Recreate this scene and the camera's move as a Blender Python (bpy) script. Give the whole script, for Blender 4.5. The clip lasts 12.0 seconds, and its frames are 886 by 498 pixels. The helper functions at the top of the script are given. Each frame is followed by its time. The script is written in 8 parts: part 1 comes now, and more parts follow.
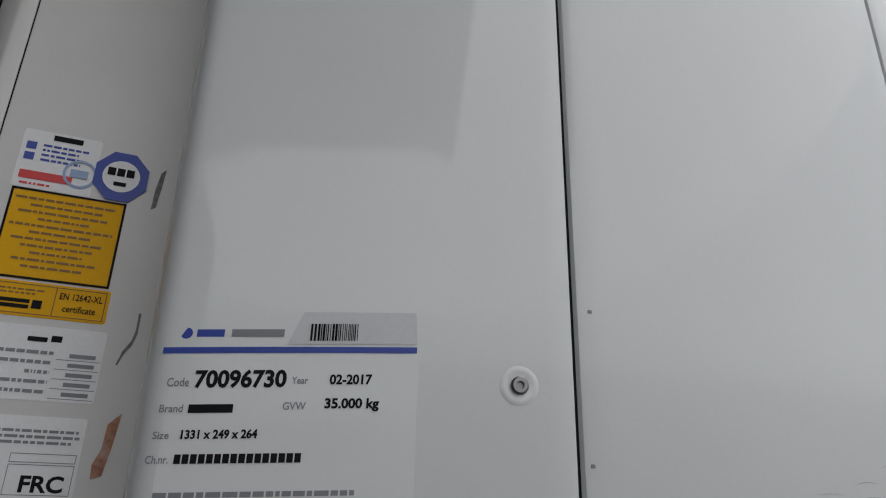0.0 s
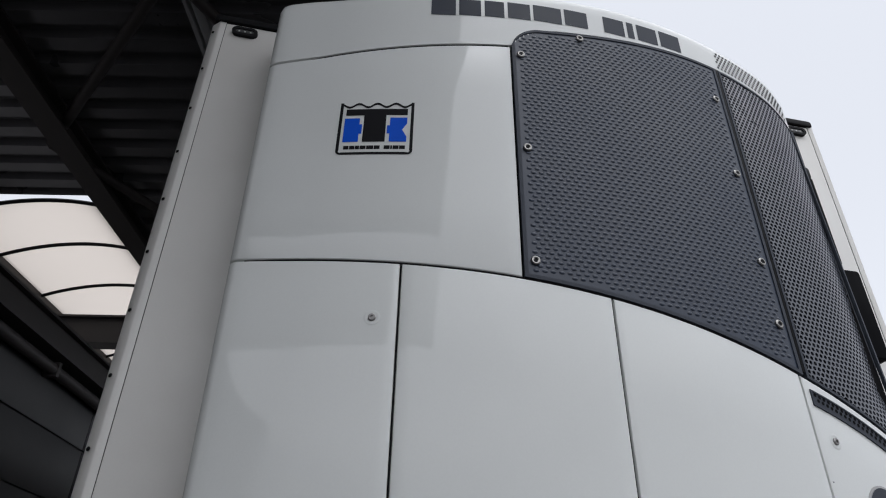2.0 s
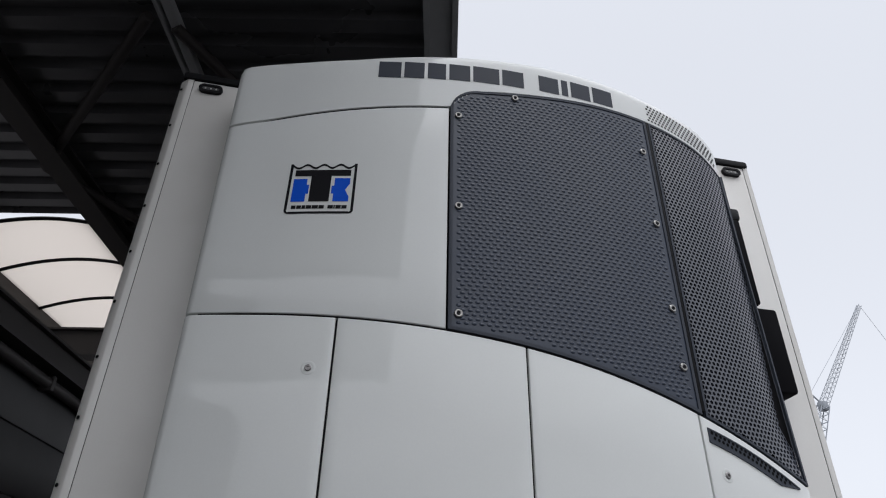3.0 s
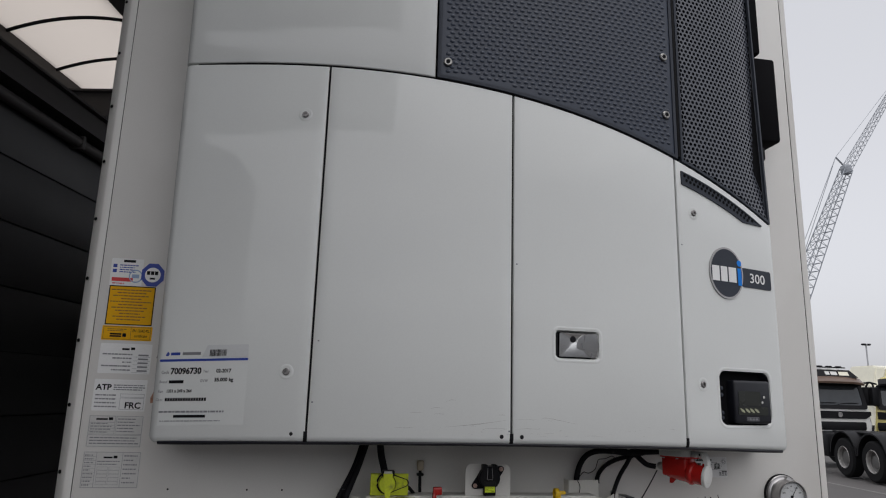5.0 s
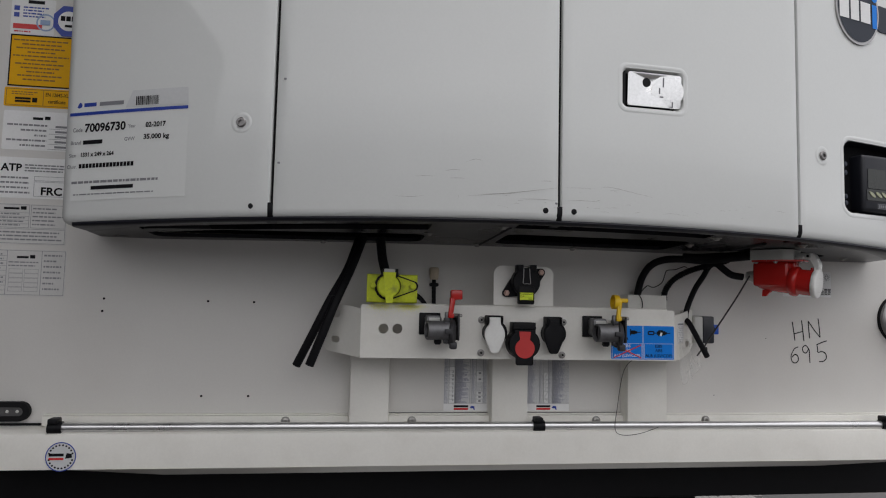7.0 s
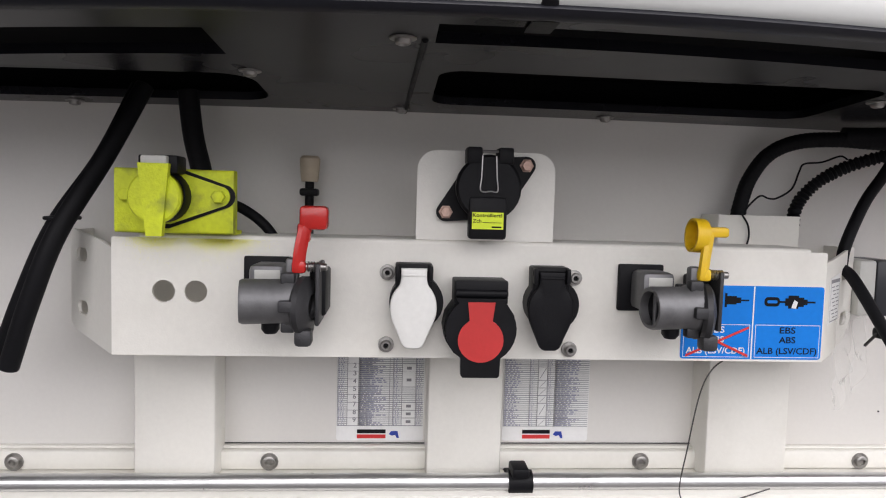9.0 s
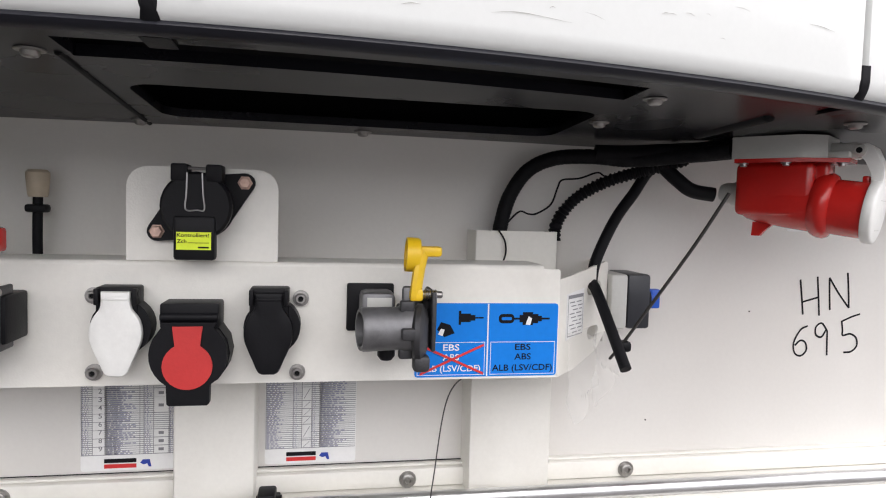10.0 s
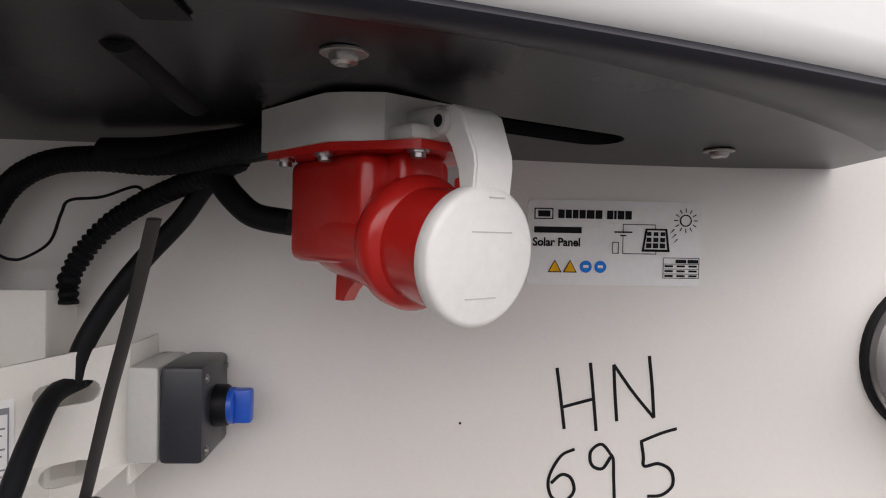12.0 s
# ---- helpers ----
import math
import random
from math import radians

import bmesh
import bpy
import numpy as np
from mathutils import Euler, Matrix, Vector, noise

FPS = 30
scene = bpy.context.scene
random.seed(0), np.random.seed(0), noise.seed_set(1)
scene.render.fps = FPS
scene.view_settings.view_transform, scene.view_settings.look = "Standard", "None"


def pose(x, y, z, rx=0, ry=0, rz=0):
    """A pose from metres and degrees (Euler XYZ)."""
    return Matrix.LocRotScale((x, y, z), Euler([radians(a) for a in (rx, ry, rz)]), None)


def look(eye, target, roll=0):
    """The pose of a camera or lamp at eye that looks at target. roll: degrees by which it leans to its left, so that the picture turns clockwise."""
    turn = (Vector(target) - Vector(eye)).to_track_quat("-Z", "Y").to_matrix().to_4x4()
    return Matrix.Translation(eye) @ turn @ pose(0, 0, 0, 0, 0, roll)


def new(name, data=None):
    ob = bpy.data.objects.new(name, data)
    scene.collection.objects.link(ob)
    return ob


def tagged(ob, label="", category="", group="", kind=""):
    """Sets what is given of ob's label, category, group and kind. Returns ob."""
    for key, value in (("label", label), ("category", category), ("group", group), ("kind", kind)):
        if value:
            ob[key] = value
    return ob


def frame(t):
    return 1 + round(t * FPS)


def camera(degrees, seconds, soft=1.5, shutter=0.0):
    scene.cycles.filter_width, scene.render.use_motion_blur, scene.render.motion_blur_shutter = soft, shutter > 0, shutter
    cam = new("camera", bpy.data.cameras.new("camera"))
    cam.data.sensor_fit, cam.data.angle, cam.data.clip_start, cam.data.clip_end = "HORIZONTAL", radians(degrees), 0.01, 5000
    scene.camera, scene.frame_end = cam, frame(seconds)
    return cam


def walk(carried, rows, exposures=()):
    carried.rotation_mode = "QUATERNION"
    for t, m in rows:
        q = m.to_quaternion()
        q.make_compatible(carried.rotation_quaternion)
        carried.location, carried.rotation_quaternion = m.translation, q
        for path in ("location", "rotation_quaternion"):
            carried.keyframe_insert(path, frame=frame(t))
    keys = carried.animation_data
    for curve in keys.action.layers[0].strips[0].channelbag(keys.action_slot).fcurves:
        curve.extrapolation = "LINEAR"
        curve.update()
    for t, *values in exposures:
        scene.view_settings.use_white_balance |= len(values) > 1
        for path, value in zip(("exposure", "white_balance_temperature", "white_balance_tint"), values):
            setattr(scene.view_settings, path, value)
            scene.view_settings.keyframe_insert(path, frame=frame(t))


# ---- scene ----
cam = camera(67.3, 12.0, soft=1.1)
EXPOSURES = [(0, 0.43, 6300, 11), (0.5, 0.2, 6250, 11), (1.0, 0.33, 6200, 11), (2.5, 0.45, 6150, 11), (4.5, 0.08, 6310, 12), (5.5, 0.26, 6400, 12), (6.5, 0.33, 6420, 12), (7.2, 0.49, 6420, 12.5),
             (8.8, 1.5, 6500, 15), (9.5, 1.7, 6650, 14.5), (10.0, 1.68, 6520, 14), (10.5, 1.36, 6460, 14), (11.0, 1.18, 6400, 14), (11.5, 1.1, 6400, 14), (12, 1.37, 6700, 16)]
PATH = [
    (0, (-0.974, -0.951, 1.859), (-0.285, 0.782, 2.581), 1.4),
    (0.5, (-0.98, -1.165, 1.88), (-0.322, 0.537, 2.698), 1.5),
    (1, (-0.929, -1.388, 1.888), (-0.322, 0.246, 2.869), 0.4),
    (1.5, (-0.812, -1.612, 1.953), (-0.383, 0.052, 2.977), 0.3),
    (2, (-0.765, -1.827, 2.0), (-0.42, -0.173, 3.07), 1.1),
    (2.5, (-0.714, -2.027, 2.032), (-0.371, -0.381, 3.115), 1.2),
    (2.7, (-0.667, -2.08, 2.037), (-0.328, -0.431, 3.116), 1.2),
    (4.3, (-0.53, -2.211, 1.97), (-0.191, -0.39, 2.723), 1.2),
    (4.5, (-0.513, -2.239, 1.992), (-0.187, -0.37, 2.622), 1.6),
    (5, (-0.53, -2.243, 1.935), (-0.197, -0.317, 2.359), 1.6),
    (5.5, (-0.54, -2.225, 1.893), (-0.207, -0.266, 2.128), 1.7),
    (6, (-0.508, -2.137, 1.79), (-0.185, -0.172, 1.975), 1.5),
    (6.5, (-0.452, -1.963, 1.698), (-0.146, 0.006, 1.864), 1.4),
    (7, (-0.414, -1.649, 1.639), (-0.13, 0.324, 1.796), 1.3),
    (7.2, (-0.387, -1.532, 1.642), (-0.102, 0.443, 1.771), 1.3),
    (8.8, (-0.113, -0.835, 1.665), (0.034, 1.155, 1.531), 1.6),
    (9, (-0.101, -0.827, 1.67), (0.049, 1.163, 1.535), 1.6),
    (9.5, (-0.008, -0.825, 1.679), (0.186, 1.162, 1.56), 1.4),
    (10, (0.105, -0.833, 1.69), (0.472, 1.13, 1.573), 1.6),
    (10.5, (0.203, -0.823, 1.687), (0.73, 1.103, 1.578), 1.7),
    (11, (0.342, -0.77, 1.703), (0.912, 1.144, 1.594), 1.7),
    (11.5, (0.498, -0.617, 1.717), (1.054, 1.303, 1.662), 1.8),
    (12, (0.653, -0.535, 1.709), (0.767, 1.462, 1.678), 1.1),
]
walk(cam, [(t, look(eye, target, roll)) for t, eye, target, roll in PATH], exposures=EXPOSURES)

# ---- light ----
world = bpy.data.worlds.new("overcast_sky")
scene.world = world
world.use_nodes = True
wn, wl = world.node_tree.nodes, world.node_tree.links
sky = wn.new("ShaderNodeTexSky")
sky.sky_type = "NISHITA"
sky.sun_disc = False
sky.sun_elevation = radians(69)
sky.sun_rotation = radians(196)
sky.dust_density = 4.0
grey = wn.new("ShaderNodeHueSaturation")
grey.inputs["Saturation"].default_value = 0.14
wl.new(sky.outputs["Color"], grey.inputs["Color"])
cloud = wn.new("ShaderNodeMix")
cloud.data_type = "RGBA"
cloud.inputs["Factor"].default_value = 0.5
cloud.inputs["B"].default_value = (5.2, 5.25, 5.4, 1)
wl.new(grey.outputs["Color"], cloud.inputs["A"])
wl.new(cloud.outputs["Result"], wn["Background"].inputs["Color"])
wn["Background"].inputs["Strength"].default_value = 0.15

sun = new("sun", bpy.data.lights.new("sun", "SUN"))
sun.data.energy = 0.88
sun.data.angle = radians(110)
sun.data.color = (1.0, 0.97, 0.93)
sun.matrix_world = look((-1.4, -4.8, 13), (0, 0, 0))


# ---- materials ----
def surface(name, color, rough=0.5, metal=0.0, var=0.06, scale=6.0, fine=0.03, fine_scale=180.0, bump=0.05, bump_scale=400.0,
            dirt=0.0, dirt_color=(0.12, 0.10, 0.08), dirt_scale=3.0, coat=0.0, coat_rough=0.1, by_object=0.0, spec=0.5):
    """A surface with colour variation at two scales, fine relief and, where asked, patches of dirt."""
    m = bpy.data.materials.new(name)
    m.use_nodes = True
    n, l = m.node_tree.nodes, m.node_tree.links
    p = n["Principled BSDF"]
    p.inputs["Metallic"].default_value = metal
    p.inputs["Coat Weight"].default_value = coat
    p.inputs["Coat Roughness"].default_value = coat_rough
    p.inputs["Specular IOR Level"].default_value = spec
    geo = n.new("ShaderNodeNewGeometry")

    def noise_tex(s, detail):
        t = n.new("ShaderNodeTexNoise")
        t.inputs["Scale"].default_value = s
        t.inputs["Detail"].default_value = detail
        l.new(geo.outputs["Position"], t.inputs["Vector"])
        return t.outputs["Fac"]

    def ranged(fac, low, high):
        r = n.new("ShaderNodeMapRange")
        r.inputs["To Min"].default_value = low
        r.inputs["To Max"].default_value = high
        r.inputs["From Min"].default_value = 0.25
        r.inputs["From Max"].default_value = 0.75
        l.new(fac, r.inputs["Value"])
        return r.outputs["Result"]

    def mult(a, b):
        k = n.new("ShaderNodeMath")
        k.operation = "MULTIPLY"
        l.new(a, k.inputs[0])
        l.new(b, k.inputs[1])
        return k.outputs[0]

    big = noise_tex(scale, 4.0)
    small = noise_tex(fine_scale, 3.0)
    value = mult(ranged(big, 1.0 - var, 1.0 + var), ranged(small, 1.0 - fine, 1.0 + fine))
    if by_object:
        info = n.new("ShaderNodeObjectInfo")
        r = n.new("ShaderNodeMapRange")
        r.inputs["To Min"].default_value = 1.0 - by_object
        r.inputs["To Max"].default_value = 1.0 + by_object
        l.new(info.outputs["Random"], r.inputs["Value"])
        value = mult(value, r.outputs["Result"])
    hsv = n.new("ShaderNodeHueSaturation")
    hsv.inputs["Color"].default_value = (*color, 1)
    l.new(value, hsv.inputs["Value"])
    out = hsv.outputs["Color"]
    if dirt:
        d = noise_tex(dirt_scale, 8.0)
        r = n.new("ShaderNodeMapRange")
        r.inputs["From Min"].default_value = 0.5
        r.inputs["From Max"].default_value = 0.8
        r.inputs["To Min"].default_value = 0.0
        r.inputs["To Max"].default_value = dirt
        l.new(d, r.inputs["Value"])
        mix = n.new("ShaderNodeMix")
        mix.data_type = "RGBA"
        l.new(r.outputs["Result"], mix.inputs["Factor"])
        l.new(out, mix.inputs["A"])
        mix.inputs["B"].default_value = (*dirt_color, 1)
        out = mix.outputs["Result"]
    l.new(out, p.inputs["Base Color"])
    l.new(ranged(big, max(0.02, rough - 0.06), min(1, rough + 0.06)), p.inputs["Roughness"])
    if bump:
        b = n.new("ShaderNodeBump")
        b.inputs["Strength"].default_value = bump
        b.inputs["Distance"].default_value = 0.002
        l.new(noise_tex(bump_scale, 4.0), b.inputs["Height"])
        l.new(b.outputs["Normal"], p.inputs["Normal"])
    return m


WHITE = surface("white_unit_paint", (0.71, 0.724, 0.706), 0.55, spec=0.2, coat=0.65, coat_rough=0.05, var=0.02, scale=2.5, fine=0.012, bump=0.02, bump_scale=220, dirt=0.06, dirt_color=(0.42, 0.40, 0.36), dirt_scale=1.8)
WALL = surface("white_trailer_skin", (0.715, 0.70, 0.667), 0.42, var=0.035, scale=2.6, fine=0.015, bump=0.06, bump_scale=160, dirt=0.24, dirt_color=(0.36, 0.295, 0.24), dirt_scale=1.7)
BRACKET = surface("cream_powder_coat", (0.78, 0.765, 0.71), 0.4, var=0.03, scale=8, fine=0.02, bump=0.08, bump_scale=500, dirt=0.15, dirt_color=(0.40, 0.36, 0.28), dirt_scale=14)
GASKET = surface("black_seam_rubber", (0.008, 0.008, 0.009), 0.7, spec=0.16, bump=0.2)
CHARCOAL = surface("charcoal_plastic", (0.036, 0.042, 0.056), 0.62, spec=0.3, var=0.10, scale=3, fine=0.05, bump=0.15, bump_scale=700)
CHARCOAL_LITE = surface("grey_blue_mesh_plastic", (0.017, 0.026, 0.048), 0.36, spec=0.5, var=0.10, scale=3, fine=0.05, bump=0.12, bump_scale=700)
# near-black for shade painted into slots, joints and holes; also colours the flank box
SHADE_BLACK = surface("shade_black", (0.005, 0.005, 0.006), 0.9, spec=0.1, bump=0)
TRAY = surface("black_tray_plastic", (0.0072, 0.0074, 0.0105), 0.28, spec=0.32, var=0.25, scale=4, fine=0.06, bump=0.015, bump_scale=300, dirt=0.25, dirt_color=(0.024, 0.022, 0.022), dirt_scale=7)
LIP = surface("black_lip_plastic", (0.0085, 0.0090, 0.0145), 0.42, spec=0.4, var=0.12, scale=9, fine=0.05, bump=0.03, bump_scale=300)
BLACK = surface("black_plastic", (0.007, 0.007, 0.0085), 0.48, spec=0.16, var=0.15, scale=30, fine=0.08, bump=0.1)
RUBBER = surface("black_cable_rubber", (0.006, 0.006, 0.0075), 0.6, spec=0.18, var=0.2, scale=40, fine=0.1, bump=0.15)
STEEL = surface("stainless_steel", (0.40, 0.39, 0.385), 0.34, 1.0, var=0.04, scale=8, fine=0.03, bump=0.05)
ZINC = surface("zinc_bolt", (0.36, 0.35, 0.335), 0.38, 1.0, var=0.15, scale=200, fine=0.1, bump=0.1)
COPPERY = surface("rusty_copper_bolt", (0.52, 0.36, 0.30), 0.5, 0.6, var=0.2, scale=200, bump=0.2)
CASTALU = surface("cast_aluminium", (0.175, 0.175, 0.18), 0.5, 0.6, var=0.18, scale=40, fine=0.08, bump=0.09, bump_scale=700)
ALU = surface("aluminium_tube", (0.66, 0.66, 0.66), 0.3, 0.9, var=0.08, scale=12, fine=0.04, bump=0.05)
RED = surface("red_plastic", (0.50, 0.018, 0.014), 0.22, var=0.06, scale=20, fine=0.03, bump=0.04)
REDMATT = surface("red_lid_plastic", (0.52, 0.032, 0.030), 0.45, var=0.06, scale=40, bump=0.08)
LIGHTGREY = surface("light_grey_plastic", (0.52, 0.52, 0.49), 0.42, var=0.04, scale=20, bump=0.05)
CAPWHITE = surface("white_plastic", (0.78, 0.78, 0.75), 0.4, var=0.03, scale=30, bump=0.05)
BLUE = surface("blue_plastic", (0.012, 0.09, 0.50), 0.35, var=0.06, scale=50, bump=0.04)
NEON = surface("sprayed_neon_yellow", (0.62, 0.70, 0.02), 0.6, var=0.12, scale=25, fine=0.08, bump=0.3, dirt=1.0, dirt_color=(0.10, 0.11, 0.05), dirt_scale=42)
YELLOWH = surface("yellow_plastic", (0.78, 0.50, 0.012), 0.4, var=0.06, scale=40, bump=0.06)
BEIGE = surface("beige_plastic", (0.52, 0.44, 0.33), 0.5, var=0.08, scale=60, bump=0.1)
PAPER = surface("sticker_paper", (0.80, 0.80, 0.79), 0.5, var=0.02, scale=12, bump=0.02)
PAPERGREY = surface("sheet_grey_paper", (0.60, 0.61, 0.61), 0.5, var=0.02, scale=12, bump=0.02)
FOIL = surface("grey_foil_label", (0.60, 0.59, 0.57), 0.4, 0.1, var=0.04, scale=20, bump=0.03)
ORANGE = surface("amber_label", (0.80, 0.42, 0.006), 0.6, spec=0.15, var=0.04, scale=15, bump=0.03)
INK = surface("black_ink", (0.010, 0.010, 0.012), 0.6, spec=0.1, bump=0)
INKGREY = surface("grey_ink", (0.22, 0.22, 0.235), 0.5, bump=0)
INKBLUE = surface("blue_ink", (0.02, 0.05, 0.33), 0.45, bump=0)
INKRED = surface("red_ink", (0.62, 0.03, 0.03), 0.45, bump=0)
LABELBLUE = surface("sky_blue_label", (0.004, 0.205, 0.72), 0.45, spec=0.2, var=0.03, bump=0.02)
LOGOBLUE = surface("logo_blue", (0.006, 0.085, 0.60), 0.5, spec=0.15, bump=0)
FILMCLEAR = surface("crumpled_clear_film", (0.75, 0.74, 0.70), 0.25, var=0.05, bump=0.25, bump_scale=60)
FILMCLEAR.node_tree.nodes["Principled BSDF"].inputs["Alpha"].default_value = 0.24
SCREEN = surface("lcd_green_grey", (0.020, 0.022, 0.018), 0.25, bump=0)
LENS = surface("lamp_lens", (0.09, 0.09, 0.09), 0.12, var=0.15, scale=120, bump=0.3, bump_scale=250)
ASPHALT = surface("grey_yard_pavement", (0.085, 0.080, 0.078), 0.85, var=0.18, scale=0.4, fine=0.12, fine_scale=60, bump=0.5, bump_scale=90, dirt=0.4, dirt_color=(0.06, 0.055, 0.052), dirt_scale=0.9)
PAVER = surface("concrete_paver", (0.20, 0.19, 0.18), 0.85, var=0.12, scale=9, fine=0.15, fine_scale=120, bump=0.5, bump_scale=120, by_object=0.18)
DARKWALL = surface("anthracite_panel", (0.030, 0.029, 0.031), 0.55, var=0.12, scale=1.5, fine=0.05, bump=0.08, bump_scale=90)
DECK = surface("dark_steel_deck", (0.17, 0.17, 0.176), 0.30, 0.55, var=0.15, scale=1.2, fine=0.05, bump=0.05)
GUTTER = surface("galvanised_gutter", (0.40, 0.41, 0.42), 0.5, 0.3, var=0.1, scale=4, bump=0.05)
BEAM = surface("dark_brown_steel", (0.035, 0.030, 0.029), 0.6, var=0.15, scale=3, bump=0.08)
SKYLIGHT = surface("translucent_roof_sheet", (0.52, 0.475, 0.425), 0.6, var=0.06, scale=1.0, bump=0.05)
for node in [SKYLIGHT.node_tree.nodes["Principled BSDF"]]:
    tr = SKYLIGHT.node_tree.nodes.new("ShaderNodeBsdfTranslucent")
    tr.inputs["Color"].default_value = (0.60, 0.545, 0.49, 1)
    ms = SKYLIGHT.node_tree.nodes.new("ShaderNodeMixShader")
    ms.inputs["Fac"].default_value = 0.75
    SKYLIGHT.node_tree.links.new(node.outputs["BSDF"], ms.inputs[1])
    SKYLIGHT.node_tree.links.new(tr.outputs["BSDF"], ms.inputs[2])
    SKYLIGHT.node_tree.links.new(ms.outputs["Shader"], SKYLIGHT.node_tree.nodes["Material Output"].inputs["Surface"])
CRANE = surface("weathered_grey_lattice", (0.28, 0.30, 0.33), 0.6, var=0.1, scale=0.3, bump=0)
CABWHITE = surface("cab_white", (0.62, 0.62, 0.60), 0.35, var=0.05, bump=0.02)
CABBROWN = surface("cab_brown", (0.11, 0.07, 0.05), 0.35, var=0.08, bump=0.02)
CABYELLOW = surface("cab_yellow", (0.64, 0.56, 0.21), 0.35, var=0.05, bump=0.02)
CABCREAM = surface("cab_cream", (0.72, 0.70, 0.58), 0.35, var=0.05, bump=0.02)
WINDSCREEN = surface("dark_windscreen", (0.035, 0.04, 0.045), 0.08, var=0.2, scale=2, bump=0)
TYRE = surface("tyre_rubber", (0.008, 0.008, 0.009), 0.85, spec=0.2, var=0.2, scale=6, bump=0.3, bump_scale=60)
HUB = surface("dull_wheel_hub", (0.11, 0.108, 0.105), 0.6, 0.2, var=0.2, scale=6, bump=0.08)
RIM = surface("steel_rim", (0.34, 0.33, 0.32), 0.5, 0.4, var=0.15, scale=6, bump=0.05)


# ---- mesh helpers ----
def mesh_object(name, bm, material, smooth=True):
    me = bpy.data.meshes.new(name)
    bmesh.ops.recalc_face_normals(bm, faces=bm.faces[:])
    bm.to_mesh(me)
    bm.free()
    me.materials.append(material)
    if smooth:
        me.shade_smooth()
        me.set_sharp_from_angle(angle=radians(38))
    return new(name, me)


def part(name, bm, material, parent, label=""):
    ob = mesh_object(name, bm, material)
    ob.parent = parent
    if label:
        ob["label"] = label
    return ob


def thing(name, label, category, place=(0, 0, 0), group="", kind=""):
    ob = new(name)
    ob.location = place
    ob.empty_display_size = 0.05
    bpy.context.view_layer.update()
    return tagged(ob, label, category, group, kind)


def settle(root):
    """Parts are modelled in world places: keep them there under a root that stands elsewhere."""
    inv = Matrix.Translation(root.location).inverted()
    for child in root.children:
        child.matrix_parent_inverse = inv
    return root


def box(bm, x0, x1, y0, y1, z0, z1, bevel=0.0, seg=2, m=None):
    """A bevelled box; m turns and moves it."""
    made = bmesh.ops.create_cube(bm, size=1.0)["verts"]
    for v in made:
        v.co = Vector(((x0 + x1) / 2 + v.co.x * (x1 - x0), (y0 + y1) / 2 + v.co.y * (y1 - y0), (z0 + z1) / 2 + v.co.z * (z1 - z0)))
    faces = {f for v in made for f in v.link_faces}
    if bevel:
        edges = list({e for v in made for e in v.link_edges})
        out = bmesh.ops.bevel(bm, geom=edges, offset=bevel, segments=seg, affect="EDGES", profile=0.5)
        made = list({v for f in out["faces"] for v in f.verts} | {v for v in made if v.is_valid})
    if m is not None:
        for v in made:
            v.co = m @ v.co
    return bm


def boxes(*rows, bevel=0.0):
    bm = bmesh.new()
    for r in rows:
        box(bm, *r, bevel=bevel)
    return bm


def frame_of(axis):
    """A turn whose z runs along axis."""
    return Vector(axis).normalized().to_track_quat("Z", "Y").to_matrix().to_4x4()


def lathe(bm, place, axis, rows, n=24):
    """Turn rows of (radius, height) about the axis through place."""
    m = Matrix.Translation(place) @ frame_of(axis)
    rings = []
    for r, h in rows:
        if r < 1e-6:
            rings.append([bm.verts.new(m @ Vector((0, 0, h)))])
        else:
            rings.append([bm.verts.new(m @ Vector((r * math.cos(2 * math.pi * i / n), r * math.sin(2 * math.pi * i / n), h))) for i in range(n)])
    for a, b in zip(rings, rings[1:]):
        if len(a) == 1 and len(b) == 1:
            continue
        for i in range(n):
            j = (i + 1) % n
            if len(a) == 1:
                bm.faces.new((a[0], b[i], b[j]))
            elif len(b) == 1:
                bm.faces.new((a[i], a[j], b[0]))
            else:
                bm.faces.new((a[i], a[j], b[j], b[i]))
    return bm


def rod(bm, a, b, r, n=16):
    a, b = Vector(a), Vector(b)
    h = (b - a).length
    c = min(r * 0.25, h * 0.2)
    return lathe(bm, a, b - a, [(0, 0), (r - c, 0), (r, c), (r, h - c), (r - c, h), (0, h)], n)


def smooth_line(points, steps=8):
    p = [Vector(q) for q in points]
    p = [p[0] * 2 - p[1]] + p + [p[-1] * 2 - p[-2]]
    out = []
    for i in range(1, len(p) - 2):
        for k in range(steps):
            t = k / steps
            out.append(0.5 * ((2 * p[i]) + (p[i + 1] - p[i - 1]) * t + (2 * p[i - 1] - 5 * p[i] + 4 * p[i + 1] - p[i + 2]) * t * t + (3 * p[i] - p[i - 1] - 3 * p[i + 1] + p[i + 2]) * t ** 3))
    return out + [p[-2]]


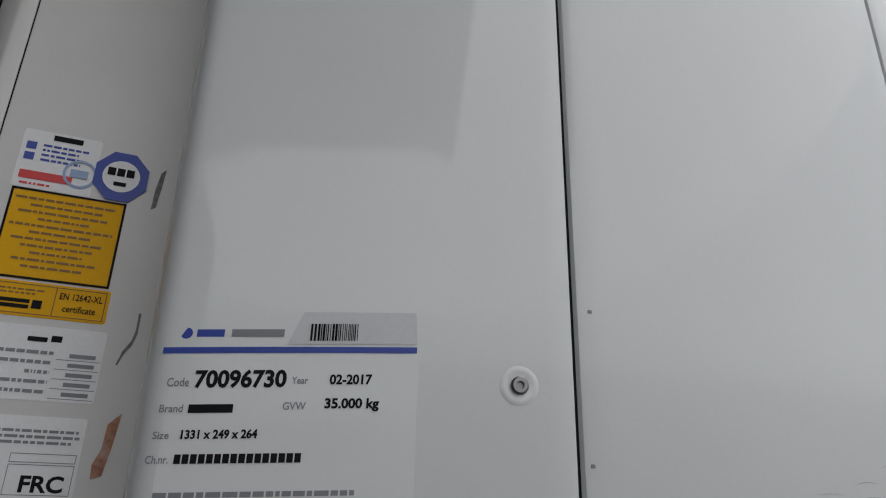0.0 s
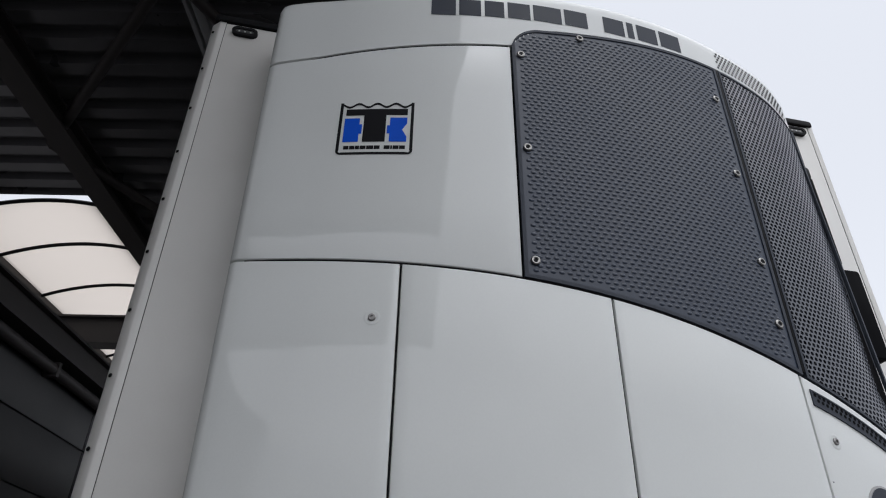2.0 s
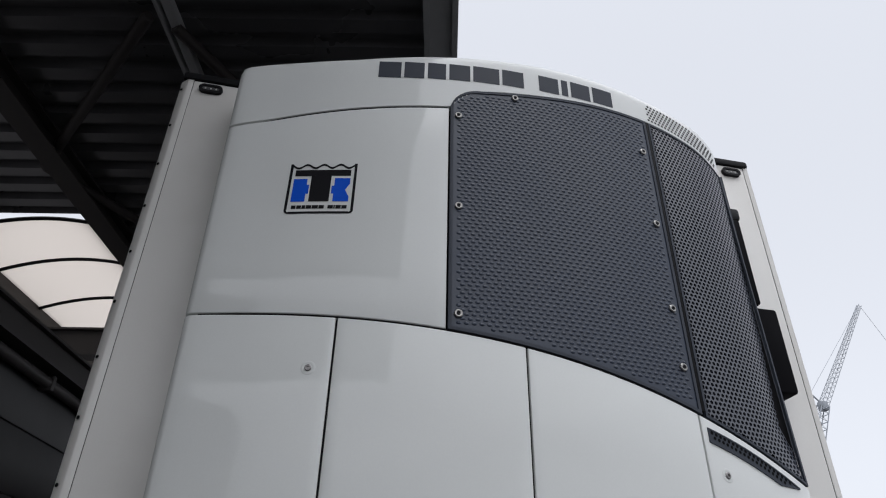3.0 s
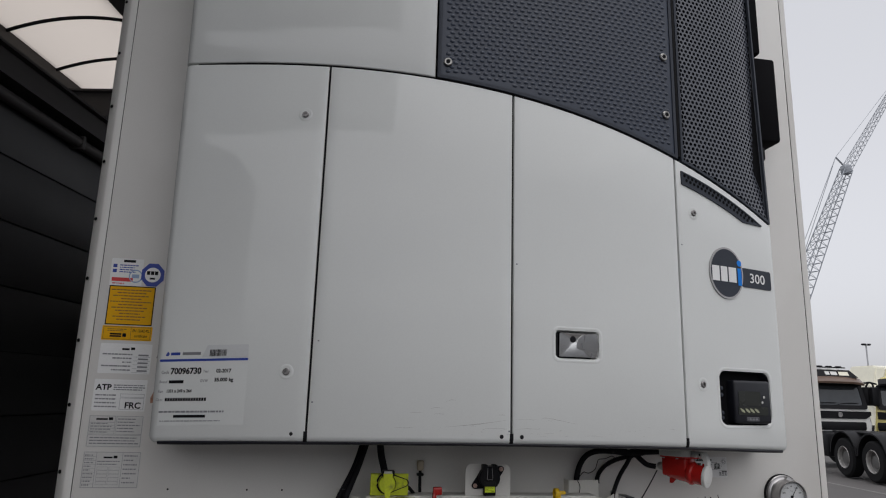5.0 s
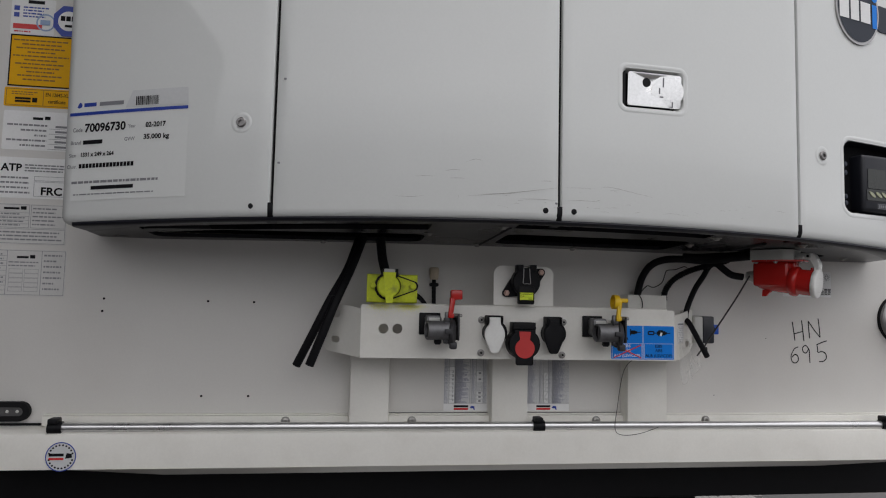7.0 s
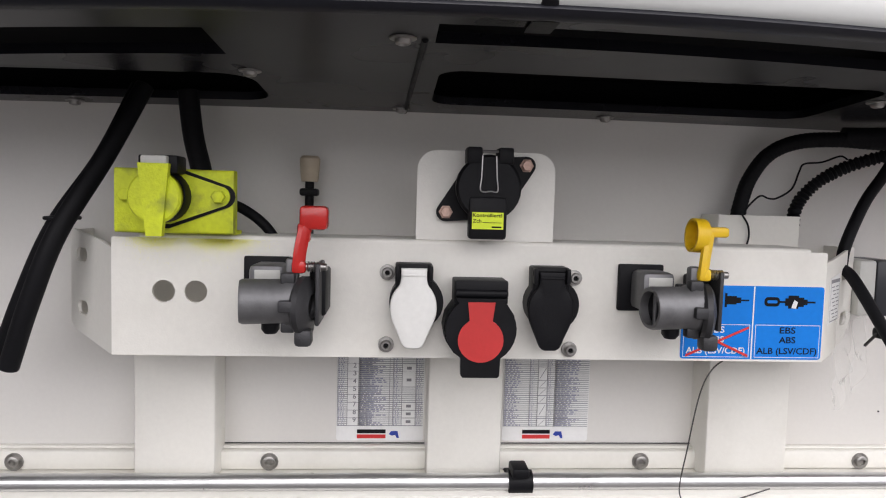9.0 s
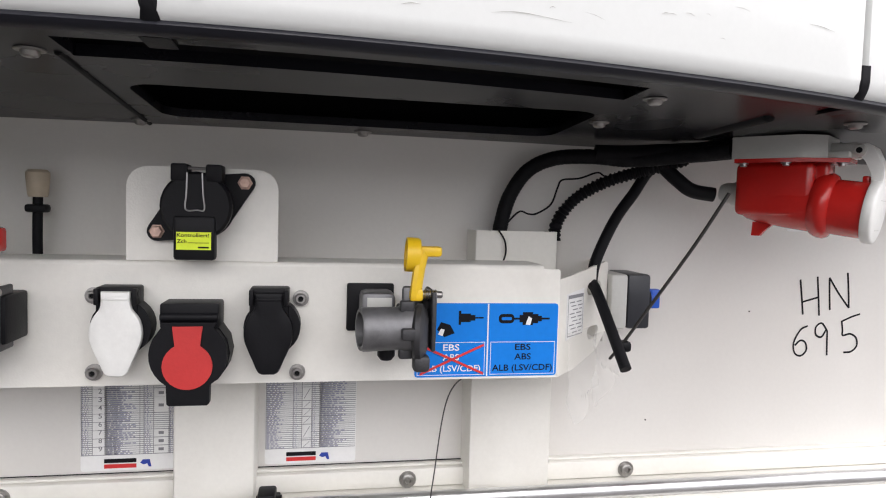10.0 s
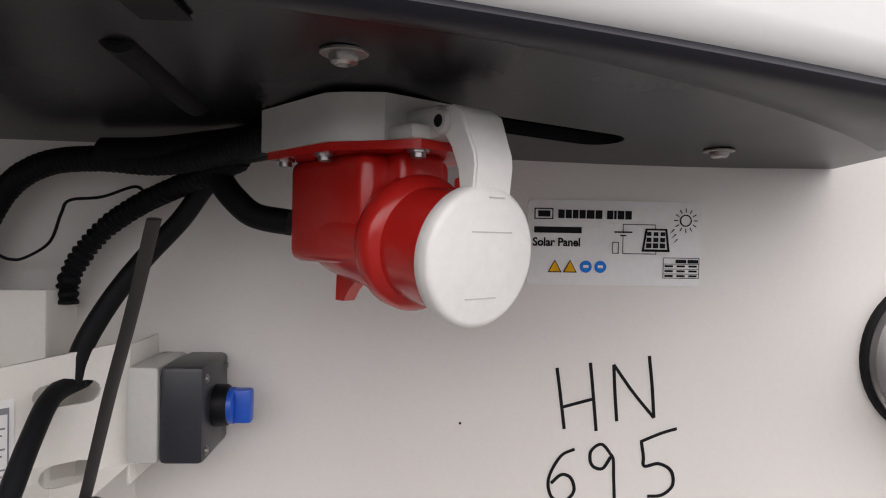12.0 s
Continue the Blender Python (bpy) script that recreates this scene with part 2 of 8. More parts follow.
def hose(bm, points, r, n=10, steps=8, ribs=0.0, pitch=0.005, flat=1.0):
    """A round (or flattened) hose along a smooth line; ribs: relief of a corrugated one."""
    line = smooth_line(points, steps)
    if ribs:
        fine = [line[0]]
        for a, b in zip(line, line[1:]):
            k = max(1, int((b - a).length / (pitch / 4)))
            fine += [a.lerp(b, (i + 1) / k) for i in range(k)]
        line = fine
    rings, up, run = [], None, 0.0
    for i, c in enumerate(line):
        d = (line[min(i + 1, len(line) - 1)] - line[max(i - 1, 0)]).normalized()
        if i:
            run += (c - line[i - 1]).length
        if up is None:
            up = d.orthogonal().normalized()
        up = (up - d * up.dot(d)).normalized()
        side = d.cross(up)
        rr = r + (ribs * (1 if (run / pitch) % 1.0 < 0.5 else -1) if ribs else 0)
        rings.append([bm.verts.new(c + up * rr * math.cos(2 * math.pi * k / n) + side * rr * flat * math.sin(2 * math.pi * k / n)) for k in range(n)])
    for a, b in zip(rings, rings[1:]):
        for k in range(n):
            bm.faces.new((a[k], a[(k + 1) % n], b[(k + 1) % n], b[k]))
    bm.faces.new(rings[0][::-1])
    bm.faces.new(rings[-1])
    return bm


def plate(bm, outline, holes, depth, to3d):
    """A plate from a flat outline with holes cut through it; to3d(u, v, d) places it, d runs into its thickness."""
    flat = bmesh.new()
    loops = []
    for loop in (outline, *holes):
        vs = [flat.verts.new((u, v, 0)) for u, v in loop]
        for i in range(len(vs)):
            flat.edges.new((vs[i], vs[(i + 1) % len(vs)]))
        loops.append(vs)
    bmesh.ops.triangle_fill(flat, use_beauty=True, use_dissolve=False, edges=flat.edges[:], normal=(0, 0, 1))
    flat.verts.index_update()
    front = [bm.verts.new(to3d(v.co.x, v.co.y, 0.0)) for v in flat.verts]
    back = [bm.verts.new(to3d(v.co.x, v.co.y, depth)) for v in flat.verts]
    for f in flat.faces:
        ix = [v.index for v in f.verts]
        bm.faces.new([front[i] for i in ix])
        bm.faces.new([back[i] for i in reversed(ix)])
    for vs in loops:
        ix = [v.index for v in vs]
        for i in range(len(ix)):
            a, b = ix[i], ix[(i + 1) % len(ix)]
            bm.faces.new((front[a], front[b], back[b], back[a]))
    flat.free()
    return bm


def rounded(x0, x1, z0, z1, r, n=5):
    """Outline of a rectangle with rounded corners."""
    r = min(r, (x1 - x0) / 2 - 1e-5, (z1 - z0) / 2 - 1e-5)
    out = []
    for cx, cz, a0 in ((x1 - r, z0 + r, -90), (x1 - r, z1 - r, 0), (x0 + r, z1 - r, 90), (x0 + r, z0 + r, 180)):
        for k in range(n + 1):
            a = radians(a0 + 90 * k / n)
            out.append((cx + r * math.cos(a), cz + r * math.sin(a)))
    return out


def circle(cx, cz, r, n=20):
    return [(cx + r * math.cos(2 * math.pi * k / n), cz + r * math.sin(2 * math.pi * k / n)) for k in range(n)]


def facing(y):
    """Flat places on an upright plane that looks at -y; depth runs to +y."""
    return lambda u, v, d: Vector((u, y + d, v))


def letters(text, height, width=None, bold=0.012):
    """Flat mesh of a text in the built-in font, its base line at 0: (verts, faces)."""
    cu = bpy.data.curves.new("text", "FONT")
    cu.body = text
    cu.size = 1.0
    cu.resolution_u = 3
    cu.offset = bold
    ob = bpy.data.objects.new("text", cu)
    scene.collection.objects.link(ob)
    bpy.context.view_layer.update()
    me = bpy.data.meshes.new_from_object(ob.evaluated_get(bpy.context.evaluated_depsgraph_get()))
    vs = [v.co.copy() for v in me.vertices]
    fs = [tuple(f.vertices) for f in me.polygons]
    bpy.data.objects.remove(ob)
    bpy.data.curves.remove(cu)
    bpy.data.meshes.remove(me)
    x0, x1 = min(v.x for v in vs), max(v.x for v in vs)
    h = 0.69
    sx = (width / (x1 - x0)) if width else height / h
    return [((v.x - x0) * sx, v.y * height / h) for v in vs], fs


def write(bm, text, u, v, height, to3d, width=None, lift=0.0, bold=0.012):
    vs, fs = letters(text, height, width, bold)
    made = [bm.verts.new(to3d(u + a, v + b, -lift)) for a, b in vs]
    for f in fs:
        try:
            bm.faces.new([made[i] for i in f])
        except ValueError:
            pass
    return bm


def ink(bm, u0, u1, v0, v1, to3d, lift, n=1):
    """A printed bar."""
    lo = [bm.verts.new(to3d(u0 + (u1 - u0) * i / n, v0, -lift)) for i in range(n + 1)]
    hi = [bm.verts.new(to3d(u0 + (u1 - u0) * i / n, v1, -lift)) for i in range(n + 1)]
    for i in range(n):
        bm.faces.new((lo[i], lo[i + 1], hi[i + 1], hi[i]))
    return bm


def outline_box(bm, u0, u1, v0, v1, w, to3d, lift):
    ink(bm, u0, u1, v0, v0 + w, to3d, lift)
    ink(bm, u0, u1, v1 - w, v1, to3d, lift)
    ink(bm, u0, u0 + w, v0 + w, v1 - w, to3d, lift)
    ink(bm, u1 - w, u1, v0 + w, v1 - w, to3d, lift)
    return bm


def polygon(bm, pts, to3d, lift):
    flat = bmesh.new()
    vs = [flat.verts.new((u, v, 0)) for u, v in pts]
    for i in range(len(vs)):
        flat.edges.new((vs[i], vs[(i + 1) % len(vs)]))
    bmesh.ops.triangle_fill(flat, use_beauty=True, edges=flat.edges[:], normal=(0, 0, 1))
    flat.verts.index_update()
    made = [bm.verts.new(to3d(v.co.x, v.co.y, -lift)) for v in flat.verts]
    for f in flat.faces:
        bm.faces.new([made[v.index] for v in f.verts])
    flat.free()
    return bm


def screw(bm, place, axis, r=0.006, h=0.004, socket=True):
    """A domed or socket-head screw on a washer."""
    rows = [(r * 1.45, 0), (r * 1.45, h * 0.3), (r, h * 0.32), (r, h * 0.9), (r * 0.85, h)]
    rows += [(r * 0.5, h), (r * 0.45, h * 0.55), (0, h * 0.55)] if socket else [(r * 0.4, h * 1.15), (0, h * 1.2)]
    return lathe(bm, place, axis, rows, 14)


# ---- the yard ----
bm = bmesh.new()
bmesh.ops.create_grid(bm, x_segments=40, y_segments=40, size=900)
ground = mesh_object("ground", bm, ASPHALT, False)
ground.location = (0, 0, -0.03)
tagged(ground, "grey worn paved truck yard", "ground", kind="structure")

# the hall is turned twelve degrees against the trailer
TURN = Matrix.Translation((-3.0, 4.6, 0)) @ Matrix.Rotation(radians(-12), 4, "Z")


def in_hall(ob):
    ob.matrix_world = TURN
    return ob


def hall_wall():
    ob = mesh_object("wall_hall", boxes((-0.45, -0.2, -10.9, 14, -0.03, 4.42)), DARKWALL, False)
    tagged(ob, "anthracite panelled wall of a workshop hall", "wall", kind="structure")
    in_hall(ob)
    for row in range(8):
        for col in range(6):
            b0 = -10.9 + col * 4.0
            part("panel", box(bmesh.new(), -0.2, -0.172, b0 + 0.006, b0 + 3.994, row * 0.552 - 0.02 + 0.006, row * 0.552 + 0.526, bevel=0.006), DARKWALL, ob)
    return ob


hall_wall()
in_hall(tagged(mesh_object("beam_wall_head", boxes((-0.40, -0.08, -10.9, 14, 4.44, 4.68), (-0.46, -0.02, -10.9, 14, 4.425, 4.45), (-0.46, -0.02, -10.9, 14, 4.67, 4.695)), BEAM, False),
               "dark brown steel beam along the top of the hall wall", "beam", kind="structure"))
bm = bmesh.new()
rod(bm, (-0.10, -10.9, 4.30), (-0.10, 14, 4.30), 0.055, 14)
for k in range(8):
    box(bm, -0.18, -0.04, -9 + k * 3, -8.95 + k * 3, 4.23, 4.37, bevel=0.006)
in_hall(tagged(mesh_object("pipe_on_wall", bm, BEAM), "dark pipe with brackets along the hall wall", "pipe", kind="structure"))
in_hall(tagged(mesh_object("beam_cross", boxes((-1.38, 6, 1.26, 1.34, 5.13, 5.43), (-1.38, 6, 1.20, 1.40, 5.43, 5.455), (-1.38, 6, 1.20, 1.40, 5.105, 5.13)), BEAM, False),
               "dark steel cross beam under the hall roof", "beam", kind="structure"))


def roof_deck():
    """Trapezoidal steel deck: ribs run across the hall."""
    bm = bmesh.new()
    pts, b = [], -10.9
    while b < 10:
        pts += [(b, 6.0), (b + 0.12, 6.0), (b + 0.145, 6.07), (b + 0.225, 6.07)]
        b += 0.25
    rows = [[bm.verts.new((a, bb, z)) for bb, z in pts] for a in (-0.05, 3.56)]
    top = [[bm.verts.new((a, bb, z + 0.05)) for bb, z in pts] for a in (-0.05, 3.56)]
    for i in range(len(pts) - 1):
        bm.faces.new((rows[0][i], rows[1][i], rows[1][i + 1], rows[0][i + 1]))
        bm.faces.new((top[0][i], top[1][i], top[1][i + 1], top[0][i + 1]))
    deck = in_hall(mesh_object("roof_deck", bm, DECK, False))
    for pts2, span in (([p for p in pts if p[0] < -0.35], (-1.7, -0.05)), (pts, (-4.5, -1.7))):
        bm = bmesh.new()
        lo = [[bm.verts.new((a, bb, z)) for bb, z in pts2] for a in span]
        for i in range(len(pts2) - 1):
            bm.faces.new((lo[0][i], lo[1][i], lo[1][i + 1], lo[0][i + 1]))
        part("deck_sheet", bm, DECK, deck)
    return deck


tagged(roof_deck(), "dark corrugated steel roof deck of the hall", "roof", kind="structure")
in_hall(tagged(mesh_object("gutter_edge", boxes((3.56, 3.76, -10.9, 10, 5.86, 6.12), (3.54, 3.58, -10.9, 10, 5.82, 6.16), (3.74, 3.78, -10.9, 10, 5.82, 6.16)), GUTTER, False),
               "grey galvanised gutter at the roof edge", "gutter", kind="structure"))
in_hall(tagged(mesh_object("beam_roof", boxes((0.08, 0.30, -10.9, 12, 5.80, 5.82), (0.17, 0.21, -10.9, 12, 5.82, 5.98), (0.08, 0.30, -10.9, 12, 5.97, 5.99)), BEAM, False),
               "dark steel roof beam along the skylight", "beam", kind="structure"))
in_hall(tagged(mesh_object("beam_skylight_far", boxes((-1.70, -1.41, -10.9, 12, 5.58, 5.86), (-1.74, -1.39, -10.9, 12, 5.555, 5.58)), BEAM, False),
               "dark brown steel beam on the far side of the skylight", "beam", kind="structure"))
bm = bmesh.new()
for a, b in (((0, -1.3, 5.9), (1.6, -3.0, 5.9)), ((1.75, -2.9, 5.9), (3.5, 0.4, 5.9)), ((0, -1.3, 5.9), (1.8, 1.6, 5.9))):
    rod(bm, a, b, 0.045, 12)
in_hall(tagged(mesh_object("brace_roof", bm, BEAM), "dark steel wind braces under the roof", "brace", kind="structure"))
bm = bmesh.new()
box(bm, 1.72, 1.79, -10.9, 9, 5.90, 5.98, bevel=0.01)
box(bm, 1.66, 1.69, -10.9, 9, 5.90, 5.98, bevel=0.008)
in_hall(tagged(mesh_object("rail_roof", bm, GUTTER), "grey steel rail under the roof deck", "rail", kind="structure"))


def vault(a):
    return 5.985 - 0.2 * (a + 0.5) ** 2


def skylight():
    ob = None
    for k in range(10):
        bm = bmesh.new()
        b0, b1 = max(-0.33, -0.45 + k * 0.94), -0.45 + (k + 1) * 0.94 - 0.03
        cols = [[bm.verts.new((a, b, vault(a) + dz)) for b, dz in ((b0, 0), (b1, 0))] for a in np.linspace(-1.42, 0.12, 16)]
        for p, q in zip(cols, cols[1:]):
            bm.faces.new((p[0], q[0], q[1], p[1]))
        if ob:
            part("roof_sheet", bm, SKYLIGHT, ob)
        else:
            ob = in_hall(tagged(mesh_object("skylight", bm, SKYLIGHT), "milky translucent vaulted skylight sheets", "skylight", kind="structure"))
    for k in range(10):
        b = max(-0.345, -0.45 + k * 0.94 - 0.015)
        line = [(a, b, vault(a) - 0.01) for a in np.linspace(-1.42, 0.10, 14)]
        part("rib", hose(bmesh.new(), line, 0.022, 8, 2), BLACK, ob)
    return ob


skylight()


# ---- the trailer ----
def corner_post(root, side):
    """Folded corner post with a chamfer, and its line of rivets."""
    s = side
    jx, ox = (1.243, 1.297) if s < 0 else (1.265, 1.303)
    prof = [(jx, 0.0), (jx + 0.018, -0.002), (jx + 0.024, 0.001), (ox - 0.004, 0.026), (ox, 0.034), (ox, 0.14), (jx, 0.14)]
    bm = bmesh.new()
    rows = [[bm.verts.new((s * x, y, z)) for x, y in prof] for z in (1.262, 4.075)]
    n = len(prof)
    for i in range(n):
        bm.faces.new((rows[0][i], rows[0][(i + 1) % n], rows[1][(i + 1) % n], rows[1][i]))
    bm.faces.new(rows[0])
    bm.faces.new(rows[1])
    post = part("corner_post", bm, WALL, root, "white folded corner post with dark rivets")
    for k in range(15):
        z = 1.284 + k * 0.1955
        place = (s * (jx + 0.041), 0.0115, z) if s < 0 else (s * ox, 0.075, z)
        part("rivet", screw(bmesh.new(), place, (-0.55, -0.83, 0) if s < 0 else (1, 0, 0), 0.0042, 0.003, False), BLACK, post)
    return post


def trailer():
    root = thing("refrigerated_trailer", "white box body of a refrigerated semi-trailer", "trailer", (0, 0, 1.2))
    part("front_wall", box(bmesh.new(), -1.2416, 1.2628, 0.0, 0.09, 1.30, 4.07, bevel=0.003), WALL, root, "smooth cream-white front wall")
    part("seam", boxes((-1.2428, -1.2414, 0.0015, 0.05, 1.262, 4.07)), GASKET, root)
    part("seam", boxes((1.2626, 1.2645, 0.0015, 0.05, 1.262, 4.07)), GASKET, root)
    corner_post(root, -1)
    corner_post(root, 1)
    for s, o in ((-1, 1.297), (1, 1.303)):
        part("side_wall", box(bmesh.new(), min(s * o, s * (o - 0.06)), max(s * o, s * (o - 0.06)), 0.141, 13.6, 1.262, 4.07, bevel=0.004), WALL, root)
    part("roof", box(bmesh.new(), -1.29, 1.30, 0.0, 13.6, 4.08, 4.12, bevel=0.012), GASKET, root, "black capped roof edge")
    part("top_gasket", box(bmesh.new(), -1.27, 1.28, -0.012, 0.0, 4.072, 4.098, bevel=0.004), GASKET, root)
    part("floor", box(bmesh.new(), -1.25, 1.25, 0.10, 13.6, 1.12, 1.29, bevel=0.01), GASKET, root, "black trailer underframe")
    for x in (-0.55, 0.55):
        part("frame_rail", box(bmesh.new(), x - 0.06, x + 0.06, 0.2, 12, 0.90, 1.12, bevel=0.01), GASKET, root)
    part("coupling_plate", box(bmesh.new(), -0.6, 0.6, 0.5, 2.0, 1.07, 1.118, bevel=0.02), GASKET, root)
    # lower beam with rounded ends that wrap to the sides
    bm = bmesh.new()
    plan = [(-1.236, 0.09), (-1.236, -0.02), (-1.225, -0.062), (-1.195, -0.08), (-1.12, -0.085)]
    plan = plan + [(x, -0.087) for x in (-0.8, -0.4, 0, 0.4, 0.8)] + [(-x * 1.008, y) for x, y in plan[::-1]]
    def low(x):
        return 1.238 + 0.034 * max(0, (abs(x) - 0.75) / 0.48) ** 2
    rows = [[bm.verts.new((x, y + i, low(x) + 0.004 if z is None else z)) for x, y in plan] for z, i in ((None, 0.02), (1.26, 0.0), (1.322, 0.0), (1.334, 0.003), (1.338, 0.012), (1.338, 0.09))]
    for a, b in zip(rows, rows[1:]):
        for i in range(len(plan) - 1):
            bm.faces.new((a[i], a[i + 1], b[i + 1], b[i]))
    under = [bm.verts.new((x, 0.09, low(x) + 0.004)) for x, y in plan]
    for i in range(len(plan) - 1):
        bm.faces.new((under[i], under[i + 1], rows[0][i + 1], rows[0][i]))
    part("lower_beam", bm, BRACKET, root, "cream-white rounded lower front beam")
    for x0, x1 in ((-1.239, -1.0), (1.0, 1.242)):
        part("beam_seam", boxes((x0, x1, -0.004, -0.001, 1.339, 1.344)), GASKET, root)
    for x0, x1 in ((-1.2425, -1.2375), (1.2455, 1.2495)):
        part("end_seam", boxes((x0, x1, -0.03, 0.02, 1.265, 1.342)), GASKET, root)
    # ledge with its raised lip
    part("ledge", boxes((-1.08, 1.08, -0.018, 0.0, 1.339, 1.362), (-1.08, 1.08, -0.010, 0.0, 1.362, 1.3655), bevel=0.002), BRACKET, root)
    part("ledge_seam", boxes((-0.35, 0.33, -0.0015, 0.0, 1.3660, 1.3668)), GASKET, root)
    for x in (-0.545, -0.246, 0.22, 0.515):
        part("ledge_bolt", screw(bmesh.new(), (x, -0.018, 1.3495), (0, -1, 0), 0.0075, 0.006), ZINC, root)
    for x, z in ((-0.97, 1.628), (-0.972, 1.599), (-0.737, 1.627), (-0.631, 1.627), (-0.742, 1.405), (-0.635, 1.405), (0.70, 1.56), (0.55, 1.41)):
        r = 0.0028 if x < 0 else 0.0010
        part("rivet_hole", lathe(bmesh.new(), (x, 0.0, z), (0, -1, 0), [(r, 0), (r, 0.0012), (0, 0.0014)], 10), BLACK, root)
    for x, z0 in ((-1.219, 1.3975), (1.241, 1.3740)):
        tile = part("reflector", box(bmesh.new(), x - 0.017, x + 0.017, -0.006, 0, z0, z0 + 0.069, bevel=0.002), BRACKET, root, "cream ribbed reflector tile")
        for k in range(9):
            part("ridge", box(bmesh.new(), x - 0.013, x + 0.013, -0.0068, -0.005, z0 + 0.006 + k * 0.0064, z0 + 0.0105 + k * 0.0064, bevel=0.0005), BRACKET, tile)
    return settle(root)


trailer()


def marker_lamp(x, z, group):
    root = thing("marker_lamp", "oval clear marker lamp in a black rubber frame", "lamp", (x, 0, z), group)
    bm = bmesh.new()
    plate(bm, rounded(x - 0.047, x + 0.047, z - 0.0215, z + 0.0215, 0.0215, 8), [rounded(x - 0.034, x + 0.034, z - 0.010, z + 0.010, 0.010, 8)], 0.014, facing(-0.014))
    part("rubber_frame", bm, GASKET, root)
    bm = bmesh.new()
    plate(bm, rounded(x - 0.0337, x + 0.0337, z - 0.0097, z + 0.0097, 0.0097, 8), [], 0.006, facing(-0.010))
    part("lens", bm, LENS, root, "clear ribbed lens")
    for k in (-0.021, 0.0, 0.021):
        part("diode", lathe(bmesh.new(), (x + k, -0.010, z), (0, -1, 0), [(0.0034, 0), (0.0034, 0.001), (0.002, 0.0022), (0, 0.0024)], 12), LIGHTGREY, root)
    return settle(root)


for x, z in ((-1.156, 1.371), (1.163, 1.358), (-1.168, 4.03), (1.19, 4.03)):
    marker_lamp(x, z, "marker lamps of the front wall")


# ---- the cooling unit ----
def face_y(x):
    """Plan of the unit's bowed front."""
    return -0.39 + 0.19 * x * x


def rounding(x, z):
    """The grille's outer corner falls back in a wide round."""
    return 0.95 * max(0.0, x - 0.80) ** 2 * min(1.0, max(0.0, (z - 2.56) / 0.18))


def on_front(x, z, d=0.0):
    """A place on the bowed front; d runs inwards."""
    k = 0.38 * x
    s = math.sqrt(1 + k * k)
    return Vector((x - d * k / s, face_y(x) + rounding(x, z) + d / s, z))


def seam_z(x):
    """Curved joint between the upper and the lower panels."""
    return 2.847 - 0.165 * x - 0.115 * x * x - 0.029 * x ** 3


def cowl_z(x):
    """Joint below the top cowl."""
    return 3.788 + 0.019 * x - 0.089 * x * x


def top_z(x):
    return 4.064 + 0.028 * max(0, 1 - ((x - 0.10) / 0.70) ** 2) + 0.045 * x - 0.04 * x * x - 0.045 * x ** 3 - 0.9 * max(0, abs(x) - 0.85) ** 2


def grille_top(x):
    return 3.889 + 0.117 * x + 0.034 * x * x - 0.221 * x ** 3


def columns(x0, x1, n, left_side, right_side):
    """Plan columns (x, y, nx, ny, xz): the front between x0 and x1 and, where asked, the rounded corner and the side back to the wall."""
    cols = []
    R, EDGE = 0.035, 0.977

    def side(sign):
        out = []
        xe = EDGE
        a0 = math.atan(0.38 * xe)
        cx, cy = xe - R * math.sin(a0), face_y(xe) + R * math.cos(a0)
        for k in range(1, 7):
            a = a0 + (math.pi / 2 - a0) * k / 6
            out.append((sign * (cx + R * math.sin(a)), cy - R * math.cos(a), sign * math.sin(a), -math.cos(a), sign * 0.985))
        for y in (-0.10, -0.05, -0.001):
            out.append((sign * 1.004, y, sign, 0.0, sign * 1.0))
        return out

    a = x0 if not left_side else -EDGE
    b = x1 if not right_side else EDGE
    if left_side:
        cols += side(-1)[::-1]
    for i in range(n + 1):
        x = a + (b - a) * i / n
        k = 0.38 * x
        s = math.sqrt(1 + k * k)
        cols.append((x, face_y(x), k / s, -1 / s, x))
    if right_side:
        cols += side(1)
    return cols


def lean(x, z):
    """The left flank widens a little towards the top."""
    return x - 0.028 * max(0.0, (z - 1.79) / 2.1) * min(1.0, max(0.0, (-x - 0.86) / 0.10))


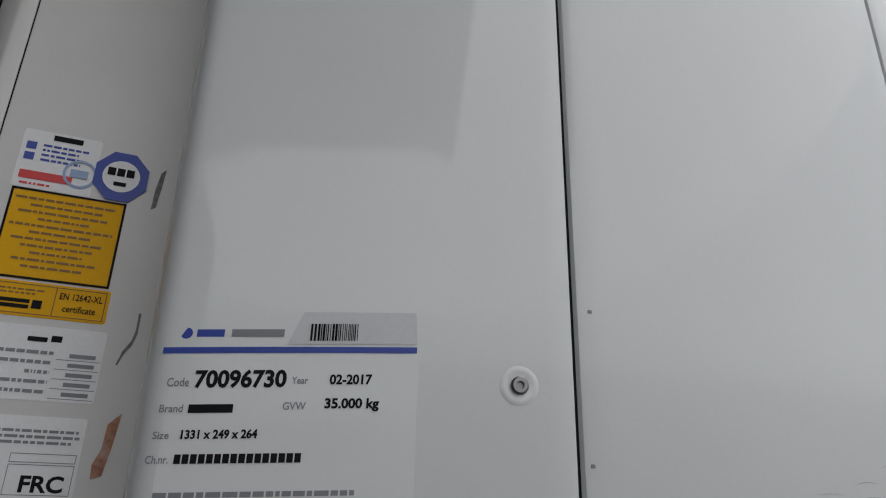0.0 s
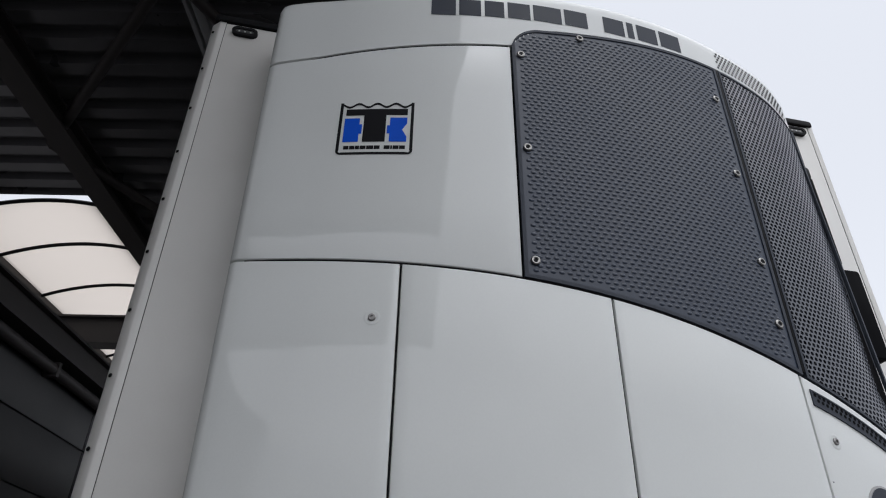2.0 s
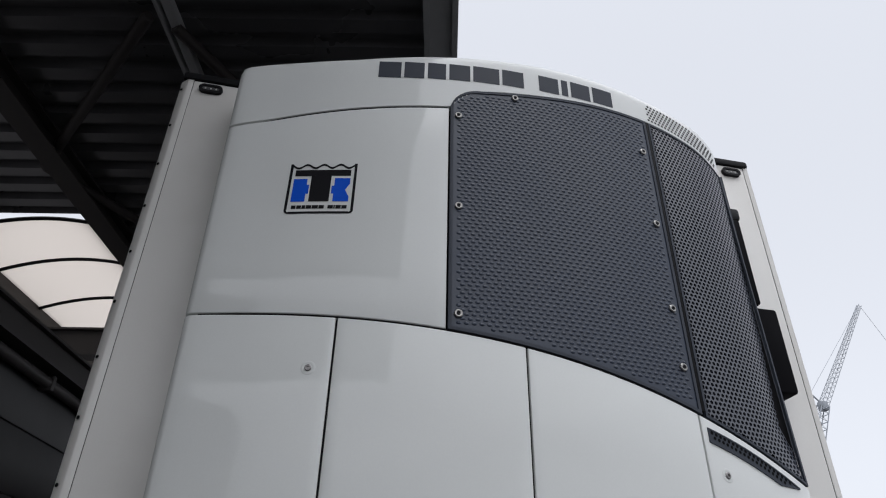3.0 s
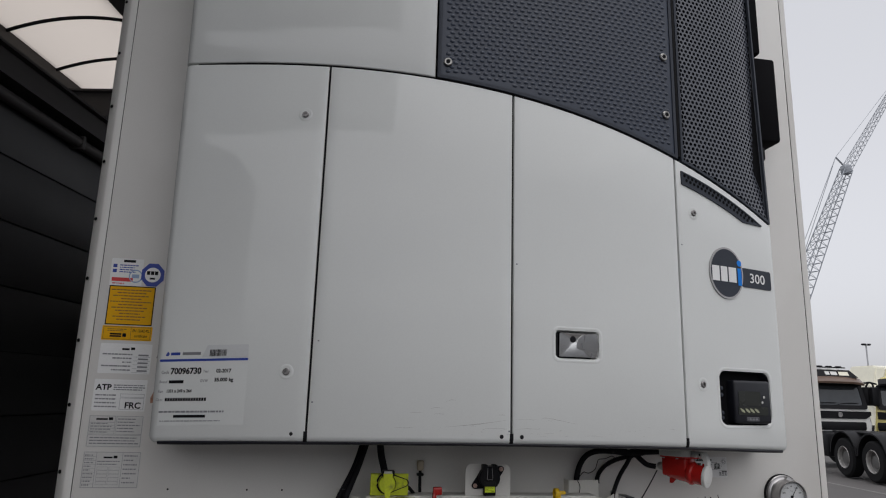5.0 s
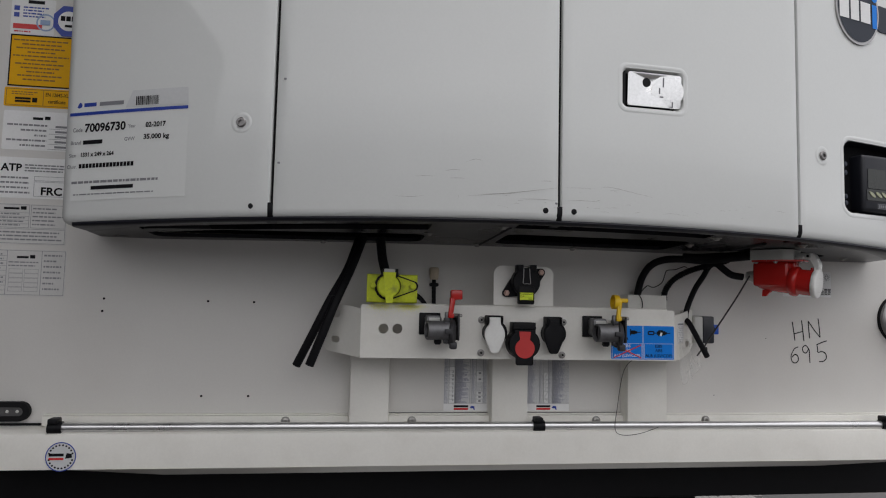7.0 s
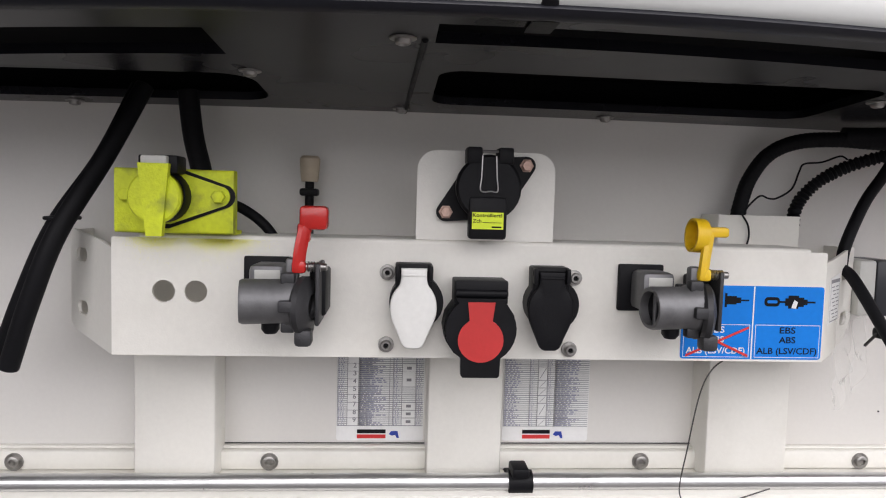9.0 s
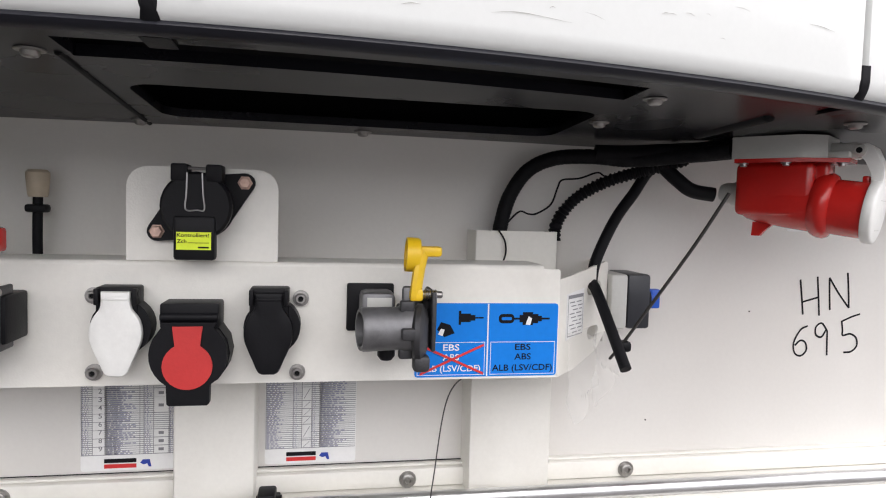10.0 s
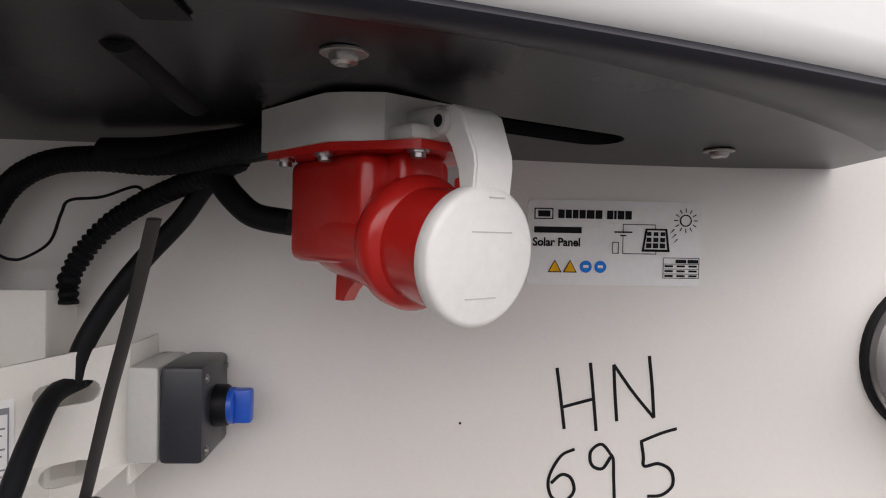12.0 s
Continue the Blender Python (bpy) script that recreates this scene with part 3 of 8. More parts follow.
def bowed_panel(x0, x1, zlo, zhi, n=14, left_side=False, right_side=False, r=0.0045, r_low=None, r_high=None, back=0.03, hole=None):
    """A bowed sheet panel with rounded, turned-in edges. hole: an outline (x, z) cut through it."""
    r_low = r if r_low is None else r_low
    r_high = r if r_high is None else r_high
    cols = columns(x0, x1, n, left_side, right_side)
    if not left_side:
        x, y, nx, ny, xz = cols[0]
        cols[0:1] = [(x + d, face_y(x + d), nx, ny, x + d) for d in (0.0, r * 0.3, r)]
    if not right_side:
        x, y, nx, ny, xz = cols[-1]
        cols[-1:] = [(x - d, face_y(x - d), nx, ny, x - d) for d in (r, r * 0.3, 0.0)]

    def drop(d, rr):
        return 0.0 if d >= rr else rr - math.sqrt(max(0.0, rr * rr - (rr - d) ** 2))

    bm = bmesh.new()
    grid = []
    for x, y, nx, ny, xz in cols:
        lo, hi = zlo(xz), zhi(xz)
        zs = [lo + r_low * f for f in (0, 0.06, 0.2, 0.45, 1.0)] + [lo + (hi - lo) * f for f in (0.25, 0.5, 0.75)] + [hi - r_high * f for f in (1.0, 0.45, 0.2, 0.06, 0)]
        side_d = 0.0
        if not left_side:
            side_d = max(side_d, drop(x - x0, r))
        if not right_side:
            side_d = max(side_d, drop(x1 - x, r))
        col = []
        for z in zs:
            d = max(side_d, drop(z - lo, r_low), drop(hi - z, r_high))
            col.append(bm.verts.new((lean(x - nx * d, z), min(y - ny * d, -0.0005), z)))
        skirt_lo = bm.verts.new((lean(x - nx * (back + r_low), zs[0]), min(y - ny * (back + r_low), -0.0005), zs[0]))
        skirt_hi = bm.verts.new((lean(x - nx * (back + r_high), zs[-1]), min(y - ny * (back + r_high), -0.0005), zs[-1]))
        grid.append([skirt_lo] + col + [skirt_hi])
    for a, b in zip(grid, grid[1:]):
        for i in range(len(a) - 1):
            bm.faces.new((a[i], b[i], b[i + 1], a[i + 1]))
    for col, flag in ((grid[0], left_side), (grid[-1], right_side)):
        if not flag:
            skirt = [bm.verts.new(v.co + Vector((0, back, 0))) for v in col]
            for i in range(len(col) - 1):
                bm.faces.new((col[i], col[i + 1], skirt[i + 1], skirt[i]))
    return bm


def cut_panel(x0, x1, zlo, zhi, hole, r=0.0045, right_side=False, r_low=0.02):
    """A bowed panel with an opening: the panel is laid round the hole in four bowed pieces of one mesh."""
    hx0, hx1, hz0, hz1 = hole
    full = bowed_panel(x0, x1, zlo, zhi, 24, right_side=right_side, r=r, r_low=r_low)
    # split the sheet along the hole's sides and take the middle out
    for co, no in (((hx0, 0, 0), (1, 0, 0)), ((hx1, 0, 0), (1, 0, 0)), ((0, 0, hz0), (0, 0, 1)), ((0, 0, hz1), (0, 0, 1))):
        bmesh.ops.bisect_plane(full, geom=full.verts[:] + full.edges[:] + full.faces[:], plane_co=co, plane_no=no, dist=1e-6)
    gone = [f for f in full.faces if hx0 < f.calc_center_median().x < hx1 and hz0 < f.calc_center_median().z < hz1 and f.calc_center_median().y < face_y(f.calc_center_median().x) + 0.02]
    bmesh.ops.delete(full, geom=gone, context="FACES")
    return full


GRILLE = surface("grey_grille_plastic", (0.058, 0.064, 0.082), 0.30, spec=0.75, var=0.08, bump=0.1)
LATCH = surface("bright_latch_steel", (0.76, 0.755, 0.74), 0.10, 1.0, var=0.04, fine=0.05, bump=0.1)
DISPLAY = surface("black_display_plastic", (0.0105, 0.0115, 0.0165), 0.42, spec=0.4, var=0.1, bump=0.1)
KEY = surface("yellowish_rubber_key", (0.36, 0.37, 0.25), 0.5, bump=0.05)


def recess(outer, depth, corner=0.016):
    """Inside walls of an opening: a rounded tray from the front inwards."""
    return recess_rings(outer, ((-0.0005, 0.004, corner), (-0.0012, 0.007, corner), (-0.004, depth, corner)), True)


def recess_rim(outer, corner=0.016):
    """Soft white lip round an opening."""
    return recess_rings(outer, ((0.012, 0.0004, corner + 0.006), (0.009, -0.0007, corner + 0.004), (0.005, -0.0009, corner + 0.002), (0.0015, 0.0004, corner), (-0.0005, 0.0045, corner)), False)


def recess_rings(outer, steps, closed):
    bm = bmesh.new()
    x0, x1, z0, z1 = outer
    rings = []
    for grow, d, rr in steps:
        ring = rounded(x0 - grow, x1 + grow, z0 - grow, z1 + grow, rr, 5)
        dense = []
        for i, (a, b) in enumerate(zip(ring, ring[1:] + ring[:1])):
            m = 10 if i % 6 == 5 else 1
            dense += [(a[0] + (b[0] - a[0]) * k / m, a[1] + (b[1] - a[1]) * k / m) for k in range(m)]
        rings.append([bm.verts.new(on_front(u, v, d)) for u, v in dense])
    n = len(rings[0])
    for a, b in zip(rings, rings[1:]):
        for i in range(n):
            bm.faces.new((a[i], a[(i + 1) % n], b[(i + 1) % n], b[i]))
    if closed:
        bm.faces.new(rings[-1])
    return bm


DARKZINC = surface("dark_zinc", (0.26, 0.25, 0.245), 0.4, 1.0, bump=0.1)


def front_screw(root, x, z, name="panel_screw"):
    """A quarter-turn screw in its round dimple."""
    c = on_front(x, z, -0.0006)
    k = Vector((0.38 * x, -1, 0)).normalized()
    cup = part(name, lathe(bmesh.new(), c, k, [(0.0215, -0.0003), (0.0200, 0.0001), (0.0180, 0.00045), (0.0160, 0.0005), (0.0140, 0.0002), (0.0120, -0.0002), (0.0105, -0.0003), (0, -0.0003)], 32), WHITE, root)
    part("screw_head", lathe(bmesh.new(), c, k, [(0.0098, 0), (0.0098, 0.003), (0.0080, 0.0045), (0.0045, 0.0045), (0.0040, 0.001), (0, 0.001)], 14), DARKZINC, cup, "grey zinc socket screw")
    return cup


def perforated(x0, x1, zlo, zhi, pitch, hole, depth, inset, slope=0.0):
    """A sheet of six-sided cells, each with a round hole through it."""
    vs, fs = [], []
    row_h = pitch * math.sqrt(3) / 2
    z, odd = 2.45, 0
    R = pitch / math.sqrt(3)
    while z < 4.1:
        x = x0 + (pitch / 2 if odd else 0)
        while x < x1:
            if x0 + inset * 0.5 < x < x1 - inset * 0.5 and zlo(x) + inset * 0.5 < z < zhi(x) - inset * 0.5:
                base = len(vs)
                for rr, d in ((R, 0.0), (hole, 0.0), (hole * 0.96, depth)):
                    for k in range(6):
                        a = radians(60 * k + 30)
                        vs.append(tuple(on_front(x + rr * math.cos(a), z + rr * math.sin(a), d)))
                for g in (0, 6):
                    for k in range(6):
                        j = (k + 1) % 6
                        fs.append((base + g + k, base + g + j, base + g + 6 + j, base + g + 6 + k))
            x += pitch
        z += row_h
        odd = 1 - odd
    return vs, fs


def studded(x0, x1, zlo, zhi, pitch, stud, inset):
    """A sheet of six-sided cells with a raised stud in each."""
    vs, fs = [], []
    row_h = pitch * 0.62
    z, odd = 2.6, 0
    while z < 4.1:
        x = x0 + (pitch / 2 if odd else 0)
        while x < x1:
            if x0 + inset < x < x1 - inset and zlo(x) + inset < z < zhi(x) - inset:
                base = len(vs)
                for f, h in ((1.0, 0.0004), (0.70, 0.0019), (0.34, 0.0027)):
                    for k in range(8):
                        a = radians(45 * k)
                        vs.append(tuple(on_front(x + stud * 1.35 * f * math.cos(a), z + stud * 0.88 * f * math.sin(a), -h)))
                for g in (0, 8):
                    for k in range(8):
                        j = (k + 1) % 8
                        fs.append((base + g + k, base + g + j, base + g + 8 + j, base + g + 8 + k))
                fs.append(tuple(base + 16 + k for k in range(8)))
            x += pitch
        z += row_h
        odd = 1 - odd
    return vs, fs


def raw(name, vs, fs, material, parent, kind="", label="", soft=False):
    me = bpy.data.meshes.new(name)
    me.from_pydata(vs, [], fs)
    me.materials.append(material)
    if soft:
        me.shade_smooth()
    ob = new(name, me)
    ob.parent = parent
    return tagged(ob, label, kind=kind)


def front_frame(x0, x1, zlo, zhi, w, d_out, n=20):
    """A flat rim that follows the edge of a bowed field, w wide."""
    bm = bmesh.new()
    line = [(x0, zlo(x0)), *[(x0 + (x1 - x0) * i / n, zlo(x0 + (x1 - x0) * i / n)) for i in range(1, n)], (x1, zlo(x1))]
    line += [(x1, zhi(x1)), *[(x1 - (x1 - x0) * i / n, zhi(x1 - (x1 - x0) * i / n)) for i in range(1, n)], (x0, zhi(x0))]

    def inner(x, z):
        xi = min(max(x, x0 + w), x1 - w)
        return xi, min(max(z, zlo(xi) + w), zhi(xi) - w)

    N = len(line)
    outer_back = [bm.verts.new(on_front(x, z, 0.012)) for x, z in line]
    outer = [bm.verts.new(on_front(x, z, d_out)) for x, z in line]
    inn = [bm.verts.new(on_front(*inner(x, z), d_out)) for x, z in line]
    inn_b = [bm.verts.new(on_front(*inner(x, z), 0.006)) for x, z in line]
    for p, q in ((outer_back, outer), (outer, inn), (inn, inn_b)):
        for i in range(N):
            j = (i + 1) % N
            bm.faces.new((p[i], p[j], q[j], q[i]))
    bmesh.ops.remove_doubles(bm, verts=bm.verts[:], dist=1e-6)
    return bm


def field(x0, x1, zlo, zhi, d, n=24):
    bm = bmesh.new()
    cols = [(bm.verts.new(on_front(x, zlo(x), d)), bm.verts.new(on_front(x, zhi(x), d))) for x in np.linspace(x0, x1, n)]
    for a, b in zip(cols, cols[1:]):
        bm.faces.new((a[0], b[0], b[1], a[1]))
    return bm


def cooling_unit():
    root = thing("cooling_unit", "white bowed trailer cooling unit with dark grey grilles", "cooling unit", (0, -0.2, 1.79))

    def low(x):
        return 1.8005 - 0.022 * x * x

    g = 0.0028

    def flat(z):
        return lambda x: z

    def under(x):
        return seam_z(x) - g

    def over(x):
        return seam_z(x) + g

    def seam_clip(x):
        """A soft clip that fills the joint's foot and flares towards the lip."""
        bm = bmesh.new()
        rows = []
        for k in range(9):
            t = k / 8
            z = low(x) + 0.030 - 0.036 * t
            w = 0.0060 + 0.0035 * max(0.0, t - 0.72) ** 1.5 / 0.15
            d = 0.0005 + 0.016 * max(0.0, t - 0.35) ** 2 / 0.42
            rows.append([bm.verts.new((x + u, face_y(x) + d + v, z)) for u, v in ((-w, 0.03), (-w, 0.001), (-w * 0.6, -0.0012), (w * 0.6, -0.0012), (w, 0.001), (w, 0.03))])
        for a, b in zip(rows, rows[1:]):
            for i in range(6):
                bm.faces.new((a[i], a[(i + 1) % 6], b[(i + 1) % 6], b[i]))
        bm.faces.new(rows[0])
        bm.faces.new(rows[-1][::-1])
        return bm

    # near-black sheet that stands in for the shade inside the joints
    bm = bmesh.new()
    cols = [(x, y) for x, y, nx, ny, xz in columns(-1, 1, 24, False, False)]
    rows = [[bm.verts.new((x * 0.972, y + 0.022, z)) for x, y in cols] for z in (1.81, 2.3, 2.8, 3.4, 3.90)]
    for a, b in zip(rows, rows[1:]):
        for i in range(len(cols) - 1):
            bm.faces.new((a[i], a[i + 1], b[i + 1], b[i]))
    part("carcass", bm, SHADE_BLACK, root)

    part("lower_panel", bowed_panel(-1, -0.565 - g, low, under, 14, left_side=True, r_low=0.018), WHITE, root, "white bowed panel with two recessed screws")
    part("lower_panel", bowed_panel(-0.565 + g, -0.001 - g, low, under, 16, r_low=0.018), WHITE, root, "plain white bowed panel with scuffed lower edge")
    latch_hole = (0.130, 0.268, 2.043, 2.125)
    part("lower_panel", cut_panel(-0.001 + g, 0.564 - g, low, under, latch_hole, r_low=0.018), WHITE, root, "white bowed panel with a recessed latch")
    disp_hole = (0.700, 0.925, 1.862, 2.030)
    part("lower_panel", cut_panel(0.564 + g, 1, low, under, disp_hole, right_side=True, r_low=0.018), WHITE, root, "white bowed panel with display and badge")
    for x in (-0.565, -0.001, 0.564):
        part("seam_clip", seam_clip(x), BLACK, root, "black clip at the foot of the joint")
    for x, z in ((-0.603, 1.806), (-0.03, 1.812), (0.028, 1.812)):
        part("edge_screw", screw(bmesh.new(), on_front(x, z + 0.01, 0.0005), (0, -1, 0), 0.004, 0.002), BLACK, root)
    part("upper_panel", bowed_panel(-1, -0.243 - g, over, lambda x: cowl_z(x) - g, 20, left_side=True), WHITE, root, "white bowed upper panel with logo")

    # top cowl: it arches over the whole width and rolls back over the top
    def cowl():
        bm = bmesh.new()
        cols = columns(-1, 1, 130, True, True)
        grid = []
        for x, y, nx, ny, xz in cols:
            lo = cowl_z(xz) + g if x < -0.245 else grille_top(max(-0.1, xz)) + g
            if -0.245 <= x < -0.1:
                lo = cowl_z(-0.245) + (grille_top(-0.1) - cowl_z(-0.245)) * math.sin((x + 0.245) / 0.145 * math.pi / 2)
            hi = top_z(xz)
            col = []
            for z, d in ((lo, 0.03), (lo, 0.004), (lo + 0.003, 0.0), (lo + (hi - lo) * 0.5, 0.0), (hi - 0.05, 0.0), (hi - 0.024, 0.006), (hi - 0.008, 0.020), (hi, 0.045), (hi + 0.012, 0.12), (hi + 0.015, 0.30)):
                col.append(bm.verts.new((lean(x - nx * d, z), min(y - ny * d + (rounding(min(x, 0.99), z) if y < -0.11 else 0.0), -0.0005), z)))
            grid.append(col)
        for a, b in zip(grid, grid[1:]):
            for i in range(len(a) - 1):
                if (a[i].co - a[i + 1].co).length + (b[i].co - b[i + 1].co).length > 1e-7:
                    bm.faces.new((a[i], b[i], b[i + 1], a[i + 1]))
        bmesh.ops.remove_doubles(bm, verts=bm.verts[:], dist=1e-6)
        return bm

    part("top_cowl", cowl(), WHITE, root, "white arched top cowl")

    # dark rubber in the curved joints
    for f, x0, x1 in ((seam_z, -0.975, 0.56), (cowl_z, -0.975, -0.25)):
        part("joint_rubber", hose(bmesh.new(), [on_front(x, f(x), 0.0042) for x in np.linspace(x0, x1, 40)], 0.0030, 8, 1), GASKET, root)

    for x in (-0.565, -0.001, 0.564):
        part("joint_rubber", rod(bmesh.new(), on_front(x, low(x) + 0.02, 0.0105), on_front(x, under(x) - 0.002, 0.0105), 0.0026, 8), GASKET, root)

    # studded dark field with screws
    def mesh_top(x):
        if x < -0.13:
            t = (x + 0.243) / 0.113
            return grille_top(-0.13) - 0.115 * (1 - math.sqrt(max(0, 1 - (1 - t) ** 2)))
        return grille_top(x)

    part("mesh_panel", field(-0.243 + g, 0.577, over, mesh_top, 0.0, 90), CHARCOAL_LITE, root, "dark blue-grey studded panel")
    part("mesh_rim", front_frame(-0.243 + g, 0.577, over, mesh_top, 0.011, -0.003, 90), CHARCOAL, root)
    raw("studs", *studded(-0.243, 0.577, over, mesh_top, 0.0235, 0.0066, 0.024), CHARCOAL_LITE, root, "stuff", soft=True)
    for x, z in ((0.005, 3.865), (-0.212, 3.739), (-0.210, 3.333), (-0.209, 2.935), (0.536, 3.75), (0.536, 3.41), (0.536, 3.066), (0.536, 2.857)):
        c = on_front(x, z, 0.0)
        k = Vector((0.38 * x, -1, 0)).normalized()
        ring = part("mesh_screw", lathe(bmesh.new(), c, k, [(0.0135, 0), (0.0135, 0.006), (0.011, 0.0085), (0.0085, 0.0085), (0.0085, 0.006), (0, 0.006)], 20), ZINC, root, "zinc screw with washer")
        part("screw_head", lathe(bmesh.new(), c, k, [(0.0062, 0.006), (0.0062, 0.0085), (0.003, 0.0085), (0.0025, 0.007), (0, 0.007)], 12), BLACK, ring)
    part("grille_post", boxes((0.5800, 0.5895, face_y(0.585) - 0.002, face_y(0.585) + 0.02, 2.72, 3.925), bevel=0.002), GASKET, root)

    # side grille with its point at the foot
    # near-black sheet behind the grille paints in the shade of its holes
    part("side_grille_back", field(0.592, 0.985, over, grille_top, 0.014), SHADE_BLACK, root)
    raw("side_grille", *perforated(0.592, 0.985, over, grille_top, 0.0178, 0.0066, 0.012, 0.022), GRILLE, root, "stuff", "dark grey perforated side grille")
    part("side_grille_rim", front_frame(0.592, 0.987, over, grille_top, 0.009, -0.002), CHARCOAL, root)
    part("side_grille_flank", boxes((0.985, 1.0, face_y(0.99) + 0.034, -0.09, 2.56, 3.84)), CHARCOAL, root)
    # white cowl corner: flat near-black hexagons stand in for the shade of perforations
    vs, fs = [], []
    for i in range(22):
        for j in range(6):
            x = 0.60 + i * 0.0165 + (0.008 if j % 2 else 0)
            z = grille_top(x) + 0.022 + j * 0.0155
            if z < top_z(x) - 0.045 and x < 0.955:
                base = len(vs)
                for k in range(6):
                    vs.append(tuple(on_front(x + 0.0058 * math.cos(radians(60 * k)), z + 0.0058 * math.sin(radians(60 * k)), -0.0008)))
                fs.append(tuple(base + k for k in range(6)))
    raw("cowl_perforation", vs, fs, SHADE_BLACK, root, "stuff")

    # slim vent
    def vent_hi(x):
        return 2.661 - 0.26 * (x - 0.586) - 0.36 * (x - 0.586) ** 2 + 0.01

    def vent_lo(x):
        return max(vent_hi(x) - 0.045, 2.618 - 0.37 * (x - 0.586)) if x < 0.85 else vent_hi(0.85) - 0.045 + (vent_hi(0.94) - vent_hi(0.85) + 0.042) * (x - 0.85) / 0.09

    part("slim_vent", field(0.586, 0.938, vent_lo, vent_hi, -0.002), CHARCOAL, root, "slim dark vent")
    part("slim_vent_rim", front_frame(0.586, 0.938, vent_lo, vent_hi, 0.0050, -0.004), CHARCOAL, root)
    # vent holes are flat near-black discs, their inner shade put into the colour
    vs, fs = [], []
    for i in range(22):
        for j in range(3):
            x = 0.600 + i * 0.0155 + (0.0078 if j % 2 else 0)
            z = vent_hi(x) - 0.0115 - j * 0.0132
            if z > vent_lo(x) + 0.009 and x < 0.915:
                base = len(vs)
                vs += [tuple(on_front(x + 0.0056 * math.cos(radians(45 * k)), z + 0.0056 * math.sin(radians(45 * k)), -0.0026)) for k in range(8)]
                fs.append(tuple(base + k for k in range(8)))
    raw("vent_hole", vs, fs, SHADE_BLACK, root, "stuff")

    for x, z in ((-0.629, 2.747), (-0.629, 1.982), (0.631, 2.533), (0.633, 1.984)):
        front_screw(root, x, z)

    # latch
    cup = part("latch_recess", recess(latch_hole, 0.024), WHITE, root)
    part("recess_rim", recess_rim(latch_hole), WHITE, cup)
    part("recess_shadow_gap", boxes((0.130, 0.139, face_y(0.13) + 0.006, face_y(0.13) + 0.02, 2.046, 2.122)), BLACK, cup)
    bm = bmesh.new()
    plate(bm, rounded(0.142, 0.262, 2.049, 2.118, 0.006), [circle(0.187, 2.100, 0.0095)], 0.004, lambda u, v, d: on_front(u, v, d + 0.006 + (2.118 - v) * 0.06 - 2.2 * (u - 0.2) ** 2))
    flap = part("latch_flap", bm, LATCH, cup, "polished steel paddle latch")
    bm = bmesh.new()
    plate(bm, circle(0.232, 2.083, 0.034, 24), [], 0.003, lambda u, v, d: on_front(u, v, d + 0.0032 + (2.118 - v) * 0.06 - 2.2 * (u - 0.2) ** 2))
    part("latch_boss", bm, LATCH, flap)
    part("latch_lock", lathe(bmesh.new(), on_front(0.187, 2.100, 0.008), (0.07, -1, 0), [(0.0095, 0), (0.0095, 0.002), (0, 0.002)], 16), BLACK, flap)
    bm = bmesh.new()
    for u0, u1, v0, v1 in ((0.222, 0.225, 2.092, 2.112), (0.216, 0.224, 2.070, 2.073), (0.226, 0.240, 2.060, 2.063), (0.233, 0.236, 2.05, 2.062), (0.242, 0.245, 2.05, 2.062), (0.214, 0.217, 2.078, 2.09)):
        ink(bm, u0, u1, v0, v1, lambda u, v, d: on_front(u, v, d + 0.0032 + (2.118 - v) * 0.06 - 2.2 * (u - 0.2) ** 2), 0.0004)
    part("embossed_marks", bm, INKGREY, flap)

    # display
    cup = part("display_recess", recess(disp_hole, 0.035, 0.030), DISPLAY, root, "black display recess")
    part("recess_rim", recess_rim(disp_hole, 0.030), WHITE, cup)
    tilt = Matrix.Translation(on_front(0.815, 1.948, 0.012)) @ Matrix.Rotation(radians(12), 4, "Z")
    f = lambda u, v, d: tilt @ Vector((u, -0.0223 + d, v))
    body = part("display_body", box(bmesh.new(), -0.060, 0.092, -0.022, 0.024, -0.080, 0.054, bevel=0.009, seg=3, m=tilt), DISPLAY, cup, "black control display")
    bm = bmesh.new()
    plate(bm, rounded(-0.046, 0.046, -0.026, 0.020, 0.003, 3), [], 0.001, lambda u, v, d: f(u, v, d - 0.001))
    part("screen", bm, SCREEN, body)
    bm = bmesh.new()
    plate(bm, rounded(-0.050, 0.074, -0.054, -0.028, 0.003, 3), [], 0.001, lambda u, v, d: f(u, v, d - 0.001))
    pad = part("keypad", bm, SCREEN, body)
    for u in (-0.034, -0.013, 0.006, 0.026):
        bm = bmesh.new()
        plate(bm, [(u + 0.0090 * math.cos(a) - 0.003 * math.sin(a), -0.0400 + 0.0058 * math.sin(a) - 0.0035 * math.cos(a)) for a in np.linspace(0, 2 * math.pi, 17)[:-1]], [], 0.0015, lambda u, v, d: f(u, v, d - 0.0025))
        part("key", bm, KEY, pad)
    for u, v in ((0.060, 0.003), (0.052, -0.014)):
        bm = bmesh.new()
        plate(bm, circle(u, v, 0.0042, 10), [], 0.0015, lambda u, v, d: f(u, v, d - 0.0015))
        part("side_key", bm, LIGHTGREY, body)
    bm = outline_box(bmesh.new(), -0.016, 0.034, -0.072, -0.0605, 0.0012, f, 0.0006)
    for k in range(7):
        ink(bm, -0.012 + k * 0.0062, -0.0078 + k * 0.0062, -0.0695, -0.063, f, 0.0006)
    part("maker_mark", bm, INKGREY, body)
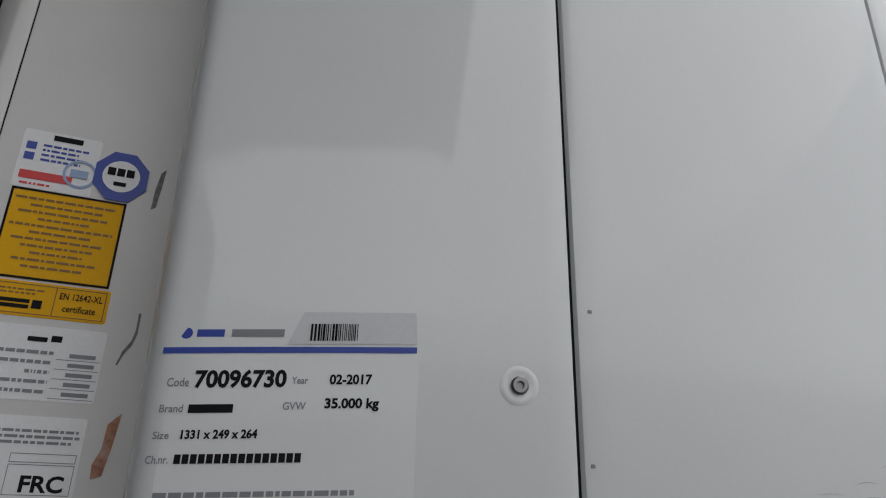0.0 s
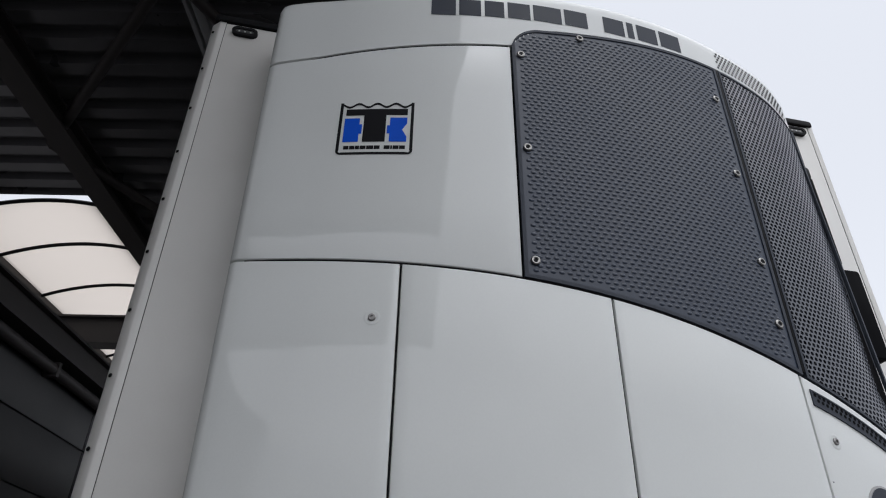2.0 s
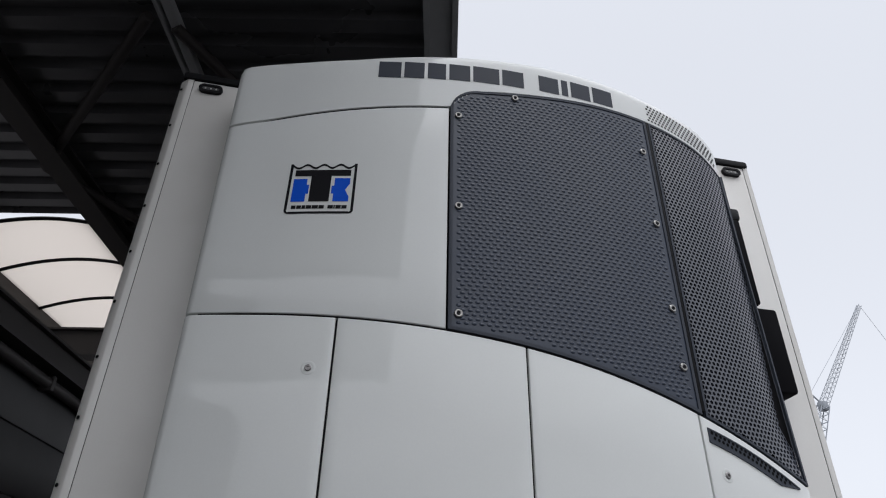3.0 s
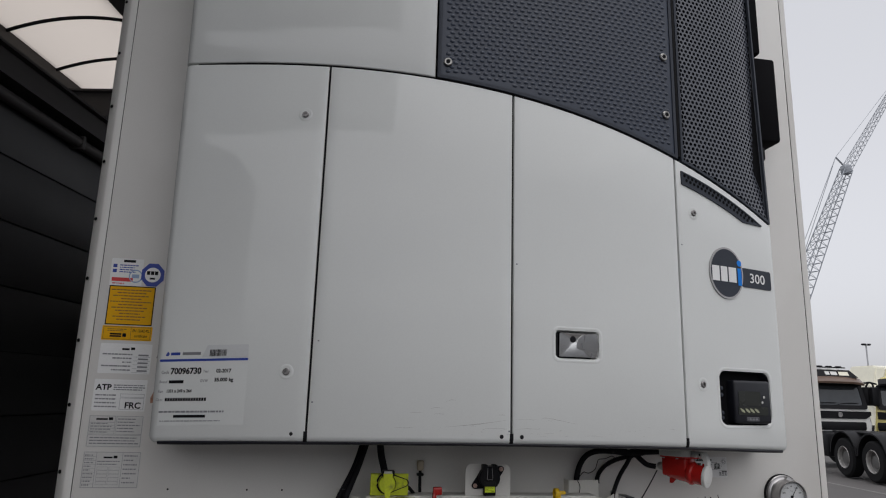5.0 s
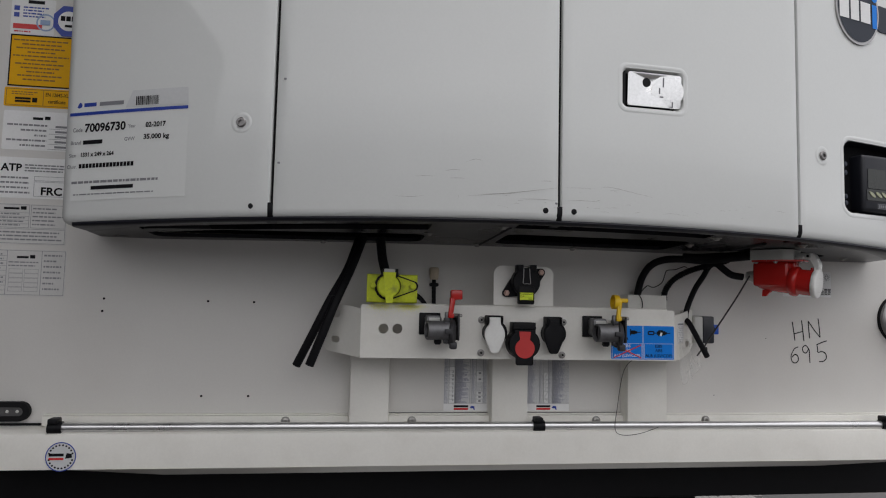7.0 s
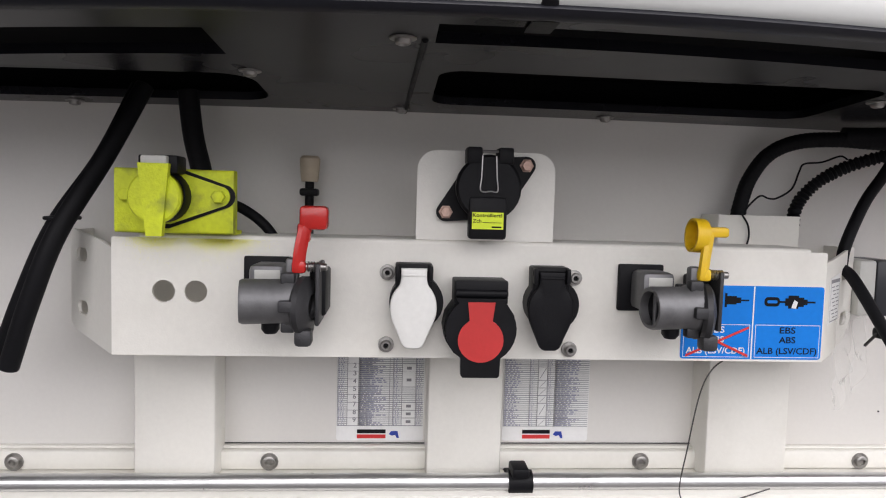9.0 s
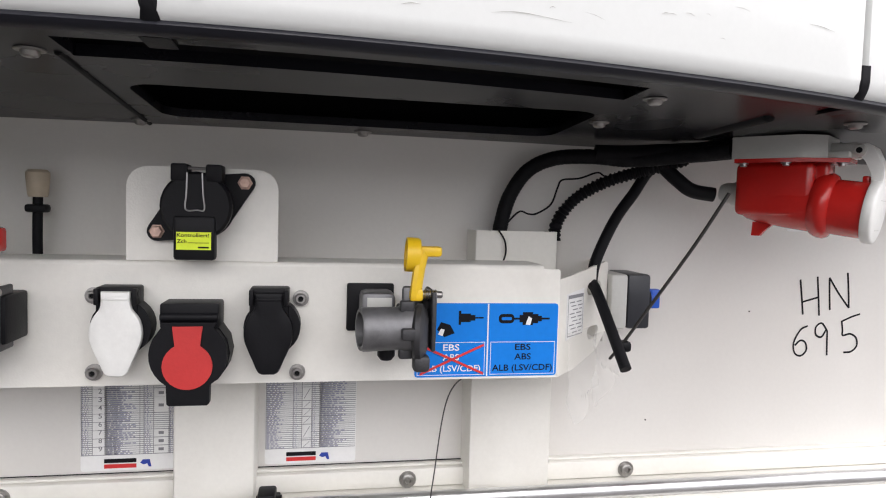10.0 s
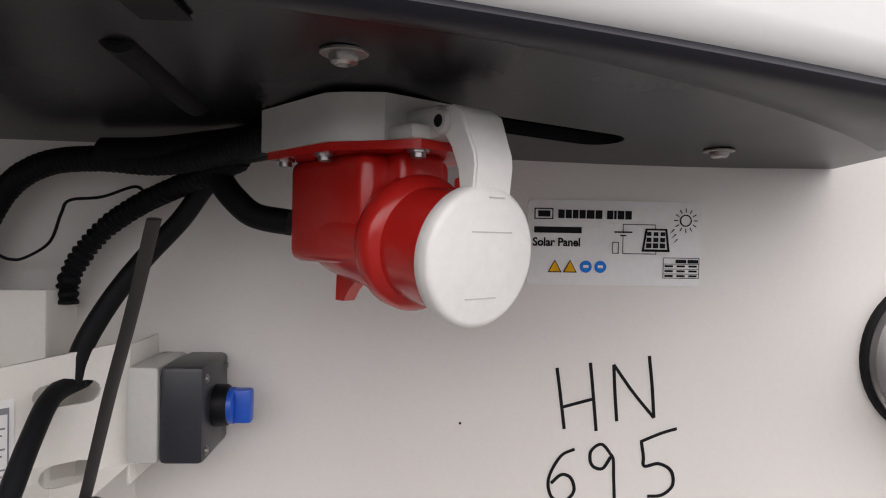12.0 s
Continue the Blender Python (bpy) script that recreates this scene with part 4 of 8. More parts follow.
    for z in (1.975, 1.955, 1.90, 1.885):
        part("side_knob", lathe(bmesh.new(), on_front(0.713, z, 0.012), (0.3, -1, 0), [(0.006, 0), (0.006, 0.006), (0.004, 0.008), (0, 0.008)], 12), CHARCOAL, cup)

    # marks on the panels
    def front(u, v, d):
        return on_front(u, v, d)

    # round badge and number plate
    bm = bmesh.new()
    plate(bm, [(0.756 + 0.0735 * math.cos(a), 2.3475 + 0.086 * math.sin(a)) for a in np.linspace(0, 2 * math.pi, 40)[:-1]], [], 0.004, lambda u, v, d: on_front(u, v, d - 0.004))
    badge = part("badge_disc", bm, STEEL, root, "round dark badge with silver rim")
    bm = bmesh.new()
    polygon(bm, [(0.756 + 0.068 * math.cos(a), 2.3475 + 0.080 * math.sin(a)) for a in np.linspace(0, 2 * math.pi, 40)[:-1]], front, 0.0046)
    part("badge_face", bm, CHARCOAL, badge)
    bm = bmesh.new()
    for u0, u1 in ((0.692, 0.723), (0.729, 0.757), (0.763, 0.797)):
        ink(bm, u0, u1, 2.318, 2.368, front, 0.0052, 2)
    part("badge_mark", bm, PAPER, badge)
    bm = ink(bmesh.new(), 0.803, 0.820, 2.310, 2.368, front, 0.0055)
    polygon(bm, circle(0.812, 2.385, 0.0105, 16), front, 0.0055)
    part("badge_mark_blue", bm, LABELBLUE, badge)
    bm = bmesh.new()
    plate(bm, rounded(0.826, 0.966, 2.309, 2.373, 0.008), [], 0.003, lambda u, v, d: on_front(u, v, d - 0.003))
    number = part("number_plate", bm, CHARCOAL, root, "dark model number plate")
    part("number", write(bmesh.new(), "300", 0.862, 2.326, 0.031, front, 0.072, 0.0034), PAPER, number)

    # logo in a stamp-like frame
    z0, z1, x0, x1 = 3.281, 3.49, -0.774, -0.552
    bm = bmesh.new()
    w = 0.009

    def top_edge(u):
        return z1 - 0.0075 * (1 - math.cos((u - x0) / (x1 - x0) * math.pi * 8.0))

    ink(bm, x0 + 0.015, x1 - 0.015, z0, z0 + w, front, 0.001, 6)
    ink(bm, x0, x0 + w, z0 + 0.015, z1, front, 0.001)
    ink(bm, x1 - w, x1, z0 + 0.015, z1, front, 0.001)
    for cx, a0 in ((x0 + 0.015, 180), (x1 - 0.015, 270)):
        pts = [(cx + r * math.cos(radians(a0 + 90 * k / 5)), z0 + 0.015 + r * math.sin(radians(a0 + 90 * k / 5))) for r, ks in ((0.015, range(6)), (0.0075, range(5, -1, -1))) for k in ks]
        polygon(bm, pts, front, 0.001)
    us = np.linspace(x0, x1, 33)
    for a, b in zip(us, us[1:]):
        bm.faces.new([bm.verts.new(on_front(u, v, -0.001)) for u, v in ((a, top_edge(a) - w), (b, top_edge(b) - w), (b, top_edge(b)), (a, top_edge(a)))])
    ink(bm, -0.755, -0.571, 3.437, 3.463, front, 0.001, 8)
    ink(bm, -0.700, -0.634, 3.330, 3.437, front, 0.001, 4)
    for k, (a, b) in enumerate(((0, 9), (10, 19), (20, 27), (28, 38), (39, 51), (52, 62), (69, 79), (80, 83), (84, 94), (95, 105))):
        ink(bm, -0.752 + a * 0.0017, -0.752 + b * 0.0017, 3.301, 3.315, front, 0.001)
    logo = part("logo", bm, INK, root, "black and blue maker's mark in a frame")
    bm = bmesh.new()
    polygon(bm, [(-0.757, 3.330), (-0.712, 3.330), (-0.712, 3.362), (-0.704, 3.362), (-0.704, 3.400), (-0.712, 3.400), (-0.712, 3.425), (-0.757, 3.425)], front, 0.001)
    polygon(bm, [(-0.622, 3.330), (-0.571, 3.330), (-0.571, 3.350), (-0.585, 3.378), (-0.571, 3.403), (-0.571, 3.427), (-0.622, 3.427), (-0.622, 3.395), (-0.630, 3.395), (-0.630, 3.362), (-0.622, 3.362)], front, 0.001)
    part("logo_blue", bm, LOGOBLUE, logo)["kind"] = "stuff"

    # maker's lettering along the cowl as plain blocks
    spans = ((0, 8.6), (9.8, 17.6), (18.9, 26), (27.3, 35.6), (36.8, 47.4), (48.6, 57.5), (64, 72.5), (73.8, 76.6), (78, 86.6), (87.9, 97))
    for a, b in spans:
        u0, u1 = -0.512 + a * 0.0097, -0.512 + b * 0.0097
        um = (u0 + u1) / 2
        zc = 3.957 + 0.038 * um + 0.012
        bm = bmesh.new()
        n = 4
        ink(bm, u0, u1, zc - 0.040, zc + 0.044, front, 0.0012, n)
        part("block_letter", bm, CHARCOAL, root)

    # scuffs along the lower edge
    rnd = random.Random(8)
    bm = bmesh.new()

    def scratch(pts, w):
        """A thin scratch that swells in its middle."""
        line = smooth_line([(u, 0, v) for u, v in pts], 6)
        n = len(line) - 1
        lo = [bm.verts.new(on_front(p[0], p[2], -0.0007)) for p in line]
        hi = [bm.verts.new(on_front(p[0], p[2] + 0.7 * w * (0.15 + math.sin(math.pi * i / n) * rnd.uniform(0.5, 1.0)), -0.0007)) for i, p in enumerate(line)]
        for i in range(n):
            bm.faces.new((lo[i], lo[i + 1], hi[i + 1], hi[i]))

    scratch([(-0.329, 1.841), (-0.300, 1.840), (-0.290, 1.8405), (-0.271, 1.843)], 0.0012)
    scratch([(-0.190, 1.845), (-0.135, 1.850), (-0.078, 1.857), (-0.007, 1.868)], 0.0014)
    scratch([(-0.150, 1.851), (-0.110, 1.852), (-0.080, 1.8555)], 0.0008)
    scratch([(-0.082, 1.843), (-0.045, 1.8435), (-0.007, 1.843)], 0.0010)
    scratch([(0.008, 1.8425), (0.045, 1.8445), (0.083, 1.8440)], 0.0011)
    scratch([(0.008, 1.869), (0.040, 1.870), (0.075, 1.870)], 0.0006)
    scratch([(0.084, 1.872), (0.095, 1.8745), (0.115, 1.873), (0.155, 1.866), (0.196, 1.859)], 0.0011)
    scratch([(0.218, 1.826), (0.240, 1.828), (0.280, 1.825)], 0.0007)
    scratch([(-0.230, 1.893), (-0.215, 1.896), (-0.198, 1.895)], 0.0013)
    scratch([(-0.190, 1.912), (-0.172, 1.918), (-0.158, 1.916)], 0.0010)
    scratch([(-0.288, 1.881), (-0.268, 1.882), (-0.250, 1.882)], 0.0008)
    scratch([(-0.222, 1.879), (-0.205, 1.8795), (-0.192, 1.879)], 0.0010)
    scratch([(-0.040, 1.880), (-0.028, 1.8805), (-0.018, 1.880)], 0.0010)
    scratch([(-0.206, 1.840), (-0.203, 1.843), (-0.204, 1.846)], 0.0010)
    for k in range(30):
        u = rnd.choice((rnd.uniform(-0.16, -0.01), rnd.uniform(0.01, 0.12), rnd.uniform(0.02, 0.50)))
        v = 1.824 + 0.05 * rnd.random() ** 1.6
        length, tilt = 0.004 + 0.026 * rnd.random() ** 2, rnd.uniform(-0.25, 0.15)
        scratch([(u, v), (u + length / 2, v + tilt * length / 2 + 0.0006), (u + length, v + tilt * length)], 0.0003 + 0.0006 * rnd.random())
    part("scuff", bm, surface("scuff_grey", (0.33, 0.32, 0.30), 0.7, bump=0), root, "thin grey scuffs")["kind"] = "stuff"
    for u, v in ((-0.546, 2.068), (0.012, 2.31), (-0.552, 1.90), (0.578, 2.42), (-0.008, 1.835)):
        part("chip", box(bmesh.new(), u - 0.003, u + 0.002, face_y(u) - 0.0008, face_y(u) + 0.001, v, v + 0.004, bevel=0.0006), INKGREY, root)

    # fixings at the flank
    part("flank_box", box(bmesh.new(), 1.01, 1.130, -0.120, -0.012, 2.90, 3.245, bevel=0.012), SHADE_BLACK, root, "black box beside the grille")
    part("flank_strip", box(bmesh.new(), 1.006, 1.07, -0.12, -0.02, 3.26, 3.66, bevel=0.008), SHADE_BLACK, root)
    part("flank_hook", box(bmesh.new(), 1.02, 1.12, -0.075, -0.03, 3.70, 3.76, bevel=0.012), BLACK, root)
    part("flank_peg", box(bmesh.new(), 1.03, 1.075, -0.10, -0.02, 2.83, 2.885, bevel=0.01), BLACK, root)
    part("flank_drain", rod(bmesh.new(), (1.0, -0.06, 2.80), (1.08, -0.06, 2.80), 0.011), LIGHTGREY, root)
    return settle(root)


cooling_unit()


def tray():
    """Black tray that closes the unit's underside, with long slots and screws."""
    root = thing("underside_tray", "black plastic tray with long slots under the cooling unit", "tray", (0, -0.2, 1.78))

    def outline():
        pts = [(x, face_y(x) + inset(x) - 0.003) for x in np.linspace(-0.968, 0.968, 61)]
        return pts + [(0.994, -0.09), (1.006, -0.07)] + [(x, -0.002) for x in np.linspace(1.006, -0.985, 31)] + [(-0.985, -0.08)]

    def z_at(x, y):
        return 1.781 - 0.045 * y - 0.014 * x * x + 0.12 * max(0, abs(x) - 0.78) ** 2

    def inset(x):
        """How far the tray stands back from the front: more towards the corners."""
        return 0.018 + 0.85 * max(0, abs(x) - 0.64) ** 2

    def slot(x0, x1, y0, y1, r):
        return rounded(x0, x1, y0, y1, r)

    def stadium(a, b, r):
        t = math.atan2(b[1] - a[1], b[0] - a[0])
        ends = [(b, t - math.pi / 2 + math.pi * k / 8) for k in range(9)] + [(a, t + math.pi / 2 + math.pi * k / 8) for k in range(9)]
        return [(c[0] + r * math.cos(w), c[1] + r * math.sin(w)) for c, w in ends]

    def bent(x0, x1, d0, d1):
        up = [(x, face_y(x) + d1) for x in np.linspace(x1, x0, 12)]
        return [(x, face_y(x) + d0) for x in np.linspace(x0, x1, 12)] + up

    holes = [bent(-0.072, 0.368, 0.040, 0.088), bent(-0.85, -0.245, 0.062, 0.135), slot(-0.062, 0.375, -0.217, -0.058, 0.025), slot(-0.85, -0.240, -0.174, -0.045, 0.035), stadium((0.620, -0.165), (0.778, -0.098), 0.019)]
    bm = bmesh.new()
    plate(bm, outline(), holes, 0.009, lambda u, v, d: Vector((u, v, z_at(u, v) + d)))
    part("sheet", bm, TRAY, root)
    # near-black sheet above the slots stands in for the shade inside them
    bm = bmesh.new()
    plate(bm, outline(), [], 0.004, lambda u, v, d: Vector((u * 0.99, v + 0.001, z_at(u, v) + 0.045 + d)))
    part("slot_floor", bm, SHADE_BLACK, root)
    # rolled lip between the panels and the tray
    bm = bmesh.new()
    rows = []
    for x in np.linspace(-0.972, 0.972, 81):
        y, top, foot = face_y(x), 1.8045 - 0.022 * x * x, z_at(x, face_y(x) + inset(x)) - 0.003
        d = inset(x)
        rows.append([bm.verts.new((x, y + u, z)) for u, z in ((0.012, top + 0.004), (0.0065, top - 0.002), (0.0055, top - 0.4 * (top - foot)), (0.0075, foot + 0.0030), (0.0120, foot + 0.0006), (d - 0.0022, foot), (d, foot + 0.0012), (d, foot + 0.008), (0.012, foot + 0.008))])
    for a, b in zip(rows, rows[1:]):
        for k in range(9):
            bm.faces.new((a[k], b[k], b[(k + 1) % 9], a[(k + 1) % 9]))
    bm.faces.new(rows[0])
    bm.faces.new(rows[-1])
    part("front_lip", bm, LIP, root, "rolled black plastic lip")
    # added near-black strip covers the lit wall behind the slots, as their shade
    part("rear_stop", box(bmesh.new(), -0.97, 0.97, -0.010, -0.002, 1.790, 1.835), SHADE_BLACK, root)
    part("joint_strip", rod(bmesh.new(), (-0.080, -0.31, z_at(-0.080, -0.31)), (-0.090, -0.004, z_at(-0.09, -0.004)), 0.0028, 8), BLACK, root)
    for a, b, r in (((0.532, -0.251), (0.528, -0.13), 0.0095),):
        part("stiffener", rod(bmesh.new(), (*a, z_at(*a) + 0.005), (*b, z_at(*b) + 0.005), r, 12), GASKET, root)
    for x, y in ((0.392, -0.169), (0.626, -0.252), (0.872, -0.078), (0.391, -0.289), (-0.095, -0.025), (0.155, -0.018), (-0.473, -0.015), (-0.237, -0.188), (-0.097, -0.312)):
        part("tray_screw", lathe(bmesh.new(), (x, y, z_at(x, y)), (0, 0, -1), [(0.0105, 0), (0.0105, 0.0010), (0.0100, 0.0014), (0.0066, 0.0014), (0.0066, 0.0030), (0.0058, 0.0048), (0.0036, 0.0058), (0.0030, 0.0040), (0, 0.0040)], 18), ZINC, root)
    return settle(root)


tray()


# ---- stickers on the front wall ----
WALLFACE = facing(0.0)


def sticker(name, label, category, x0, x1, z0, z1, material, thick=0.0008, to3d=WALLFACE, group=""):
    root = thing(name, label, category, tuple(to3d((x0 + x1) / 2, z0, 0.0)), group)
    bm = bmesh.new()
    plate(bm, rounded(x0, x1, z0, z1, 0.003, 2), [], thick, lambda u, v, d: to3d(u, v, d - thick))
    part("sheet", bm, material, root)
    return root


def lines(root, rows, material, lift=0.0014, to3d=WALLFACE, name="fine_print"):
    """Unreadable print as bars; one part."""
    bm = bmesh.new()
    for u0, u1, v0, v1 in rows:
        ink(bm, u0, u1, v0, v1, to3d, lift)
    ob = part(name, bm, material, root)
    ob["kind"] = "stuff"
    return ob


def text_rows(x0, x1, z0, z1, n, fill=0.45, ragged=0.3, seed=0):
    """Broken bars that stand for small unreadable print."""
    rnd = random.Random(seed)
    out, h = [], (z1 - z0) / n
    for k in range(n):
        v = z1 - (k + 1) * h + h * (1 - fill) / 2
        u, end = x0, x1 - rnd.random() * ragged * (x1 - x0)
        while u < end:
            w = (0.004 + rnd.random() * 0.012) * min(1.0, (x1 - x0) / 0.08)
            out.append((u, min(u + w, end), v, v + h * fill))
            u += w + 0.0018
    return out


def wall_stickers():
    # service number and inspection seal
    s = sticker("service_sticker", "small white service sticker with blue and red print", "sticker", -1.214, -1.118, 2.243, 2.330, PAPER)
    lines(s, text_rows(-1.188, -1.130, 2.283, 2.312, 4, seed=1), INKBLUE)
    lines(s, [(-1.208, -1.196, 2.300, 2.311), (-1.208, -1.196, 2.284, 2.295)], INKBLUE, name="pictogram")
    lines(s, [(-1.208, -1.145, 2.256, 2.268)], INKRED, name="maker_bar")
    lines(s, text_rows(-1.205, -1.155, 2.246, 2.253, 1, seed=2), INKRED)
    lines(s, [(-1.178, -1.142, 2.318, 2.326)], INK, name="maker_bar")
    settle(s)
    s = thing("round_sticker", "round pale blue service stamp", "sticker", (-1.137, 0, 2.27))
    bm = bmesh.new()
    plate(bm, circle(-1.137, 2.274, 0.021, 28), [circle(-1.137, 2.274, 0.0175, 28)], 0.0006, facing(-0.0022))
    part("ring", bm, surface("pale_blue_ink", (0.30, 0.40, 0.58), 0.5, bump=0), s)
    lines(s, [(-1.149, -1.127, 2.268, 2.280)], bpy.data.materials["pale_blue_ink"], 0.002)
    settle(s)
    s = thing("inspection_seal", "blue eight-sided inspection seal with white centre", "sticker", (-1.086, 0, 2.24))
    bm = bmesh.new()
    plate(bm, [(-1.086 + 0.037 * math.cos(radians(22.5 + 45 * k)), 2.281 + 0.040 * math.sin(radians(22.5 + 45 * k))) for k in range(8)], [], 0.0008, facing(-0.0026))
    part("seal", bm, INKBLUE, s)
    bm = bmesh.new()
    polygon(bm, circle(-1.086, 2.281, 0.024, 24), WALLFACE, 0.0032)
    part("seal_centre", bm, PAPER, s)
    bm = bmesh.new()
    for u0, u1 in ((-1.104, -1.094), (-1.092, -1.082), (-1.080, -1.070)):
        ink(bm, u0, u1, 2.281, 2.293, WALLFACE, 0.0036)
    ink(bm, -1.094, -1.078, 2.266, 2.272, WALLFACE, 0.0036)
    part("seal_mark", bm, INK, s)
    settle(s)

    s = sticker("amber_certificate", "amber certificate sticker with fine black print", "sticker", -1.211, -1.072, 2.118, 2.242, ORANGE)
    lines(s, [(-1.211, -1.072, 2.239, 2.242), (-1.211, -1.072, 2.118, 2.121), (-1.211, -1.208, 2.118, 2.242), (-1.075, -1.072, 2.118, 2.242)], INK, name="border")
    rows = [r for k, w in enumerate((1, .7, .9, .5, 1, .6, .9, .7, .5, .8, .6)) for r in text_rows(-1.1415 - 0.062 * w, -1.1415 + 0.062 * w, 2.226 - k * 0.0094, 2.232 - k * 0.0094, 1, 0.55, 0.05, k)]
    lines(s, rows, surface("brown_ink", (0.22, 0.10, 0.01), 0.5, bump=0))
    settle(s)
    s = sticker("amber_certificate", "small amber standard certificate sticker below a larger one", "sticker", -1.216, -1.068, 2.070, 2.115, ORANGE)
    bm = outline_box(bmesh.new(), -1.212, -1.072, 2.073, 2.112, 0.0012, WALLFACE, 0.0014)
    ink(bm, -1.1315, -1.1303, 2.074, 2.111, WALLFACE, 0.0014)
    part("border", bm, bpy.data.materials["brown_ink"], s)
    part("certificate_text", write(write(bmesh.new(), "EN 12642-XL", -1.126, 2.097, 0.0085, WALLFACE, 0.050, 0.0015), "certificate", -1.120, 2.081, 0.0085, WALLFACE, 0.038, 0.0015), INK, s)
    lines(s, [(-1.192, -1.158, 2.087, 2.092), (-1.192, -1.158, 2.080, 2.085), (-1.155, -1.144, 2.081, 2.092)], INK, name="maker_bar")
    lines(s, text_rows(-1.2, -1.14, 2.097, 2.107, 2, seed=4), bpy.data.materials["brown_ink"])
    settle(s)

    s = sticker("data_plate", "white data plate with grey printed fields", "sticker", -1.214, -1.062, 1.968, 2.060, PAPER)
    lines(s, [(-1.150, -1.128, 2.040, 2.046), (-1.124, -1.112, 2.041, 2.049)], INK, name="maker_bar")
    lines(s, [r for k in range(5) for r in text_rows(-1.205 + 0.03 * (k % 3), -1.118, 2.024 - k * 0.012, 2.030 - k * 0.012, 1, 0.7, 0.0, k)], INKGREY)
    lines(s, [r for k in range(5) for r in ((-1.114, -1.064, 2.0195 - k * 0.012, 2.0203 - k * 0.012), (-1.1, -1.07, 2.023 - k * 0.012, 2.028 - k * 0.012))], INKGREY, name="field")
    settle(s)
    s = sticker("data_plate", "white approval plate with bold black letters", "sticker", -1.217, -1.064, 1.855, 1.950, PAPER)
    part("approval_text", write(bmesh.new(), "ATP", -1.212, 1.918, 0.0165, WALLFACE, 0.046, 0.0015, 0.03), INK, s)
    part("approval_text", write(bmesh.new(), "FRC", -1.122, 1.864, 0.0175, WALLFACE, 0.046, 0.0015, 0.03), INK, s)
    lines(s, text_rows(-1.160, -1.068, 1.916, 1.936, 3, 0.5, 0.1, 7) + text_rows(-1.210, -1.145, 1.862, 1.908, 4, 0.35, 0.3, 8), INKGREY)
    bm = outline_box(bmesh.new(), -1.138, -1.068, 1.8965, 1.907, 0.0008, WALLFACE, 0.0014)
    outline_box(bm, -1.138, -1.068, 1.860, 1.8945, 0.0008, WALLFACE, 0.0014)
    part("field", bm, INKGREY, s)
    settle(s)
    s = sticker("data_plate", "grey foil data plate with ruled table", "sticker", -1.219, -1.062, 1.748, 1.842, FOIL)
    bm = outline_box(bmesh.new(), -1.217, -1.143, 1.786, 1.840, 0.0009, WALLFACE, 0.0014)
    outline_box(bm, -1.140, -1.064, 1.786, 1.840, 0.0009, WALLFACE, 0.0014)
    outline_box(bm, -1.217, -1.064, 1.750, 1.784, 0.0009, WALLFACE, 0.0014)
    for k in range(4):
        ink(bm, -1.217, -1.143, 1.795 + k * 0.0085, 1.7957 + k * 0.0085, WALLFACE, 0.0014)
    part("ruling", bm, INKGREY, s)
    lines(s, [(-1.198, -1.165, 1.828, 1.833), (-1.162, -1.150, 1.828, 1.836)], INK, name="maker_bar")
    lines(s, text_rows(-1.212, -1.150, 1.788, 1.822, 4, 0.35, 0.5, 9) + text_rows(-1.136, -1.070, 1.790, 1.836, 5, 0.35, 0.4, 10) + text_rows(-1.21, -1.07, 1.755, 1.780, 3, 0.4, 0.1, 11), INKGREY)
    settle(s)
    s = sticker("data_plate", "grey foil load table plate", "sticker", -1.221, -1.057, 1.630, 1.736, FOIL)
    bm = outline_box(bmesh.new(), -1.219, -1.059, 1.632, 1.734, 0.0009, WALLFACE, 0.0014)
    ink(bm, -1.184, -1.183, 1.633, 1.733, WALLFACE, 0.0014)
    ink(bm, -1.110, -1.109, 1.633, 1.733, WALLFACE, 0.0014)
    for k in range(8):
        ink(bm, -1.218, -1.184, 1.642 + k * 0.0112, 1.6427 + k * 0.0112, WALLFACE, 0.0014)
    for a in (-1.178, -1.145):
        for k in range(5):
            outline_box(bm, a, a + 0.030, 1.640 + k * 0.0105, 1.6495 + k * 0.0105, 0.0006, WALLFACE, 0.0014)
    part("ruling", bm, INKGREY, s)
    lines(s, [(-1.163, -1.138, 1.716, 1.721), (-1.135, -1.124, 1.716, 1.724)], INK, name="maker_bar")
    lines(s, text_rows(-1.216, -1.188, 1.634, 1.73, 9, 0.35, 0.4, 12) + text_rows(-1.18, -1.113, 1.695, 1.711, 2, 0.35, 0.2, 13) + text_rows(-1.105, -1.064, 1.64, 1.73, 7, 0.3, 0.5, 14), INKGREY)
    settle(s)

    # round quality seal on the lower beam
    s = thing("quality_seal", "round blue and white quality seal", "sticker", (-1.008, -0.088, 1.25))
    bm = bmesh.new()
    plate(bm, circle(-1.008, 1.288, 0.031, 32), [], 0.0008, facing(-0.0878))
    part("disc", bm, PAPERGREY, s)
    bm = bmesh.new()
    plate(bm, circle(-1.008, 1.288, 0.031, 32), [circle(-1.008, 1.288, 0.029, 32)], 0.0004, facing(-0.0884))
    part("ring", bm, INKBLUE, s)
    bm = bmesh.new()
    for k in range(22):
        a = radians(k * 360 / 22)
        if abs(math.sin(a)) > 0.25:
            c = (-1.008 + 0.0245 * math.cos(a), 1.288 + 0.0245 * math.sin(a))
            polygon(bm, circle(*c, 0.0022, 6), facing(-0.0878), 0.0006)
    ink(bm, -1.032, -1.002, 1.289, 1.295, facing(-0.0878), 0.0006)
